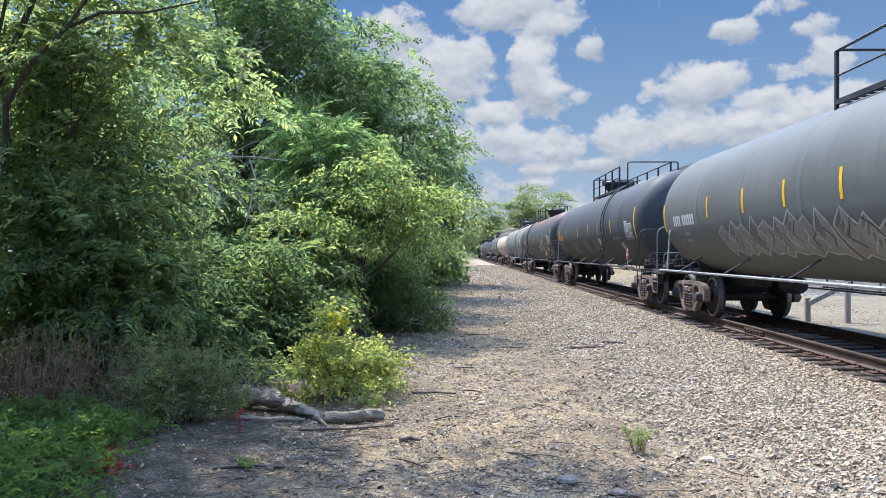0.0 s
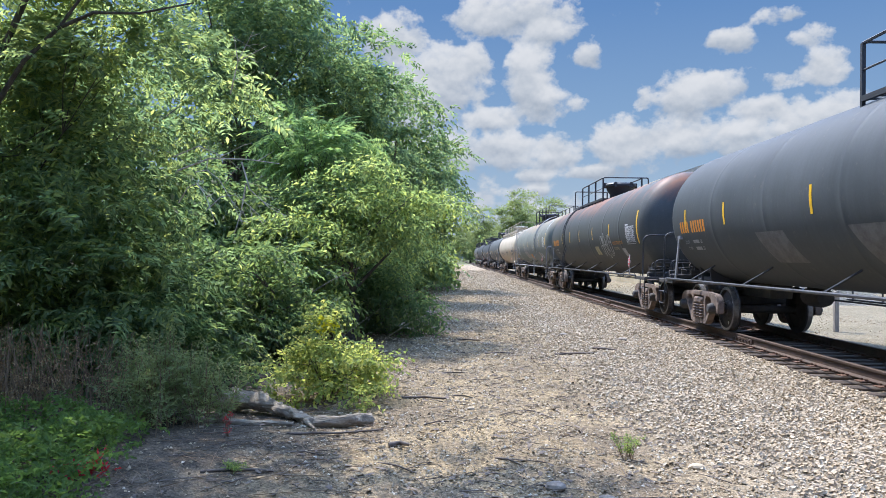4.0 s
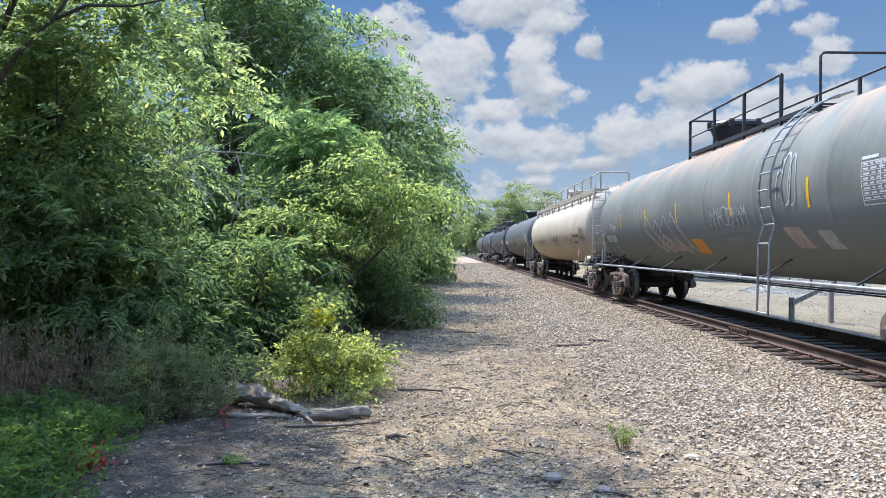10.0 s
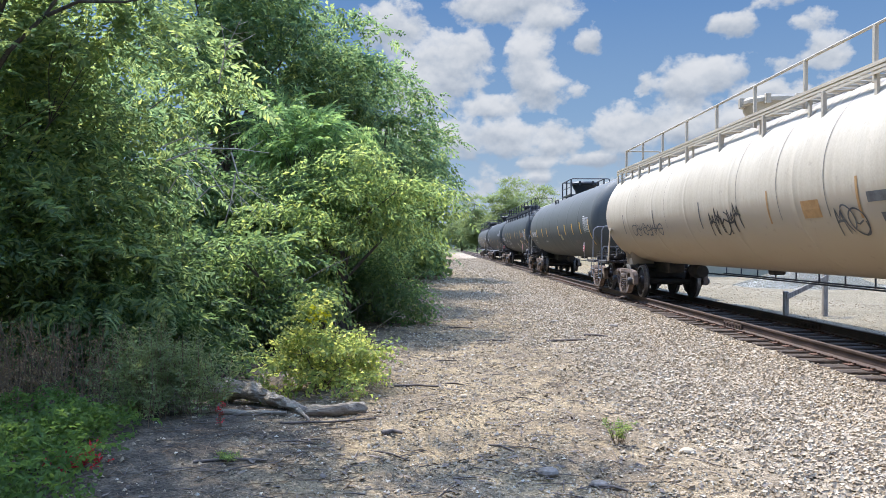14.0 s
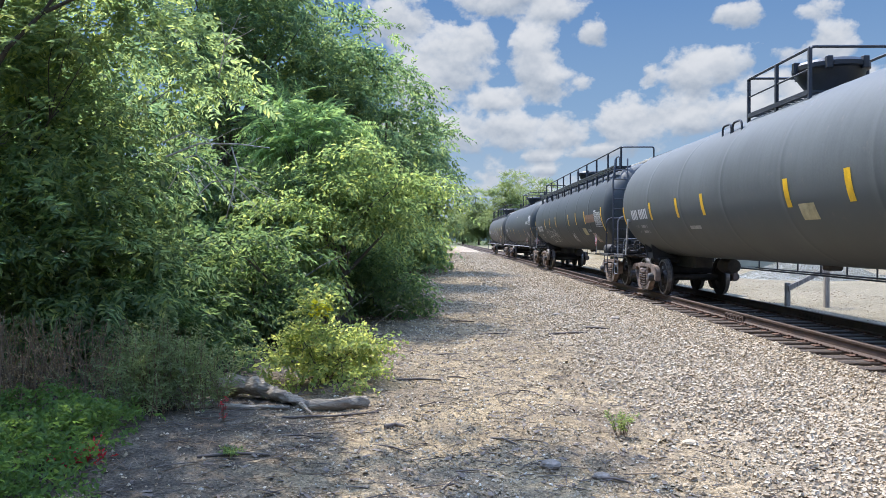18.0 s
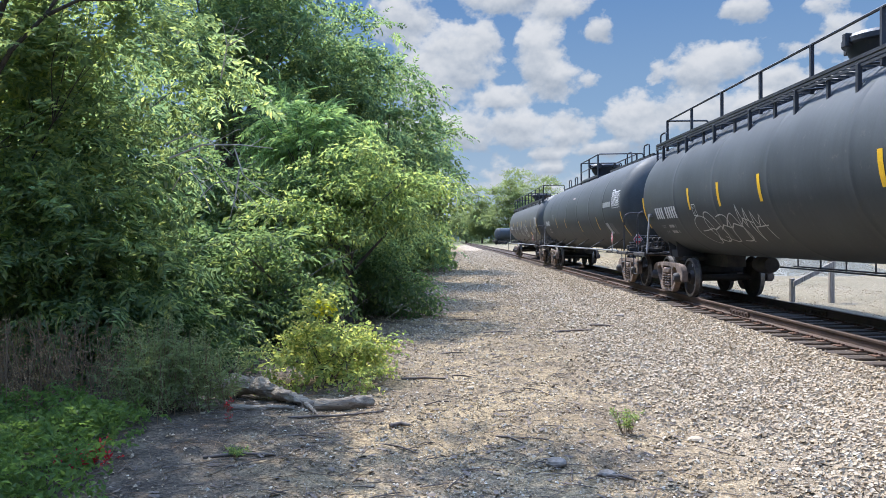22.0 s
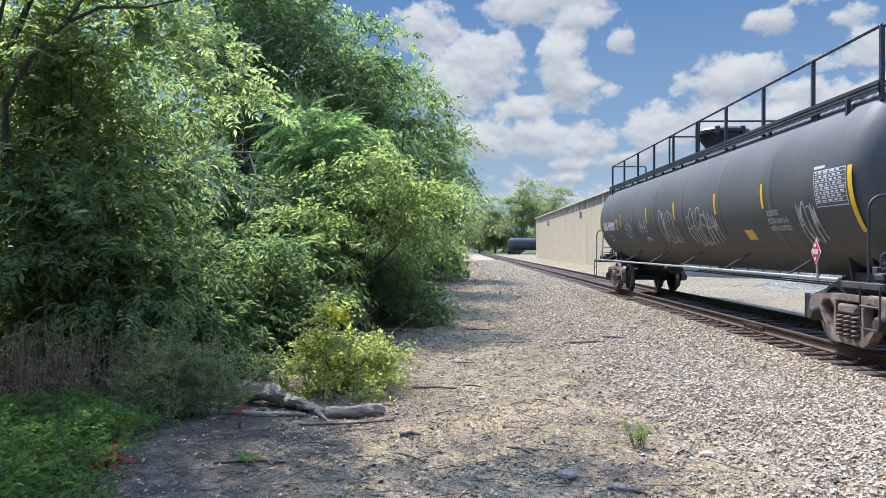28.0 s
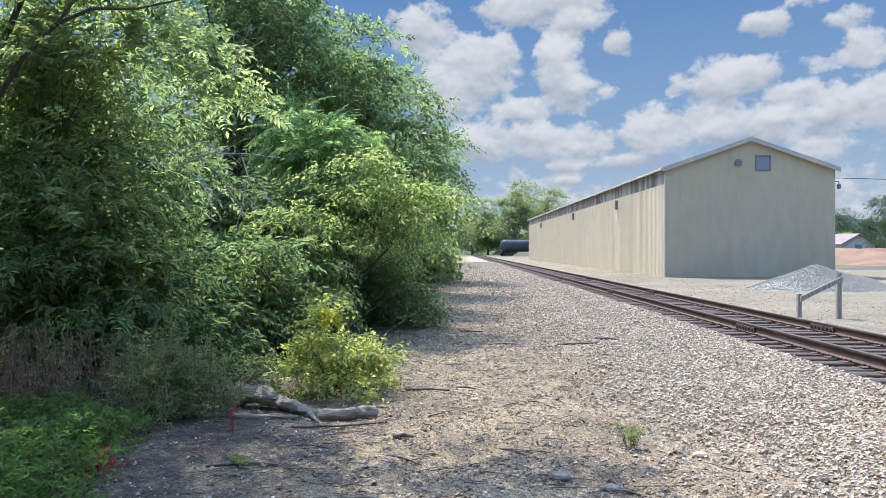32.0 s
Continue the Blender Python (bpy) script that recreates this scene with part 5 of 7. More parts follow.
def train():
    k = M["black"]
    # mid-grey car with a broad silver scrawl
    c = base_car("mid-grey tank car with silver graffiti along its flank", "grey", 10.0, False)
    short_platform(c, -4.3, 1.5, k, 0.3, -2.7)
    strip(c, -8.5, -0.62, 0.05, 0.10)
    for u in (-5.35, -3.45, -1.75, 0.0, 1.8, 3.6, 5.4):
        strip(c, u, -0.42, 0.02, 0.085)
    stencil_bars(c, -7.75, -0.52, 0.24, 4, 6, M["white"], RNG)
    piece(c, -4.9, -1.38, 4.4, 0.92, 3, 9, 0.2)
    piece(c, -0.45, -1.45, 4.1, 0.95, 5, 7, 0.25)
    piece(c, 0.9, -1.42, 2.2, 0.36, 8, 6, 0.1, "spray_fill")
    # charcoal car
    c = base_car("charcoal tank car with yellow reflector strips and a side ladder", "charcoal", 29.95, True, "black")
    short_platform(c, -4.4, 1.95, k, 0.6, -3.1)
    side_ladder(c, -4.05, k)
    for u in (-7.6, -5.35, -2.0, 0.55, 2.55, 4.86):
        strip(c, u, -0.46, -0.04)
    strip(c, 8.25, -0.72, 0.20, 0.10)
    stencil_bars(c, -7.98, -0.55, 0.25, 4, 6, M["orange"], RNG)
    for u, w in ((-3.8, 1.05), (-0.85, 1.05), (1.3, 0.95)):
        spot(c, "slanted_patch", u, u + w, -1.26, -0.66, "soot", -0.5)
    spot(c, "ochre_patch", 2.32, 2.85, -0.93, -0.62, "patch", -0.25)
    words(c, "LIQUEFIED PETROLEUM GAS", 4.98, -0.72, 0.145, M["patch"], 0.72)
    words(c, "NON-ODORIZED", 4.98, -0.88, 0.125, M["soot"], 0.72)
    data_panel(c, 6.95, -0.74, 0.98, 0.50, M["white"])
    spot(c, "notice", 5.95, 6.35, -1.14, -0.84, "galv", -0.3)
    placard(c, -7.85)
    # charcoal car with rust along its crown
    c = base_car("charcoal tank car with rust-red stains along its crown", "rusty", 50.0, True, "black")
    short_platform(c, -0.35, 5.85, k, 0.0, 4.0)
    side_ladder(c, 4.0, k)
    for u in (-5.2, -3.1, -0.78, 1.9, 4.68):
        strip(c, u, -0.45, 0.0)
    strip(c, 8.26, -0.70, 0.22, 0.11)
    stencil_bars(c, -7.87, -0.52, 0.26, 4, 6, M["orange"], RNG)
    spot(c, "ochre_patch", 2.04, 2.7, -1.02, -0.70, "patch", -0.2)
    scrawl(c, 3.2, -1.15, 1.5, 0.88, 11, 6, 0.032, jag=0.45)
    scrawl(c, 0.35, -1.0, 0.75, 0.5, 12, 3, 0.03, "soot", 0.2)
    words(c, "LIQUEFIED PETROLEUM GAS", 4.98, -0.68, 0.145, M["orange"], 0.72)
    words(c, "NOT-ODORIZED", 4.98, -0.85, 0.125, M["patch"], 0.72)
    data_panel(c, 6.92, -0.70, 1.0, 0.52, M["white"])
    spot(c, "notice", 6.1, 6.5, -1.10, -0.82, "galv", -0.3)
    placard(c, -7.85)
    # worn silver-grey car
    c = base_car("worn silver-grey tank car with rust streaks and a ladder", "silver", 69.5, False)
    short_platform(c, -4.45, 1.7, k, 0.8, -3.1)
    side_ladder(c, -4.35, M["galv"])
    for u in (-5.75, -3.05, -0.52, 2.6, 5.5):
        strip(c, u, -0.50, -0.06)
    strip(c, 8.1, -0.60, 0.25, 0.11)
    stencil_bars(c, -7.88, -0.88, 0.24, 4, 4, M["white"], RNG)
    scrawl(c, -7.05, -0.66, 0.7, 0.37, 20, 3, 0.03)
    piece(c, -3.2, -1.32, 2.7, 1.12, 21, 4, 0.95, "spray_fill")
    scrawl(c, 1.55, -0.72, 1.75, 0.46, 22, 8, 0.026, jag=0.8)
    words(c, "LIQUEFIED PETROLEUM GAS", 1.95, -0.80, 0.145, M["stencil"], 0.72)
    words(c, "NON-ODORIZED", 2.10, -0.98, 0.125, M["stencil"], 0.72)
    scrawl(c, 4.5, -0.45, 0.6, 0.9, 24, 3, 0.03)
    scrawl(c, 8.0, 0.35, 0.36, 0.8, 26, 3, 0.03)
    spot(c, "orange_patch", 0.14, 0.80, -1.28, -0.90, "orange", -0.3)
    spot(c, "pink_patch", 4.68, 5.2, -1.15, -0.77, "spray_fill", -0.5)
    spot(c, "notice", 5.6, 6.0, -1.17, -0.85, "galv", -0.4)
    data_panel(c, 6.86, -0.56, 1.02, 0.54, M["white"])
    placard(c, -7.85)
    # white car with a full-length walkway
    c = base_car("dirty white tank car with a full-length walkway and end ladder", "white", 89.3, False, struts=0)
    w = PAINT["white"]
    full_walkway(c, w, w, 9)
    housing(c, 0.3, w)
    end_ladder(c, -1, w, SIT + 0.1)
    for u in (-6.5, -3.6, -0.4, 2.68, 5.2):
        spot(c, "faded_strip", u, u + 0.055, -0.80, -0.26, "soot" if u < 2 else "rust_tape", 0.1)
    for u in (-5.2, -2.6, 1.55, 3.1, 4.5, 6.9):
        spot(c, "weld_seam", u, u + 0.014, -0.75, 1.1, "soot")
    spot(c, "rusty_strip", 8.05, 8.14, -0.96, -0.06, "rust_tape", 0.1)
    spot(c, "painted_out_patch", 5.45, 6.95, -0.60, -0.47, "soot")
    spot(c, "painted_out_patch", 5.64, 6.45, -0.86, -0.74, "soot")
    spot(c, "brown_patch", 3.8, 4.3, -0.75, -0.49, "rust_tape")
    data_panel(c, 7.08, -0.76, 0.92, 0.50, M["soot"])
    scrawl(c, 0.1, -0.97, 1.5, 0.6, 31, 5, 0.035, "spray_dark", 0.7)
    scrawl(c, 4.6, -1.05, 0.6, 0.5, 32, 3, 0.03, "soot")
    scrawl(c, -5.6, -0.9, 2.6, 0.35, 33, 8, 0.03, "soot")
    placard(c, -7.85)
    reservoir(c, w, "white air reservoir drum")
    # slate car
    c = base_car("slate-grey tank car with broad yellow reflector strips", "slate", 108.7, False, struts=0)
    short_platform(c, -0.68, 1.65, k, 0.1, None, SIT + 0.60)
    for y in (1.6, 2.1):
        hoop(c, -0.98, y, SIT - 0.5, k, 0.22, 0.3)
    for u in (-5.9, -3.85, -2.25, 1.35, 3.05, 4.75, 6.4):
        strip(c, u, -0.69, -0.25, 0.15)
    strip(c, -8.5, -0.85, -0.25, 0.10)
    strip(c, 8.0, -1.15, -0.20, 0.11)
    stencil_bars(c, -7.71, -0.64, 0.26, 4, 5, M["white"], RNG)
    spot(c, "ochre_patch", 1.61, 2.07, -0.91, -0.65, "patch")
    spot(c, "pale_notice", -3.4, -2.75, -0.98, -0.90, "galv")
    spot(c, "pale_notice", 4.6, 5.5, -1.10, -0.95, "soot", -0.3)
    spot(c, "pale_notice", 4.7, 5.6, -1.34, -1.20, "soot", -0.3)
    data_panel(c, 7.05, -0.64, 0.98, 0.52, M["white"])
    placard(c, -7.85)
    # black car with a long railed walkway
    c = base_car("black tank car with a long railed walkway and ochre markings", "black", 128.3, True, "black", struts=0)
    full_walkway(c, k, k, 10)
    housing(c, 0.4, k, 0.5)
    end_ladder(c, -1, k, SIT + 0.1)
    for y in (-8.4, 8.4):
        hoop(c, -0.95, y, SIT - 0.2, k)
    for u in (-5.05, -3.35, -1.52, 1.88, 3.55, 5.3):
        strip(c, u, -0.61, -0.15, 0.11)
    strip(c, -8.55, -1.0, -0.16, 0.09)
    strip(c, 8.1, -1.0, -0.10, 0.11)
    stencil_bars(c, -7.62, -0.76, 0.28, 4, 5, M["white"], RNG)
    plate_sign(c, -4.95, -0.76, 0.22)
    scrawl(c, -4.95, -1.55, 3.2, 0.95, 41, 6, 0.026, jag=0.15)
    scrawl(c, 1.75, -1.45, 0.6, 0.62, 42, 5, 0.020, jag=0.9)
    spot(c, "brown_patch", 5.44, 6.95, -0.57, -0.30, "brown")
    spot(c, "ochre_patch", 4.46, 5.1, -1.05, -0.76, "patch", -0.1)
    spot(c, "pink_patch", 5.87, 6.4, -1.40, -0.97, "spray_fill", -0.1)
    stencil_bars(c, 5.40, -0.92, 0.10, 2, 5, M["white"], RNG)
    data_panel(c, 6.98, -0.75, 1.0, 0.50, M["white"])
    placard(c, -7.85)
    reservoir(c, M["grime"], "dark air reservoir drum")
    # black car with a short platform
    c = base_car("black tank car with a short top platform and small white markings", "black", 147.9, True, "galv")
    short_platform(c, -2.05, 1.45, k, 0.2)
    for y0, y1 in ((1.8, 8.2), (-8.2, -2.5)):
        grating(c, y0, y1, -0.35, 0.2, SIT + 0.02, k)
    for y in (-5.5, -7.6, 4.5, 6.2):
        hoop(c, -0.4, y, SIT, k, 0.3, 0.36)
    for u, v in ((-4.2, -0.75), (-1.78, -0.78), (1.43, -1.0), (4.83, -0.95)):
        strip(c, u, v, v + 0.46, 0.07)
    stencil_bars(c, -7.54, -0.58, 0.22, 4, 4, M["white"], RNG)
    plate_sign(c, -5.1, -0.34, 0.18)
    spot(c, "pale_patch", 6.11, 7.2, -0.22, -0.06, "galv")
    spot(c, "pink_patch", 0.1, 0.55, 0.36, 0.44, "spray_fill")
    data_panel(c, 7.38, -0.28, 1.0, 0.50, M["white"])
    strip(c, 8.42, -1.22, -0.42, 0.08)
    head_bars(c, [(-0.84, -0.60, 2.80, 2.93), (-0.80, -0.70, 2.70, 2.74), (-0.64, -0.50, 2.70, 2.74), (-0.72, -0.52, 2.61, 2.65), (-0.80, -0.55, 2.52, 2.56), (-0.80, -0.64, 2.44, 2.48)], M["white"])
    spot(c, "notice", 6.26, 6.6, -1.12, -0.73, "galv", -0.5)
    spot(c, "notice", 6.75, 7.2, -1.15, -0.75, "soot", -0.5)
    placard(c, -7.85)
    placard(c, 0, end=True)
    # last car
    c = base_car("umber-black tank car with white graffiti and a long top railing", "umber", 168.15, True, "galv")
    full_walkway(c, k, k, 2, -1.0, 8.6, 0.14)
    housing(c, 0.2, k, 0.52)
    for y in (1.3, -1.1):
        cross_rail(c, y, -1.0, 0.95, SIT - 0.3, SIT + 0.52, k)
    strip(c, -8.45, -0.80, 0.0, 0.09)
    for u in (-5.2, -2.0, 0.6, 3.42, 5.73):
        strip(c, u, -0.48, -0.06, 0.09)
    strip(c, 8.56, -0.98, -0.05, 0.11)
    stencil_bars(c, -7.87, -0.56, 0.27, 4, 6, M["white"], RNG)
    plate_sign(c, -5.9, -0.56, 0.26)
    scrawl(c, -4.7, -0.90, 0.85, 0.5, 51, 5, 0.022, jag=0.7)
    scrawl(c, -3.0, -0.78, 0.85, 0.40, 52, 4, 0.026, jag=0.5)
    scrawl(c, -2.6, -1.05, 0.6, 0.22, 57, 4, 0.020, jag=0.9)
    scrawl(c, -0.7, -1.12, 1.3, 0.95, 53, 6, 0.032, jag=0.15)
    scrawl(c, 1.5, -1.25, 1.9, 1.0, 54, 8, 0.032, jag=0.2)
    scrawl(c, 6.9, -1.2, 0.6, 0.75, 55, 4, 0.03, jag=0.2)
    spot(c, "yellow_sticker", 4.62, 5.0, -1.05, -0.84, "yellow", -0.1)
    words(c, "LIQUEFIED\nPETROLEUM GAS\nNON-ODORIZED", 5.80, -0.62, 0.135, M["white"], 0.72)
    data_panel(c, 7.58, -0.57, 0.88, 0.52, M["white"])
    placard(c, -7.85)


def parked_car():
    c = base_car("dark grey tank car parked on a siding beyond the shed", "charcoal", 0.0, True)
    TRAIN.pop()
    c.matrix_basis = pose(20.0, 178, 0.10, 0, 0, -62)
    housing(c, 0.0, M["black"])


def motions():
    for car, centre, wheels in TRAIN:
        walk(car, [(t, pose(TRACK_X, centre - SPEED * t, RAIL_Z)) for t in (0.0, 8.0, 16.0, 24.0, 32.0)])
        spin = math.degrees(SPEED / 0.457)
        for k, (w, d) in enumerate(wheels):
            walk(w, [(i * 0.1, pose(0, d, 0.457, (i * 0.1 * spin + k * 40) % 360)) for i in range(321)])
    walk(CLOUDS, [(t, pose(0, 0, 0, 0, 0, 2.6 * (32 - t) / 32)) for t in (0.0, 16.0, 32.0)])

# ---- plants ----


def leaf(length, width, fold=0.25):
    """A pointed blade folded along its midrib: two triangles."""
    v = [(0, 0, 0), (0, length, -0.10 * length), (-width / 2, length * 0.45, fold * width), (width / 2, length * 0.45, fold * width)]
    return np.array(v), np.array([(0, 1, 2), (0, 3, 1)])


def sprig(kind, rng):
    """A twig of leaves along +y: pinnate fronds, or simple leaves set round the twig."""
    V, F, n = [], [], 0

    def add(v, f, m):
        nonlocal n
        V.append(v @ np.array(m.to_3x3()).T + np.array(m.translation))
        F.append(f + n)
        n += len(v)

    if kind[0] == "frond":
        _, length, pairs, ll, lw = kind
        for k in range(pairs):
            y = length * (0.18 + 0.82 * k / pairs)
            s = 1 - 0.45 * abs(k / pairs - 0.45)
            for side in (-1, 1):
                v, f = leaf(ll * s * rng.uniform(0.85, 1.15), lw * s)
                add(v, f, Matrix.Translation((0, y, -0.5 * y * y / length * 0.5)) @ Euler((rng.gauss(-0.25, 0.2), rng.gauss(0, 0.3), -side * rng.uniform(0.9, 1.25))).to_matrix().to_4x4())
        v, f = leaf(ll, lw)
        add(v, f, Matrix.Translation((0, length, -0.25 * length)) @ Euler((-0.5, 0, 0)).to_matrix().to_4x4())
    else:
        _, length, count, ll, lw = kind
        for k in range(count):
            y = length * (k + 0.5) / count
            side = 1 if k % 2 else -1
            v, f = leaf(ll * rng.uniform(0.7, 1.2), lw * rng.uniform(0.8, 1.15))
            add(v, f, Matrix.Translation((0, y, -0.1 * y)) @ Euler((rng.gauss(-0.35, 0.35), rng.gauss(0, 0.5), -side * rng.uniform(0.4, 1.5))).to_matrix().to_4x4())
    return np.concatenate(V), np.concatenate(F)


def facing(d, droop):
    """Turn matrices whose y runs along d, bent down by droop, with a rolled upward normal."""
    n = len(d)
    d = d + np.array([0, 0, -1.0]) * droop + RNG.normal(0, 0.35, d.shape)
    y = d / np.linalg.norm(d, axis=1)[:, None]
    up = np.array([0, 0, 1.0]) + RNG.normal(0, 0.45, (n, 3))
    x = np.cross(y, up)
    x /= np.linalg.norm(x, axis=1)[:, None] + 1e-9
    return np.stack([x, y, np.cross(x, y)], -1)


def foliage(pts, dirs, kind, material, seed, droop=0.35, size=(0.75, 1.25), variants=5):
    """One mesh of sprigs at the points."""
    rng = random.Random(seed)
    V, F, base = [], [], 0
    group = RNG.integers(0, variants, len(pts))
    for k in range(variants):
        sel = group == k
        n = int(sel.sum())
        if not n:
            continue
        v, f = sprig(kind, rng)
        s = RNG.uniform(*size, n)
        w = np.einsum("nij,kj->nki", facing(dirs[sel], droop), v) * s[:, None, None] + pts[sel][:, None]
        V.append(w.reshape(-1, 3))
        F.append((f[None] + len(v) * np.arange(n)[:, None, None] + base).reshape(-1, 3))
        base += n * len(v)
    return mesh_from(np.concatenate(V), np.concatenate(F), material)


def lobe_points(lobes, count, tuft=24, spread=0.30):
    """Drooping sprays of sprigs in the outer shell of lumpy lobes, with the outward direction; lobes are (x, y, z, rx, ry, rz)."""
    lobes = np.array(lobes, float)
    area = lobes[:, 3] * lobes[:, 4] + lobes[:, 4] * lobes[:, 5] + lobes[:, 3] * lobes[:, 5]
    n = max(8, count // tuft)
    pick = RNG.choice(len(lobes), n, p=area / area.sum())
    d = RNG.normal(0, 1, (n, 3)) + (0, 0, 0.45)
    d /= np.linalg.norm(d, axis=1)[:, None]
    r = 1.05 - np.abs(RNG.normal(0, 0.20, n))
    heart = lobes[pick, :3] + d * lobes[pick, 3:] * r[:, None]
    own = RNG.integers(0, n, count)
    size = lobes[pick, 3:].mean(1)[own] * spread
    off = RNG.normal(0, 1, (count, 3)) * (1.2, 1.2, 0.32) * size[:, None]
    off[:, 2] -= 0.22 * (off[:, :2] * d[own][:, :2]).sum(1) + 0.06 * (off[:, :2] ** 2).sum(1) / size
    return heart[own] + off, d[own] * 0.7 + off / (size[:, None] + 1e-6) * 0.5


def limbs(parent, base, targets, r, material, forks=3, reach=7):
    """A tapered trunk with limbs that reach into the crown and fork."""
    base = Vector(base)
    rng = random.Random(round(base.x * 100 + base.y * 7))
    mean = sum((Vector(t[:3]) for t in targets), Vector()) / len(targets)
    fork = base.lerp(mean, 0.42)
    bm = bmesh.new()
    mid = base.lerp(fork, 0.5) + Vector((rng.uniform(-0.2, 0.2), rng.uniform(-0.2, 0.2), 0))
    tube(bm, [base - Vector((0, 0, 0.3)), base.lerp(mid, 0.5), mid, fork, fork.lerp(mean, 0.5)], r, 10, r * 0.55)
    part("trunk", bm, material, parent)
    for t in targets[:reach]:
        t = Vector(t[:3])
        bm = bmesh.new()
        k = fork.lerp(t, 0.5) + Vector((rng.uniform(-0.3, 0.3), rng.uniform(-0.3, 0.3), rng.uniform(0, 0.4)))
        tube(bm, [fork, fork.lerp(k, 0.5), k, t], r * 0.5, 7, r * 0.12)
        for _ in range(forks):
            e = t + Vector((rng.uniform(-1, 1), rng.uniform(-1, 1), rng.uniform(-0.3, 0.9)))
            tube(bm, [k.lerp(t, 0.4), k.lerp(e, 0.6), e], r * 0.2, 5, r * 0.05)
        part("limb", bm, material, parent)


FROND = ("frond", 0.30, 5, 0.112, 0.046)
ASH = ("frond", 0.30, 3, 0.170, 0.080)
BROAD = ("frond", 0.66, 11, 0.18, 0.052)
SIMPLE = ("frond", 0.20, 2, 0.110, 0.056)
COARSE = ("simple", 0.9, 8, 0.30, 0.17)


def tree(label, base, lobes, count, kind, mat, r=0.14, droop=0.35, size=(0.75, 1.25), name="tree", category="tree", bark="bark", reach=7):
    z = float(ground_z(base[0], base[1]))
    t = thing(name, label, category, (base[0], base[1], z))
    lobes = [(x - base[0], y - base[1], h - z, a, b, c) for x, y, h, a, b, c in lobes]
    limbs(t, (0, 0, 0), lobes, r, M[bark], 3, reach)
    p, d = lobe_points(lobes, int(count * 0.8))
    keep = p[:, 2] > 0.04
    part("crown", foliage(p[keep], d[keep], kind, L[mat], len(label) + count, droop, size), None, t)
    return t


def lobes_in(x, y, z, n, r, seed):
    """Lobes strewn through a box of ranges."""
    g = np.random.default_rng(seed)
    out = []
    for _ in range(n):
        s = g.uniform(*r)
        out.append((g.uniform(*x), g.uniform(*y), g.uniform(*z), s * g.uniform(0.8, 1.25), s * g.uniform(0.8, 1.25), s * g.uniform(0.7, 1.0)))
    return out


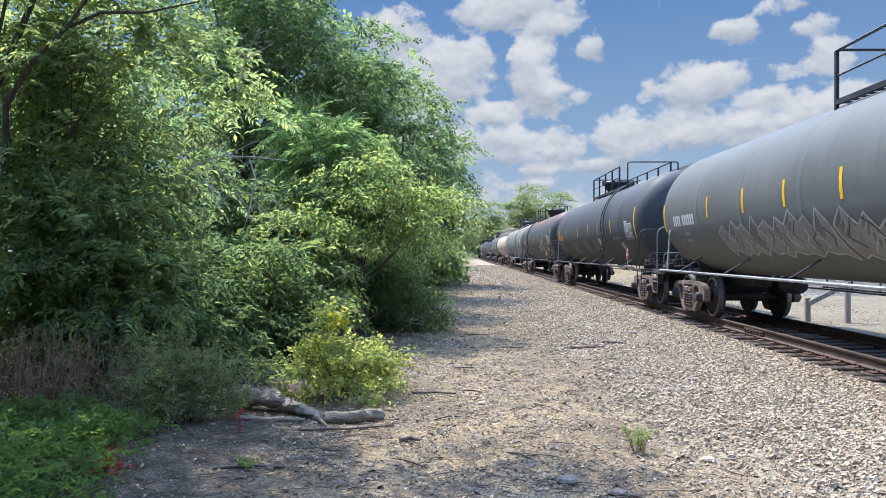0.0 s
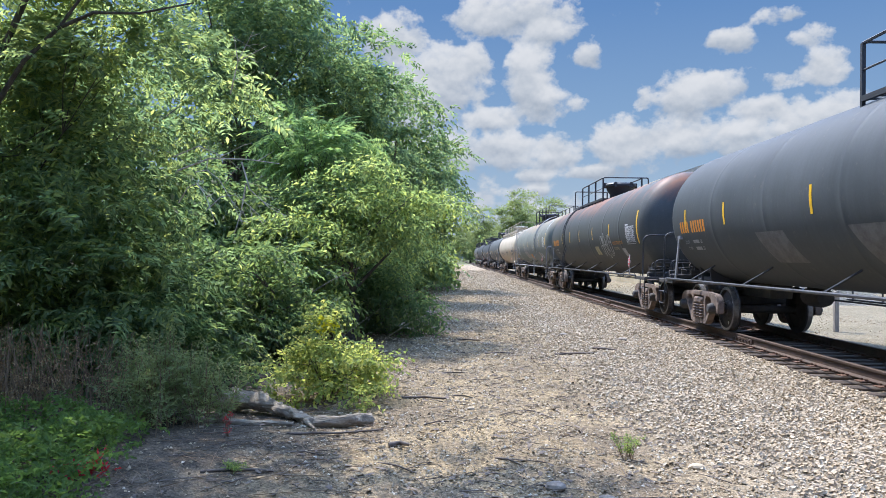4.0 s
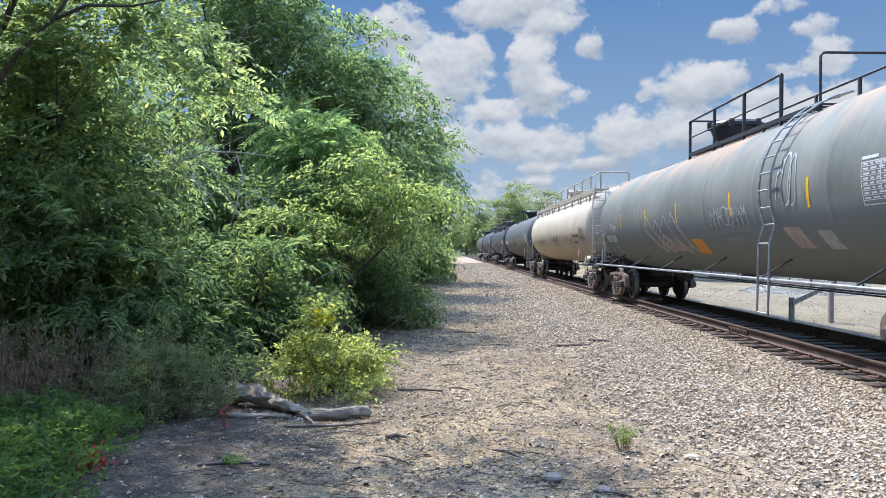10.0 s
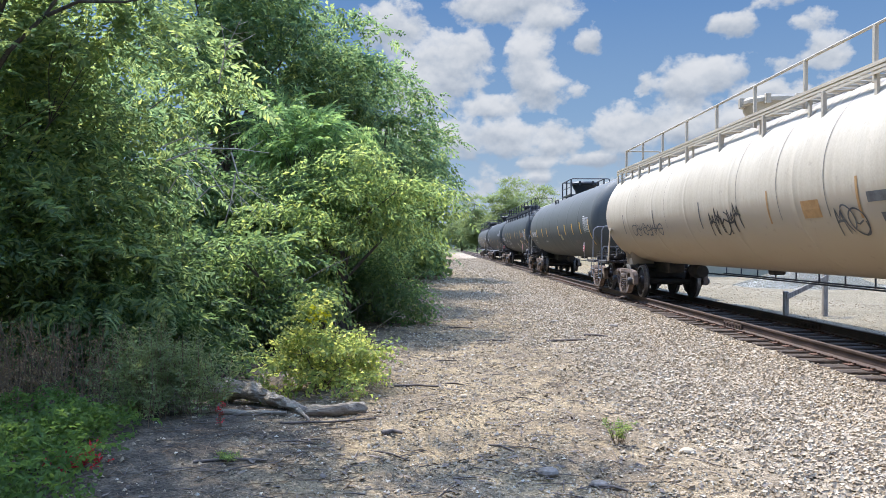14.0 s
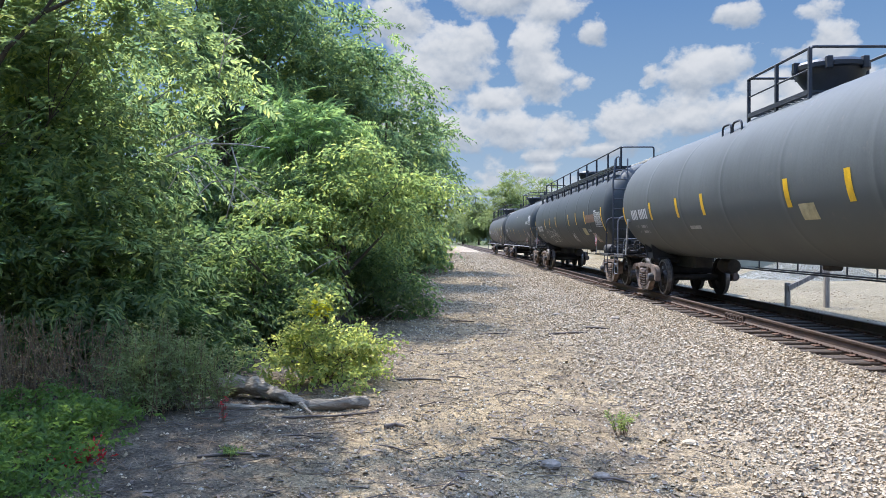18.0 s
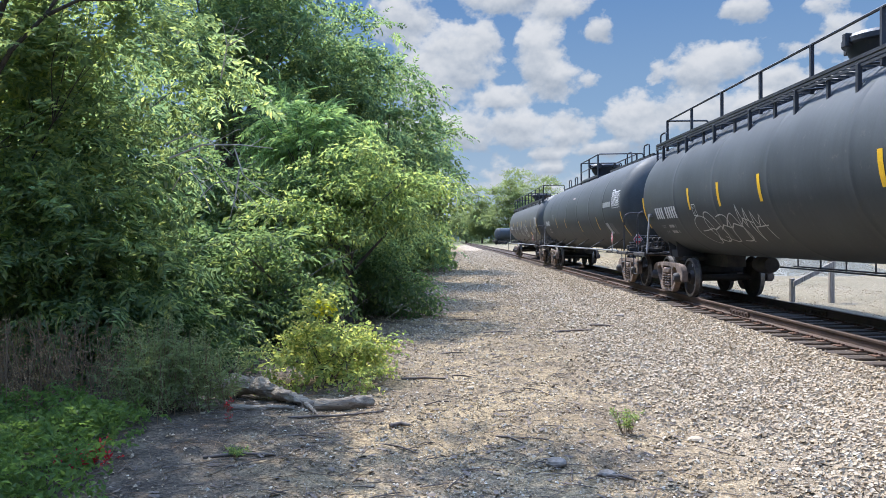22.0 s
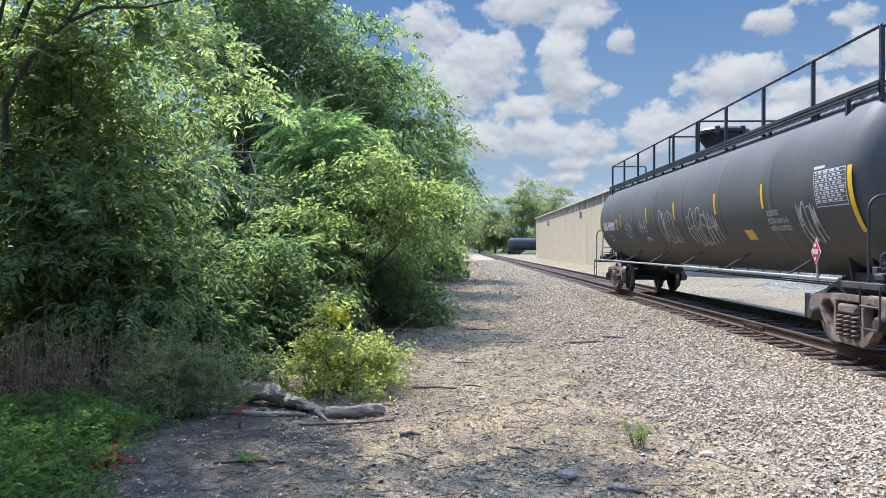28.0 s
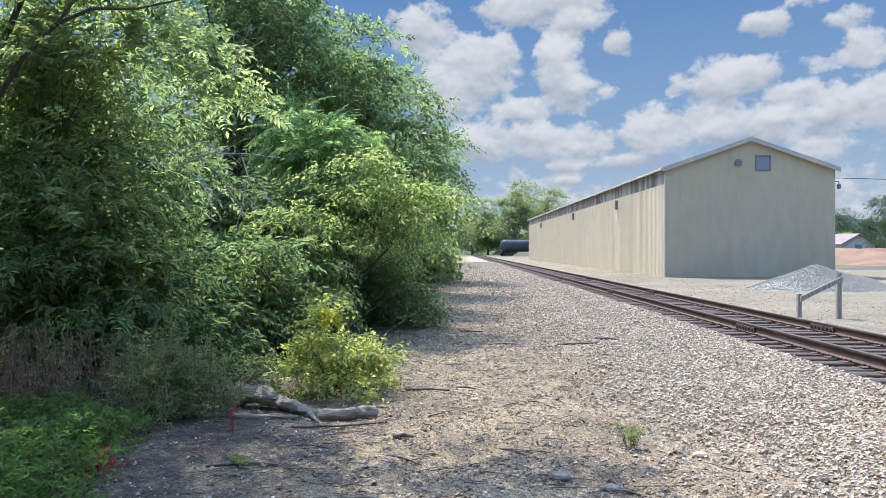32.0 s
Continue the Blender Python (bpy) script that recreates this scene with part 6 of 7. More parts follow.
def woods():
    tree("tall locust with fine drooping leaflets leaning over the path edge", (-6.6, 10.4),
         lobes_in((-6.4, -3.85), (8.0, 9.2), (0.9, 3.8), 18, (0.5, 0.8), 1) + lobes_in((-6.0, -3.3), (8.4, 9.4), (3.6, 4.7), 8, (0.5, 0.75), 2)
         + [(-3.6, 8.6, 1.2, 0.5, 0.6, 0.6), (-2.9, 9.2, 3.6, 0.55, 0.6, 0.5)],
         4200, FROND, "locust", 0.04, 0.1, reach=4)
    # unseen crown above the view, placed for the shade it casts below
    tree("locust with a high crown that shades the path", (-6.9, 8.6),
         lobes_in((-4.6, -0.9), (7.0, 9.2), (5.7, 7.4), 10, (0.45, 0.7), 22) + [(-3.6, 9.1, 6.4, 0.7, 0.7, 0.4), (-3.0, 8.6, 6.6, 0.6, 0.6, 0.4), (-4.0, 9.4, 6.3, 0.7, 0.7, 0.4)] + lobes_in((-6.9, -4.3), (6.8, 8.5), (5.8, 7.2), 7, (0.6, 0.8), 23), 2500, FROND, "locust", 0.06, 0.3, reach=2)
    # added behind the locust to keep sun off its lower leaves
    tree("dense young ash standing behind the locust", (-6.0, 11.4),
         lobes_in((-6.9, -4.0), (9.6, 10.8), (2.4, 3.9), 13, (0.6, 0.85), 24), 800, ASH, "ash", 0.07, 0.2, reach=3)
    b = thing("branch", "dark bare limb leaning out of the locust's crown", "branch", (-5.2, 8.0, 3.0))
    for pts, r in (([(0, 0.3, -0.6), (0.2, 0, 0.3), (0.55, -0.1, 0.75), (0.95, -0.15, 1.1), (1.35, -0.2, 1.6)], 0.038), ([(0.95, -0.15, 1.1), (1.4, -0.3, 1.22), (1.9, -0.35, 1.20), (2.5, -0.4, 1.30)], 0.022)):
        bm = bmesh.new()
        tube(bm, pts, r, 8, r * 0.35)
        part("limb", bm, M["bark"], b)
    tree("tall leafy ash at the edge of the wood", (-6.2, 20.5),
         lobes_in((-7.6, -4.5), (18.5, 22), (3.0, 8.5), 11, (1.1, 1.6), 3) + lobes_in((-7.2, -4.9), (19, 22), (8.5, 11), 4, (1.0, 1.4), 33), 4400, ASH, "ash", 0.18, 0.15)
    tree("tall dark ash with a rounded crown", (-3.6, 23),
         lobes_in((-4.9, -2.4), (21.5, 24.5), (3.5, 6.8), 8, (0.9, 1.4), 4) + [(-2.9, 22.5, 7.6, 1.2, 1.3, 1.0)], 3300, ASH, "ash", 0.16, 0.15, (0.8, 1.3))
    tree("dark ash with drooping leaf sprays", (-2.9, 29),
         lobes_in((-4.6, -1.7), (27, 31), (3.5, 7.2), 8, (1.0, 1.6), 5) + [(-2.0, 29, 7.6, 1.3, 1.4, 1.1)], 3300, ASH, "ash", 0.17, 0.15, (0.9, 1.4))
    tree("spreading ash reaching over the gravel", (-2.2, 38),
         lobes_in((-3.6, -0.7), (36, 41), (3.5, 7.0), 8, (1.1, 1.6), 6) + [(-0.6, 38, 6.4, 1.0, 1.3, 1.0), (-0.4, 39, 4.6, 0.9, 1.2, 0.8)], 3000, ASH, "ash", 0.18, 0.15, (1.1, 1.6))
    tree("sumac with long feathery fronds", (-3.4, 15.8),
         lobes_in((-4.2, -2.4), (15.2, 16.4), (3.3, 4.4), 7, (0.5, 0.8), 7), 380, BROAD, "sumac", 0.05, 0.15, name="sumac")
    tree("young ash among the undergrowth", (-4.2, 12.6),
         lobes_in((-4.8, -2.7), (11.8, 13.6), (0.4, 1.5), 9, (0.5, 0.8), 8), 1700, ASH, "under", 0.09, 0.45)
    tree("bright boxelder thicket overhanging the path", (-2.0, 14.6),
         lobes_in((-2.9, -0.9), (13.2, 15.8), (1.5, 2.75), 13, (0.5, 0.8), 9) + [(-2.7, 12.7, 1.0, 0.5, 0.5, 0.4), (-2.2, 12.5, 0.8, 0.4, 0.4, 0.3)] + [(-0.5, 15.0, 2.6, 0.7, 0.8, 0.6), (-0.15, 15.4, 2.35, 0.5, 0.6, 0.45), (-1.9, 14.2, 3.1, 0.7, 0.7, 0.5)],
         3900, SIMPLE, "elder", 0.09, 0.4, name="boxelder", category="shrub")
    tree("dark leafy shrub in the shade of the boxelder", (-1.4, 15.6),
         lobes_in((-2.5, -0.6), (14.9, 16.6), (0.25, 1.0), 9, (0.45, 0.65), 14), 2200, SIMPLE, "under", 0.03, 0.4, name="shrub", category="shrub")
    tree("boxelder shrub with pale sunlit leaves", (-2.3, 19.5),
         lobes_in((-3.4, -1.8), (17.5, 22), (0.6, 2.6), 10, (0.7, 1.0), 10), 3600, SIMPLE, "elder", 0.08, 0.4, (0.9, 1.4), name="boxelder", category="shrub")
    tree("young ash in deep shade behind dead branches", (-5.2, 14.2),
         lobes_in((-5.6, -3.2), (13.6, 15.0), (1.4, 3.0), 9, (0.6, 0.9), 81), 2400, ASH, "under", 0.09, 0.3)
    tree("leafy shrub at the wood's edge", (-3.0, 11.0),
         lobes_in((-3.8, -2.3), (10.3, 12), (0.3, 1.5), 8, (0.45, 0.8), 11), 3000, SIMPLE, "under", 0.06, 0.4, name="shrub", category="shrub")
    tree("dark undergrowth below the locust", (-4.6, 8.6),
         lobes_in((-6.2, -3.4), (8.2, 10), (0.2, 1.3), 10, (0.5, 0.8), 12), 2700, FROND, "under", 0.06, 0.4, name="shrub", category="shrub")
    tree("yellow-green shrub bushing out over the path", (-1.5, 8.5),
         lobes_in((-2.1, -1.0), (8.0, 9.2), (0.08, 0.52), 16, (0.12, 0.26), 13) + [(-1.45, 8.3, 0.76, 0.15, 0.15, 0.18), (-1.7, 8.5, 0.70, 0.17, 0.17, 0.18), (-1.25, 8.3, 0.58, 0.14, 0.14, 0.16), (-0.90, 8.1, 0.12, 0.18, 0.2, 0.1)],
         1200, ("simple", 0.24, 8, 0.056, 0.038), "lime", 0.02, 0.05, (0.6, 1.3), name="shrub", category="shrub")
    # the hedge that runs on down the line
    for k, (y, x0, top, n) in enumerate(((24.5, -2.6, 2.6, 2600), (31, -2.5, 3.0, 2400), (39, -2.4, 3.4, 2200), (49, -3.3, 4.5, 2000), (61, -4.0, 5.5, 1800), (76, -4.9, 6.5, 1700), (95, -6.0, 7.0, 1600))):
        s = 1 + k * 0.25
        tree("leafy thicket along the wood's edge down the line", (x0 - 0.4, y), lobes_in((x0 - 1.0, x0 + 1.1), (y - 3.2 * s, y + 3.2 * s), (1.1, top), 12, (0.8, 1.1 + 0.15 * k), 60 + k),
             n, SIMPLE if k < 2 else COARSE, "elder" if k % 2 == 0 else "ash", 0.10, 0.4, (1.2, 1.7) if k < 2 else (0.6 + 0.1 * k, 1.0 + 0.12 * k), name="thicket", category="shrub")
    # the wood behind, which closes the view between the front trees
    for k, (x, y, h) in enumerate(((-9.5, 12, 6), (-11, 18, 8), (-9, 26, 10), (-7, 33, 10), (-7, 45, 11), (-8, 60, 12), (-10, 6, 9), (-9, 1, 9))):
        tree("tall tree standing back in the wood", (x, y), lobes_in((x - 2.5, x + 2.5), (y - 3, y + 3), (2.0, h - 1.5), 12, (1.4, 2.1), 90 + k),
             1500, COARSE, "ash", 0.22, 0.4, (0.55, 0.9))
    # woods and trees at the far end of the line
    far = ((11, 222, 18, 5), (18, 214, 22, 6), (26, 228, 20, 6), (34, 236, 16, 7), (7, 250, 14, 5), (42, 240, 14, 7))
    for k, (x, y, h, r) in enumerate(far):
        tree("broad-leaved tree at the far end of the line", (x, y), lobes_in((x - r * 0.7, x + r * 0.7), (y - 4, y + 4), (1.2, h - 2.5), 18, (2.0, 3.2), 130 + k),
             3400, COARSE, "far", 0.35, 0.3, (1.0, 1.7))
    for k, (x, y, h, r) in enumerate(((51.6, 86, 9.3, 2.3), (57, 90, 9.6, 3.0), (68.8, 130, 8.9, 2.2), (74, 131, 8.0, 2.5))):
        tree("broad-leaved tree beyond the yard", (x, y), lobes_in((x - r * 0.7, x + r * 0.7), (y - 2, y + 2), (1.2, h - 1.5), 12, (1.1, 1.8), 150 + k),
             3400, SIMPLE, "yard", 0.2, 0.3, (1.2, 1.9))
    tree("lime-green bush behind the white house", (55.4, 105), lobes_in((54.2, 57.0), (104, 106), (1.0, 3.9), 9, (0.7, 0.9), 170), 1500, SIMPLE, "lime", 0.08, 0.3, (1.0, 1.5), name="bush", category="shrub")


def low_plants():
    def patch(name, label, pts, dirs, kind, mat, seed, droop, size, category="plant"):
        return tagged(new(name, foliage(pts, dirs, kind, L[mat], seed, droop, size)), label, category, kind="stuff")

    n = 2600
    x, y = RNG.uniform(-4.2, -2.05, n), RNG.uniform(3.6, 6.6, n)
    keep = x + 0.16 * (y - 4.2) < -2.38 + RNG.normal(0, 0.14, n)
    x, y = x[keep], y[keep]
    h = RNG.uniform(0.02, 0.22, len(x)) * (1 + 0.4 * np.sin(x * 5) * np.sin(y * 4))
    d = RNG.normal(0, 1, (len(x), 3)) * (1, 1, 0.2) + (0, 0, 0.5)
    patch("ground_cover", "bright green leafy ground cover at the edge of the path", np.stack([x, y, ground_z(x, y) + h], -1), d, ("simple", 0.12, 7, 0.044, 0.030), "cover", 5, 0.1, (0.8, 1.4))
    # grey-green weeds on upright stalks
    w = thing("weed_clump", "grey-green weeds on thin upright stalks", "weeds", (-2.72, 7.1, 0.03))
    bm = bmesh.new()
    pts, dirs = [], []
    for _ in range(130):
        a, b = RNG.normal(0, 0.24, 2)
        h = RNG.uniform(0.5, 0.95) * (1 - 0.5 * math.hypot(a, b))
        lean = RNG.normal(0, 0.12, 2)
        tube(bm, [(a, b, -0.05), (a + lean[0] * 0.4, b + lean[1] * 0.4, h * 0.5), (a + lean[0], b + lean[1], h)], 0.004, 4, 0.002)
        for k in range(13):
            s = RNG.uniform(0.15, 1)
            pts.append((a + lean[0] * s, b + lean[1] * s, h * s))
            dirs.append((*RNG.normal(0, 1, 2), 0.6))
    part("stalk", bm, M["dry"], w)
    part("leaf_mass", foliage(np.array(pts), np.array(dirs), ("simple", 0.15, 8, 0.042, 0.013), L["weed"], 6, -0.1, (0.7, 1.3)), None, w)
    # dry brown stalks
    for cx, cy, n, hh in ((-3.75, 7.0, 130, 0.95), (-4.35, 6.9, 110, 0.9), (-3.35, 7.6, 60, 0.8)):
        w = thing("dry_weeds", "dead brown weed stalks standing in shade", "weeds", (cx, cy, 0.08))
        bm = bmesh.new()
        pts, dirs = [], []
        for _ in range(n):
            a, b = RNG.normal(0, 0.27, 2)
            h = RNG.uniform(0.4, 1.0) * hh
            lean = RNG.normal(0, 0.16, 2)
            tube(bm, [(a, b, -0.05), (a + lean[0] * 0.4, b + lean[1] * 0.4, h * 0.5), (a + lean[0], b + lean[1], h)], 0.005, 4, 0.002)
            for k in range(3):
                s = RNG.uniform(0.4, 1)
                pts.append((a + lean[0] * s, b + lean[1] * s, h * s))
                dirs.append((*RNG.normal(0, 1, 2), 0.2))
        part("stalk", bm, M["dry"], w)
        part("dead_leaf", foliage(np.array(pts), np.array(dirs), ("simple", 0.10, 5, 0.03, 0.012), L["dry"], 7, 0.4, (0.7, 1.3)), None, w)

    def tuft(name, label, at, n, r, h, kind, mat, seed):
        t = thing(name, label, "plant", at)
        pts, dirs = [], []
        for _ in range(n):
            a, b = RNG.normal(0, r, 2)
            k = RNG.uniform(0.5, 1) * h
            bm = bmesh.new()
            tube(bm, [(a * 0.3, b * 0.3, -0.03), (a * 0.7, b * 0.7, k * 0.6), (a, b, k)], 0.003, 4, 0.0015)
            part("stalk", bm, M["dry"], t)
            for s in (0.35, 0.6, 0.85, 1.0):
                pts.append((a * s, b * s, k * s))
                dirs.append((a * 4 + RNG.normal(0, 0.5), b * 4 + RNG.normal(0, 0.5), 0.7))
        tagged(part("leaf_mass", foliage(np.array(pts), np.array(dirs), kind, L[mat], seed, -0.1, (0.8, 1.2), 3), None, t), kind="stuff")

    tuft("weed", "small green weed growing alone in the gravel", (1.52, 6.25, 0.0), 16, 0.05, 0.20, ("simple", 0.05, 6, 0.028, 0.012), "elder", 3)
    tuft("seedling", "red-leaved seedling at the path edge", (-2.60, 5.25, 0.03), 15, 0.08, 0.16, ("simple", 0.06, 5, 0.04, 0.022), "red", 4)
    tuft("seedling", "thin red stalk with small leaves in leaf litter", (-1.98, 6.6, 0.02), 5, 0.02, 0.30, ("simple", 0.04, 4, 0.022, 0.010), "red", 8)
    tuft("weed", "tiny green weed in leaf litter", (-1.62, 5.6, 0.01), 9, 0.06, 0.07, ("simple", 0.05, 5, 0.03, 0.012), "elder", 9)
    tuft("leafy_shoot", "shoot of broad yellow leaves above the low shrub", (-1.38, 8.2, 0.76), 4, 0.05, 0.18, ("simple", 0.08, 4, 0.06, 0.048), "gold", 10)


def wood_litter():
    def bough(label, pts, r0, r1, mat="log", name="fallen_log", lumps=0.34):
        pts = [Vector(p) for p in pts]
        fine = []
        for a, b in zip(pts, pts[1:]):
            fine += [a.lerp(b, k / 9) for k in range(9)]
        fine.append(pts[-1])
        bm = bmesh.new()
        tube(bm, fine, r0, 20 if mat == "log" else 10, r1)
        for v in bm.verts:
            v.co += Vector(noise.noise_vector(v.co * 6)) * lumps * r0 + Vector(noise.noise_vector(v.co * 19)) * lumps * 0.5 * r0
            if mat == "log":
                v.co += Vector(noise.noise_vector(Vector((v.co.x * 3, v.co.y * 30, v.co.z * 30)))) * 0.30 * r0
        ob = new(name, finish(bm, M[mat], 60))
        return tagged(ob, label, "log" if name == "fallen_log" else "stick")

    bough("thick bleached log lying at the path edge, bark gone", [(-2.42, 7.85, 0.13), (-2.05, 7.75, 0.15), (-1.68, 7.5, 0.10), (-1.34, 7.28, 0.05)], 0.11, 0.035)
    bough("pale broken log end lying on gravel", [(-1.30, 7.20, 0.05), (-1.0, 7.25, 0.06), (-0.76, 7.36, 0.05)], 0.05, 0.06)
    bough("long pale branch lying under the log", [(-2.65, 7.22, 0.06), (-2.1, 7.17, 0.05), (-1.5, 7.18, 0.03)], 0.04, 0.025)
    bough("thin stick beside the log", [(-1.5, 6.85, 0.02), (-1.0, 6.92, 0.02), (-0.62, 7.06, 0.02)], 0.014, 0.008, "stick", "stick")
    bough("splintered stub of the log", [(-1.4, 7.28, 0.05), (-1.24, 6.95, 0.02)], 0.03, 0.008, "log", "stick")
    for x, y, a, l, r in ((2.36, 13.1, 14, 1.0, 0.025), (2.9, 13.6, -30, 0.5, 0.03), (-0.42, 6.45, 4, 0.18, 0.022), (-0.4, 5.85, -40, 0.42, 0.010), (-0.28, 8.6, 0, 0.52, 0.018),
                          (0.2, 8.8, -30, 0.30, 0.012), (0.5, 6.0, -45, 0.28, 0.010), (1.2, 5.05, -30, 0.35, 0.012), (0.9, 13.0, 5, 0.5, 0.016), (-1.6, 5.6, 5, 0.55, 0.014),
                          (0.05, 10.6, 20, 0.4, 0.012), (0.9, 8.1, -20, 0.3, 0.008), (3.2, 10.4, 40, 0.25, 0.01), (-0.1, 7.3, 30, 0.3, 0.008), (-1.2, 6.2, -15, 0.35, 0.008), (0.3, 15.0, 0, 0.7, 0.02)):
        d = Vector((math.cos(radians(a)), math.sin(radians(a)), 0)) * l / 2
        p = Vector((x, y, float(ground_z(x, y)) + r * 0.8))
        bough("dead dark stick lying on the gravel", [p - d, p + Vector((0, 0.03, 0.01)), p + d], r, r * 0.6, "stick", "stick", 0.25)
    # twigs and bark chips strewn over the path
    n = 1600
    x, y = strewn(n, -2.4, 3.6, 3.0, 22, 1.7)
    bm = bmesh.new()
    for a, b in zip(x, y):
        q, l, r = RNG.uniform(0, math.pi), RNG.uniform(0.03, 0.16), RNG.uniform(0.002, 0.006)
        p = Vector((a, b, float(ground_z(a, b)) + 0.010))
        d = Vector((math.cos(q), math.sin(q), RNG.normal(0, 0.05))) * l
        tube(bm, [p - d, p + Vector((0, 0, 0.004)), p + d], r, 4, r * 0.6)
    tagged(new("twigs", finish(bm, M["stick"], 0)), "dead twigs and bark chips strewn on the path", "twigs", kind="stuff")
    x, y = RNG.uniform(-2.5, -0.6, 230), RNG.uniform(3.6, 8.0, 230)
    bm = bmesh.new()
    for a, b in zip(x, y):
        q, l = RNG.uniform(0, math.pi), RNG.uniform(0.04, 0.22)
        p = Vector((a, b, float(ground_z(a, b)) + 0.012))
        d = Vector((math.cos(q), math.sin(q), RNG.normal(0, 0.08))) * l
        tube(bm, [p - d, p + Vector((0, 0, RNG.uniform(0.0, 0.02))), p + d], 0.0028, 3, 0.0015)
    tagged(new("straw", finish(bm, M["dry"], 0)), "brown dry straw strewn over leaf litter", "straw", kind="stuff")
    x, y = strewn(2600, -2.2, 2.6, 3.2, 24, 1.5)
    x += 0.5 * np.sin(y * 1.3)
    chip = np.array([(-1, -0.4, 0), (0.9, -0.5, 0.1), (1, 0.35, 0.2), (-0.8, 0.45, 0.05)]) * (0.5, 0.5, 0.2)
    size = RNG.uniform(0.02, 0.075, len(x)) * (1 + np.clip(y - 7, 0, 20) * 0.03)
    v = np.einsum("nij,kj->nki", turns(len(x), 0.22), chip) * size[:, None, None] + np.stack([x, y, ground_z(x, y) + 0.012], -1)[:, None]
    f = np.arange(4)[None] + 4 * np.arange(len(x))[:, None]
    tagged(new("bark_chips", mesh_from(v.reshape(-1, 3), f, M["stick"])), "dark bark chips and dead leaves scattered on the path", "litter", kind="stuff")
    # single stones that stand out
    for x, y, s, mat in ((2.02, 5.98, 0.10, "ballast"), (0.80, 5.38, 0.12, "rock"), (1.12, 5.15, 0.10, "rock"), (2.48, 16.0, 0.16, "rock"), (3.6, 15.3, 0.2, "rock"), (0.25, 8.0, 0.07, "ballast")):
        bm = bmesh.new()
        bmesh.ops.create_icosphere(bm, subdivisions=2, radius=s * 0.5)
        for v in bm.verts:
            v.co = Vector((v.co.x * 1.25, v.co.y, v.co.z * 0.62)) * (1 + 0.35 * noise.noise(v.co * (5 / s * 0.12) + Vector((x, y, 0))))
        ob = new("stone", finish(bm, M[mat], 20))
        ob.location = (x, y, float(ground_z(x, y)) + s * 0.16)
        tagged(ob, "single pale stone lying on the gravel" if mat == "ballast" else "single dark grey stone lying on the gravel", "stone")
    # bare dead branches in the shade of the wood
    b = thing("dead_branch", "bare bleached dead branches hanging among leaves", "branch", Matrix.Translation((-2.80, 8.1, 1.715)) @ Matrix.Scale(0.88, 4))
    rng = random.Random(4)
    for k in range(3):
        bm = bmesh.new()
        p = Vector((rng.uniform(-0.15, 0.15), rng.uniform(-0.5, 0.2), rng.uniform(0.3, 1.0)))
        d = Vector((rng.uniform(0.5, 1.3), rng.uniform(-0.6, 0.3), rng.uniform(-0.45, 0.35)))
        pts = [p + d * s + Vector((0, 0, (0.32 - 0.05 * k) * math.sin(s * 3 + k * 0.3) - 0.2 * s * s)) for s in (0, 0.25, 0.5, 0.75, 1.0)]
        tube(bm, pts, 0.008, 5, 0.003)
        for _ in range(3):
            q = pts[rng.randrange(1, 4)]
            tube(bm, [q, q + Vector((rng.uniform(0, 0.3), rng.uniform(-0.2, 0.1), rng.uniform(-0.35, 0.15)))], 0.005, 4, 0.002)
        part("branchlet", bm, M["twig"], b)
    for r, pts in ((0.014, [(-0.30, 0.1, 1.02), (0.15, 0.0, 1.17), (0.65, -0.1, 1.15), (1.05, -0.1, 1.10)]),
                   (0.010, [(0.55, 0.0, 1.12), (0.68, -0.1, 0.78), (0.95, -0.2, 0.55), (1.18, -0.2, 0.44)]),
                   (0.011, [(0.62, -0.05, 0.85), (0.58, -0.1, 0.50), (0.50, -0.1, 0.22)]),
                   (0.010, [(-0.35, 0.1, 1.20), (0.0, 0.0, 1.32), (0.30, 0.0, 1.20), (0.62, -0.1, 1.34)]),
                   (0.010, [(0.30, 0.3, 2.05), (0.42, 0.2, 2.45), (0.62, 0.2, 2.86)]),
                   (0.008, [(0.42, 0.2, 2.45), (0.36, 0.2, 2.80)]), (0.008, [(0.42, 0.2, 2.45), (0.80, 0.2, 2.66)])):
        bm = bmesh.new()
        tube(bm, pts, r, 6, r * 0.35)
        for q, p in zip(pts, pts[1:]):
            q, p = Vector(q), Vector(p)
            for _ in range(2):
                e = q.lerp(p, rng.uniform(0.3, 0.9))
                tube(bm, [e, e + Vector((rng.uniform(-0.05, 0.3), rng.uniform(-0.15, 0.1), rng.uniform(-0.18, 0.16)))], r * 0.4, 4, 0.002)
        part("branchlet", bm, M["twig"], b)


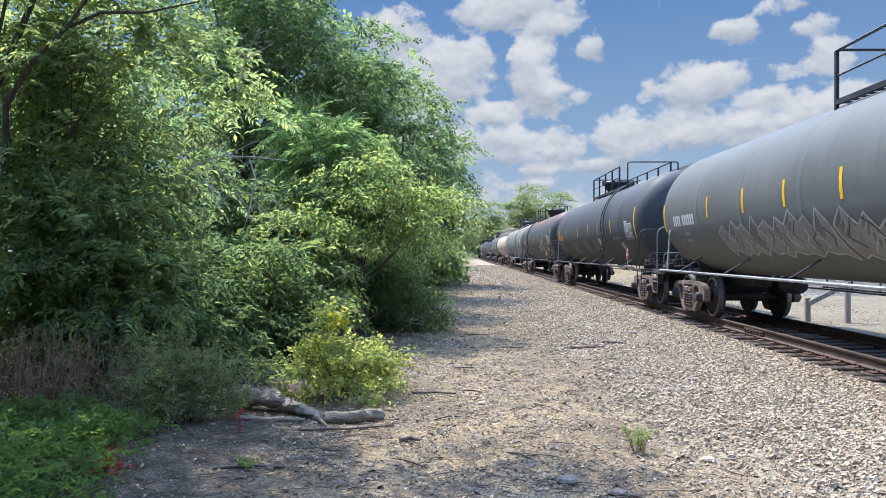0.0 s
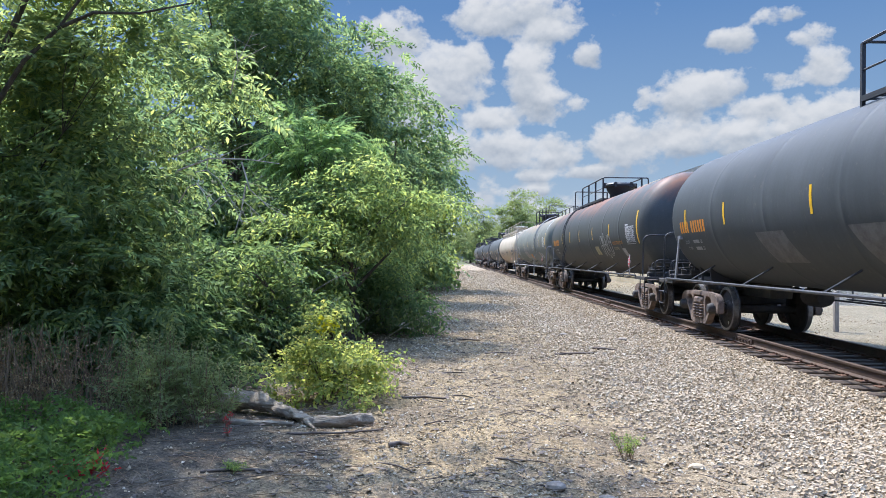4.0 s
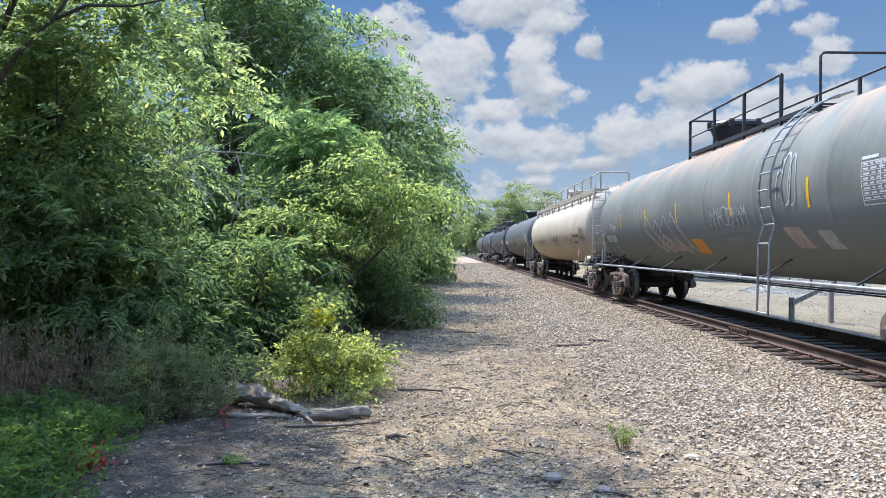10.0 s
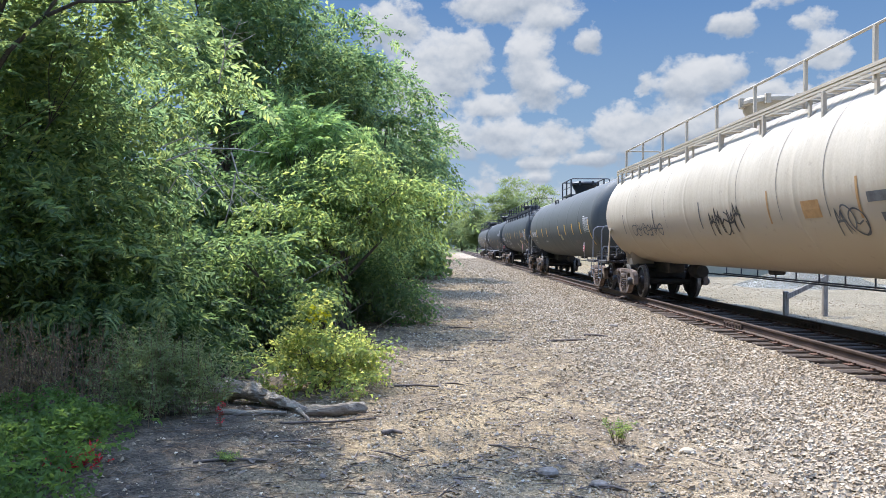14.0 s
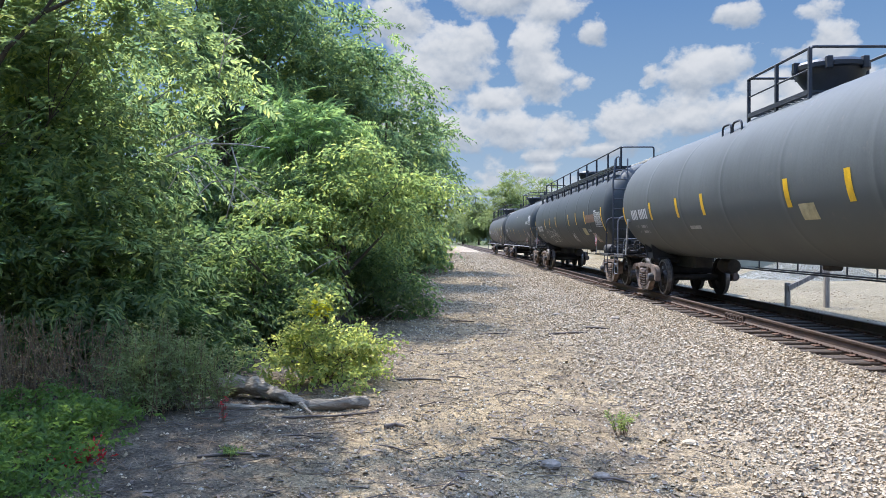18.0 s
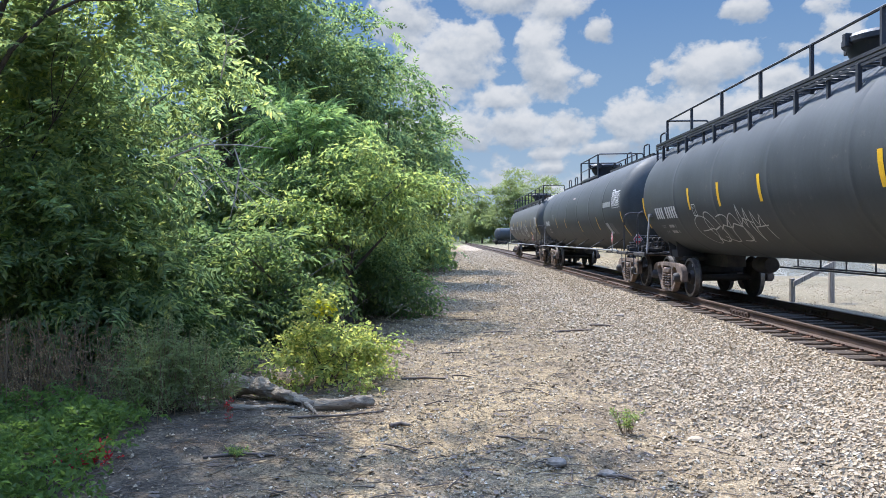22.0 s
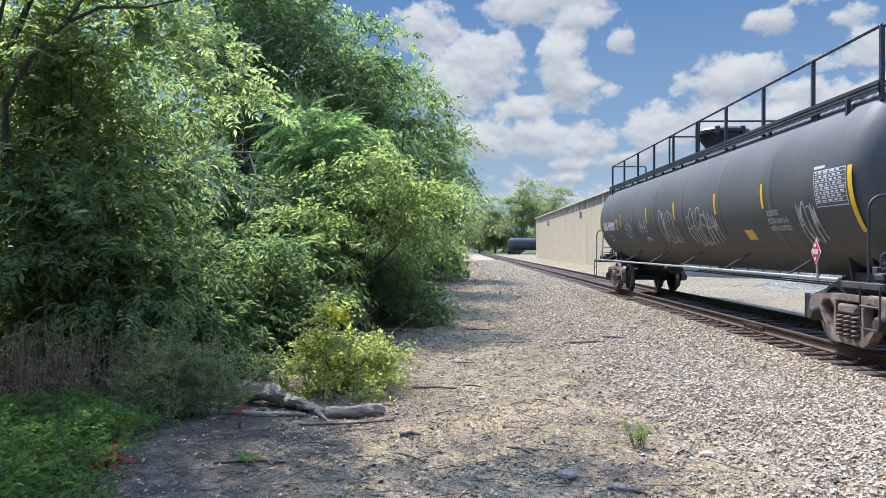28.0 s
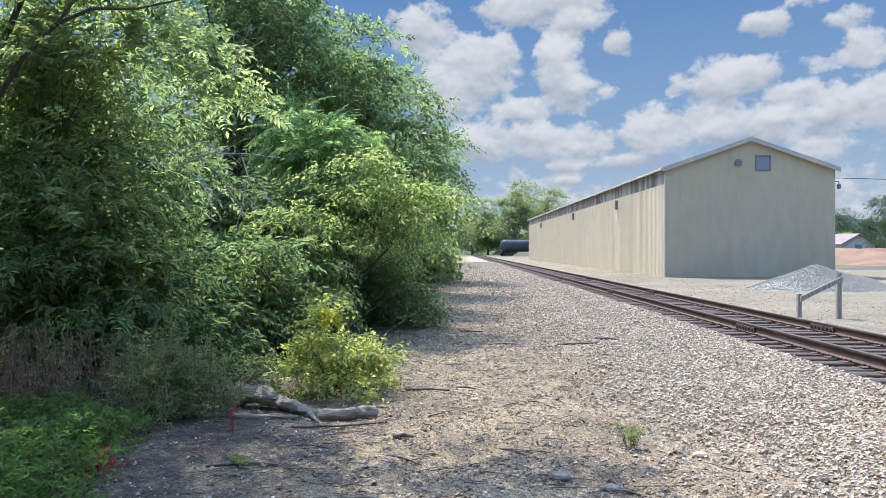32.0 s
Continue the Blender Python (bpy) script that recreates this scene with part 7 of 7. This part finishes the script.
def distance():
    # wooded hills along the horizon
    for label, x0, x1, y, h, seed in (("hazy wooded hill at the end of the valley", -260, 60, 900, 46, 1), ("dark wooded ridge beyond the yard", 250, 900, 700, 62, 2)):
        n = 90
        V, F = [], []
        for k in range(n + 1):
            s = k / n
            x = x0 + (x1 - x0) * s
            z = h * (0.45 + 0.35 * math.sin(s * 3.0 + seed) ** 2 + 0.12 * noise.noise((s * 9, seed, 0)) + 0.04 * noise.noise((s * 60, seed, 0)))
            V += [(x, y, -2), (x, y + 20, z), (x, y + 160, -2)]
            if k:
                F += [(3 * k - 3, 3 * k, 3 * k + 1, 3 * k - 2), (3 * k - 2, 3 * k + 1, 3 * k + 2, 3 * k - 1)]
        tagged(new("hill", mesh_from(V, F, M["hill"], True)), label, "hill", kind="structure")
    s = thing("house", "small white house with a low pinkish roof beyond the yard", "house", pose(52.3, 95, 0.9, 0, 0, 15))
    bm = bmesh.new()
    plate(bm, [(-2.6, -1.2), (2.6, -1.2), (2.6, 1.5), (0, 2.7), (-2.6, 1.5)], 6, "y", 0)
    part("wall", bm, M["house"], s)
    for e in (-1, 1):
        bm = bmesh.new()
        plate(bm, [(e * 2.9, 1.37), (0, 2.72), (0, 2.84), (e * 2.9, 1.49)], 6.6, "y", -0.3)
        part("roof", bm, M["house_roof"], s)
    bm = bmesh.new()
    box(bm, -0.5, 0.5, -0.05, 0.02, 0.5, 1.4)
    part("window", bm, M["glass"], s)
    # a bare earth slope that rises behind the yard, with a dark lane at its foot
    X, Y = np.meshgrid(np.linspace(41, 75, 50), np.linspace(66, 92, 30))
    Z = 0.02 + np.clip((Y - 67) / 16, 0, 1) ** 1.2 * 1.75 * np.clip((X - 41) / 5, 0, 1) + 0.10 * np.sin(X * 1.3) * np.sin(Y * 0.9) * (Y > 68)
    i = np.arange(X.size).reshape(X.shape)
    faces = np.stack([i[:-1, :-1], i[:-1, 1:], i[1:, 1:], i[1:, :-1]], -1).reshape(-1, 4)
    tagged(new("earth_bank", mesh_from(np.stack([X, Y, Z], -1).reshape(-1, 3), faces, M["dirt_bank"], True)), "low bank of orange bare earth beyond the yard", "bank", kind="structure")
    bm = bmesh.new()
    box(bm, 32, 90, 61.0, 64.5, 0.0, 0.075, 0.02)
    tagged(new("lane", finish(bm, M["lane"])), "dark asphalt lane across the far side of the yard", "road", kind="structure")
    bm = bmesh.new()
    tube(bm, [(0.0, 74, 0.10), (0.15, 92, 0.5), (0.4, 112, 0.75), (0.55, 140, 0.6)], 0.11, 8)
    tagged(new("orange_hose", finish(bm, M["pipe"])), "long faded orange pipe lying beside the path", "pipe")
    bm = bmesh.new()
    rng = random.Random(9)

    def grow(p, d, r, n):
        q = p + d
        tube(bm, [p, p.lerp(q, 0.5) + Vector((rng.uniform(-0.1, 0.1), 0, 0)), q], r, 5, r * 0.6)
        if n:
            for _ in range(3):
                grow(p.lerp(q, rng.uniform(0.6, 1)), Vector((d.x + rng.uniform(-1.2, 1.2), d.y + rng.uniform(-0.5, 0.5), abs(d.z) * rng.uniform(0.5, 0.9))) * 0.75, r * 0.55, n - 1)

    grow(Vector((0, 0, 0)), Vector((0, 0, 8.5)), 0.25, 4)
    t = thing("bare_tree", "leafless grey tree beyond the shed", "tree", (28.5, 218, 0))
    part("trunk", bm, M["bark"], t)


track()
shed()
barrier()
heap()
distance()
train()
parked_car()
woods()
low_plants()
wood_litter()
loose_stone()
motions()
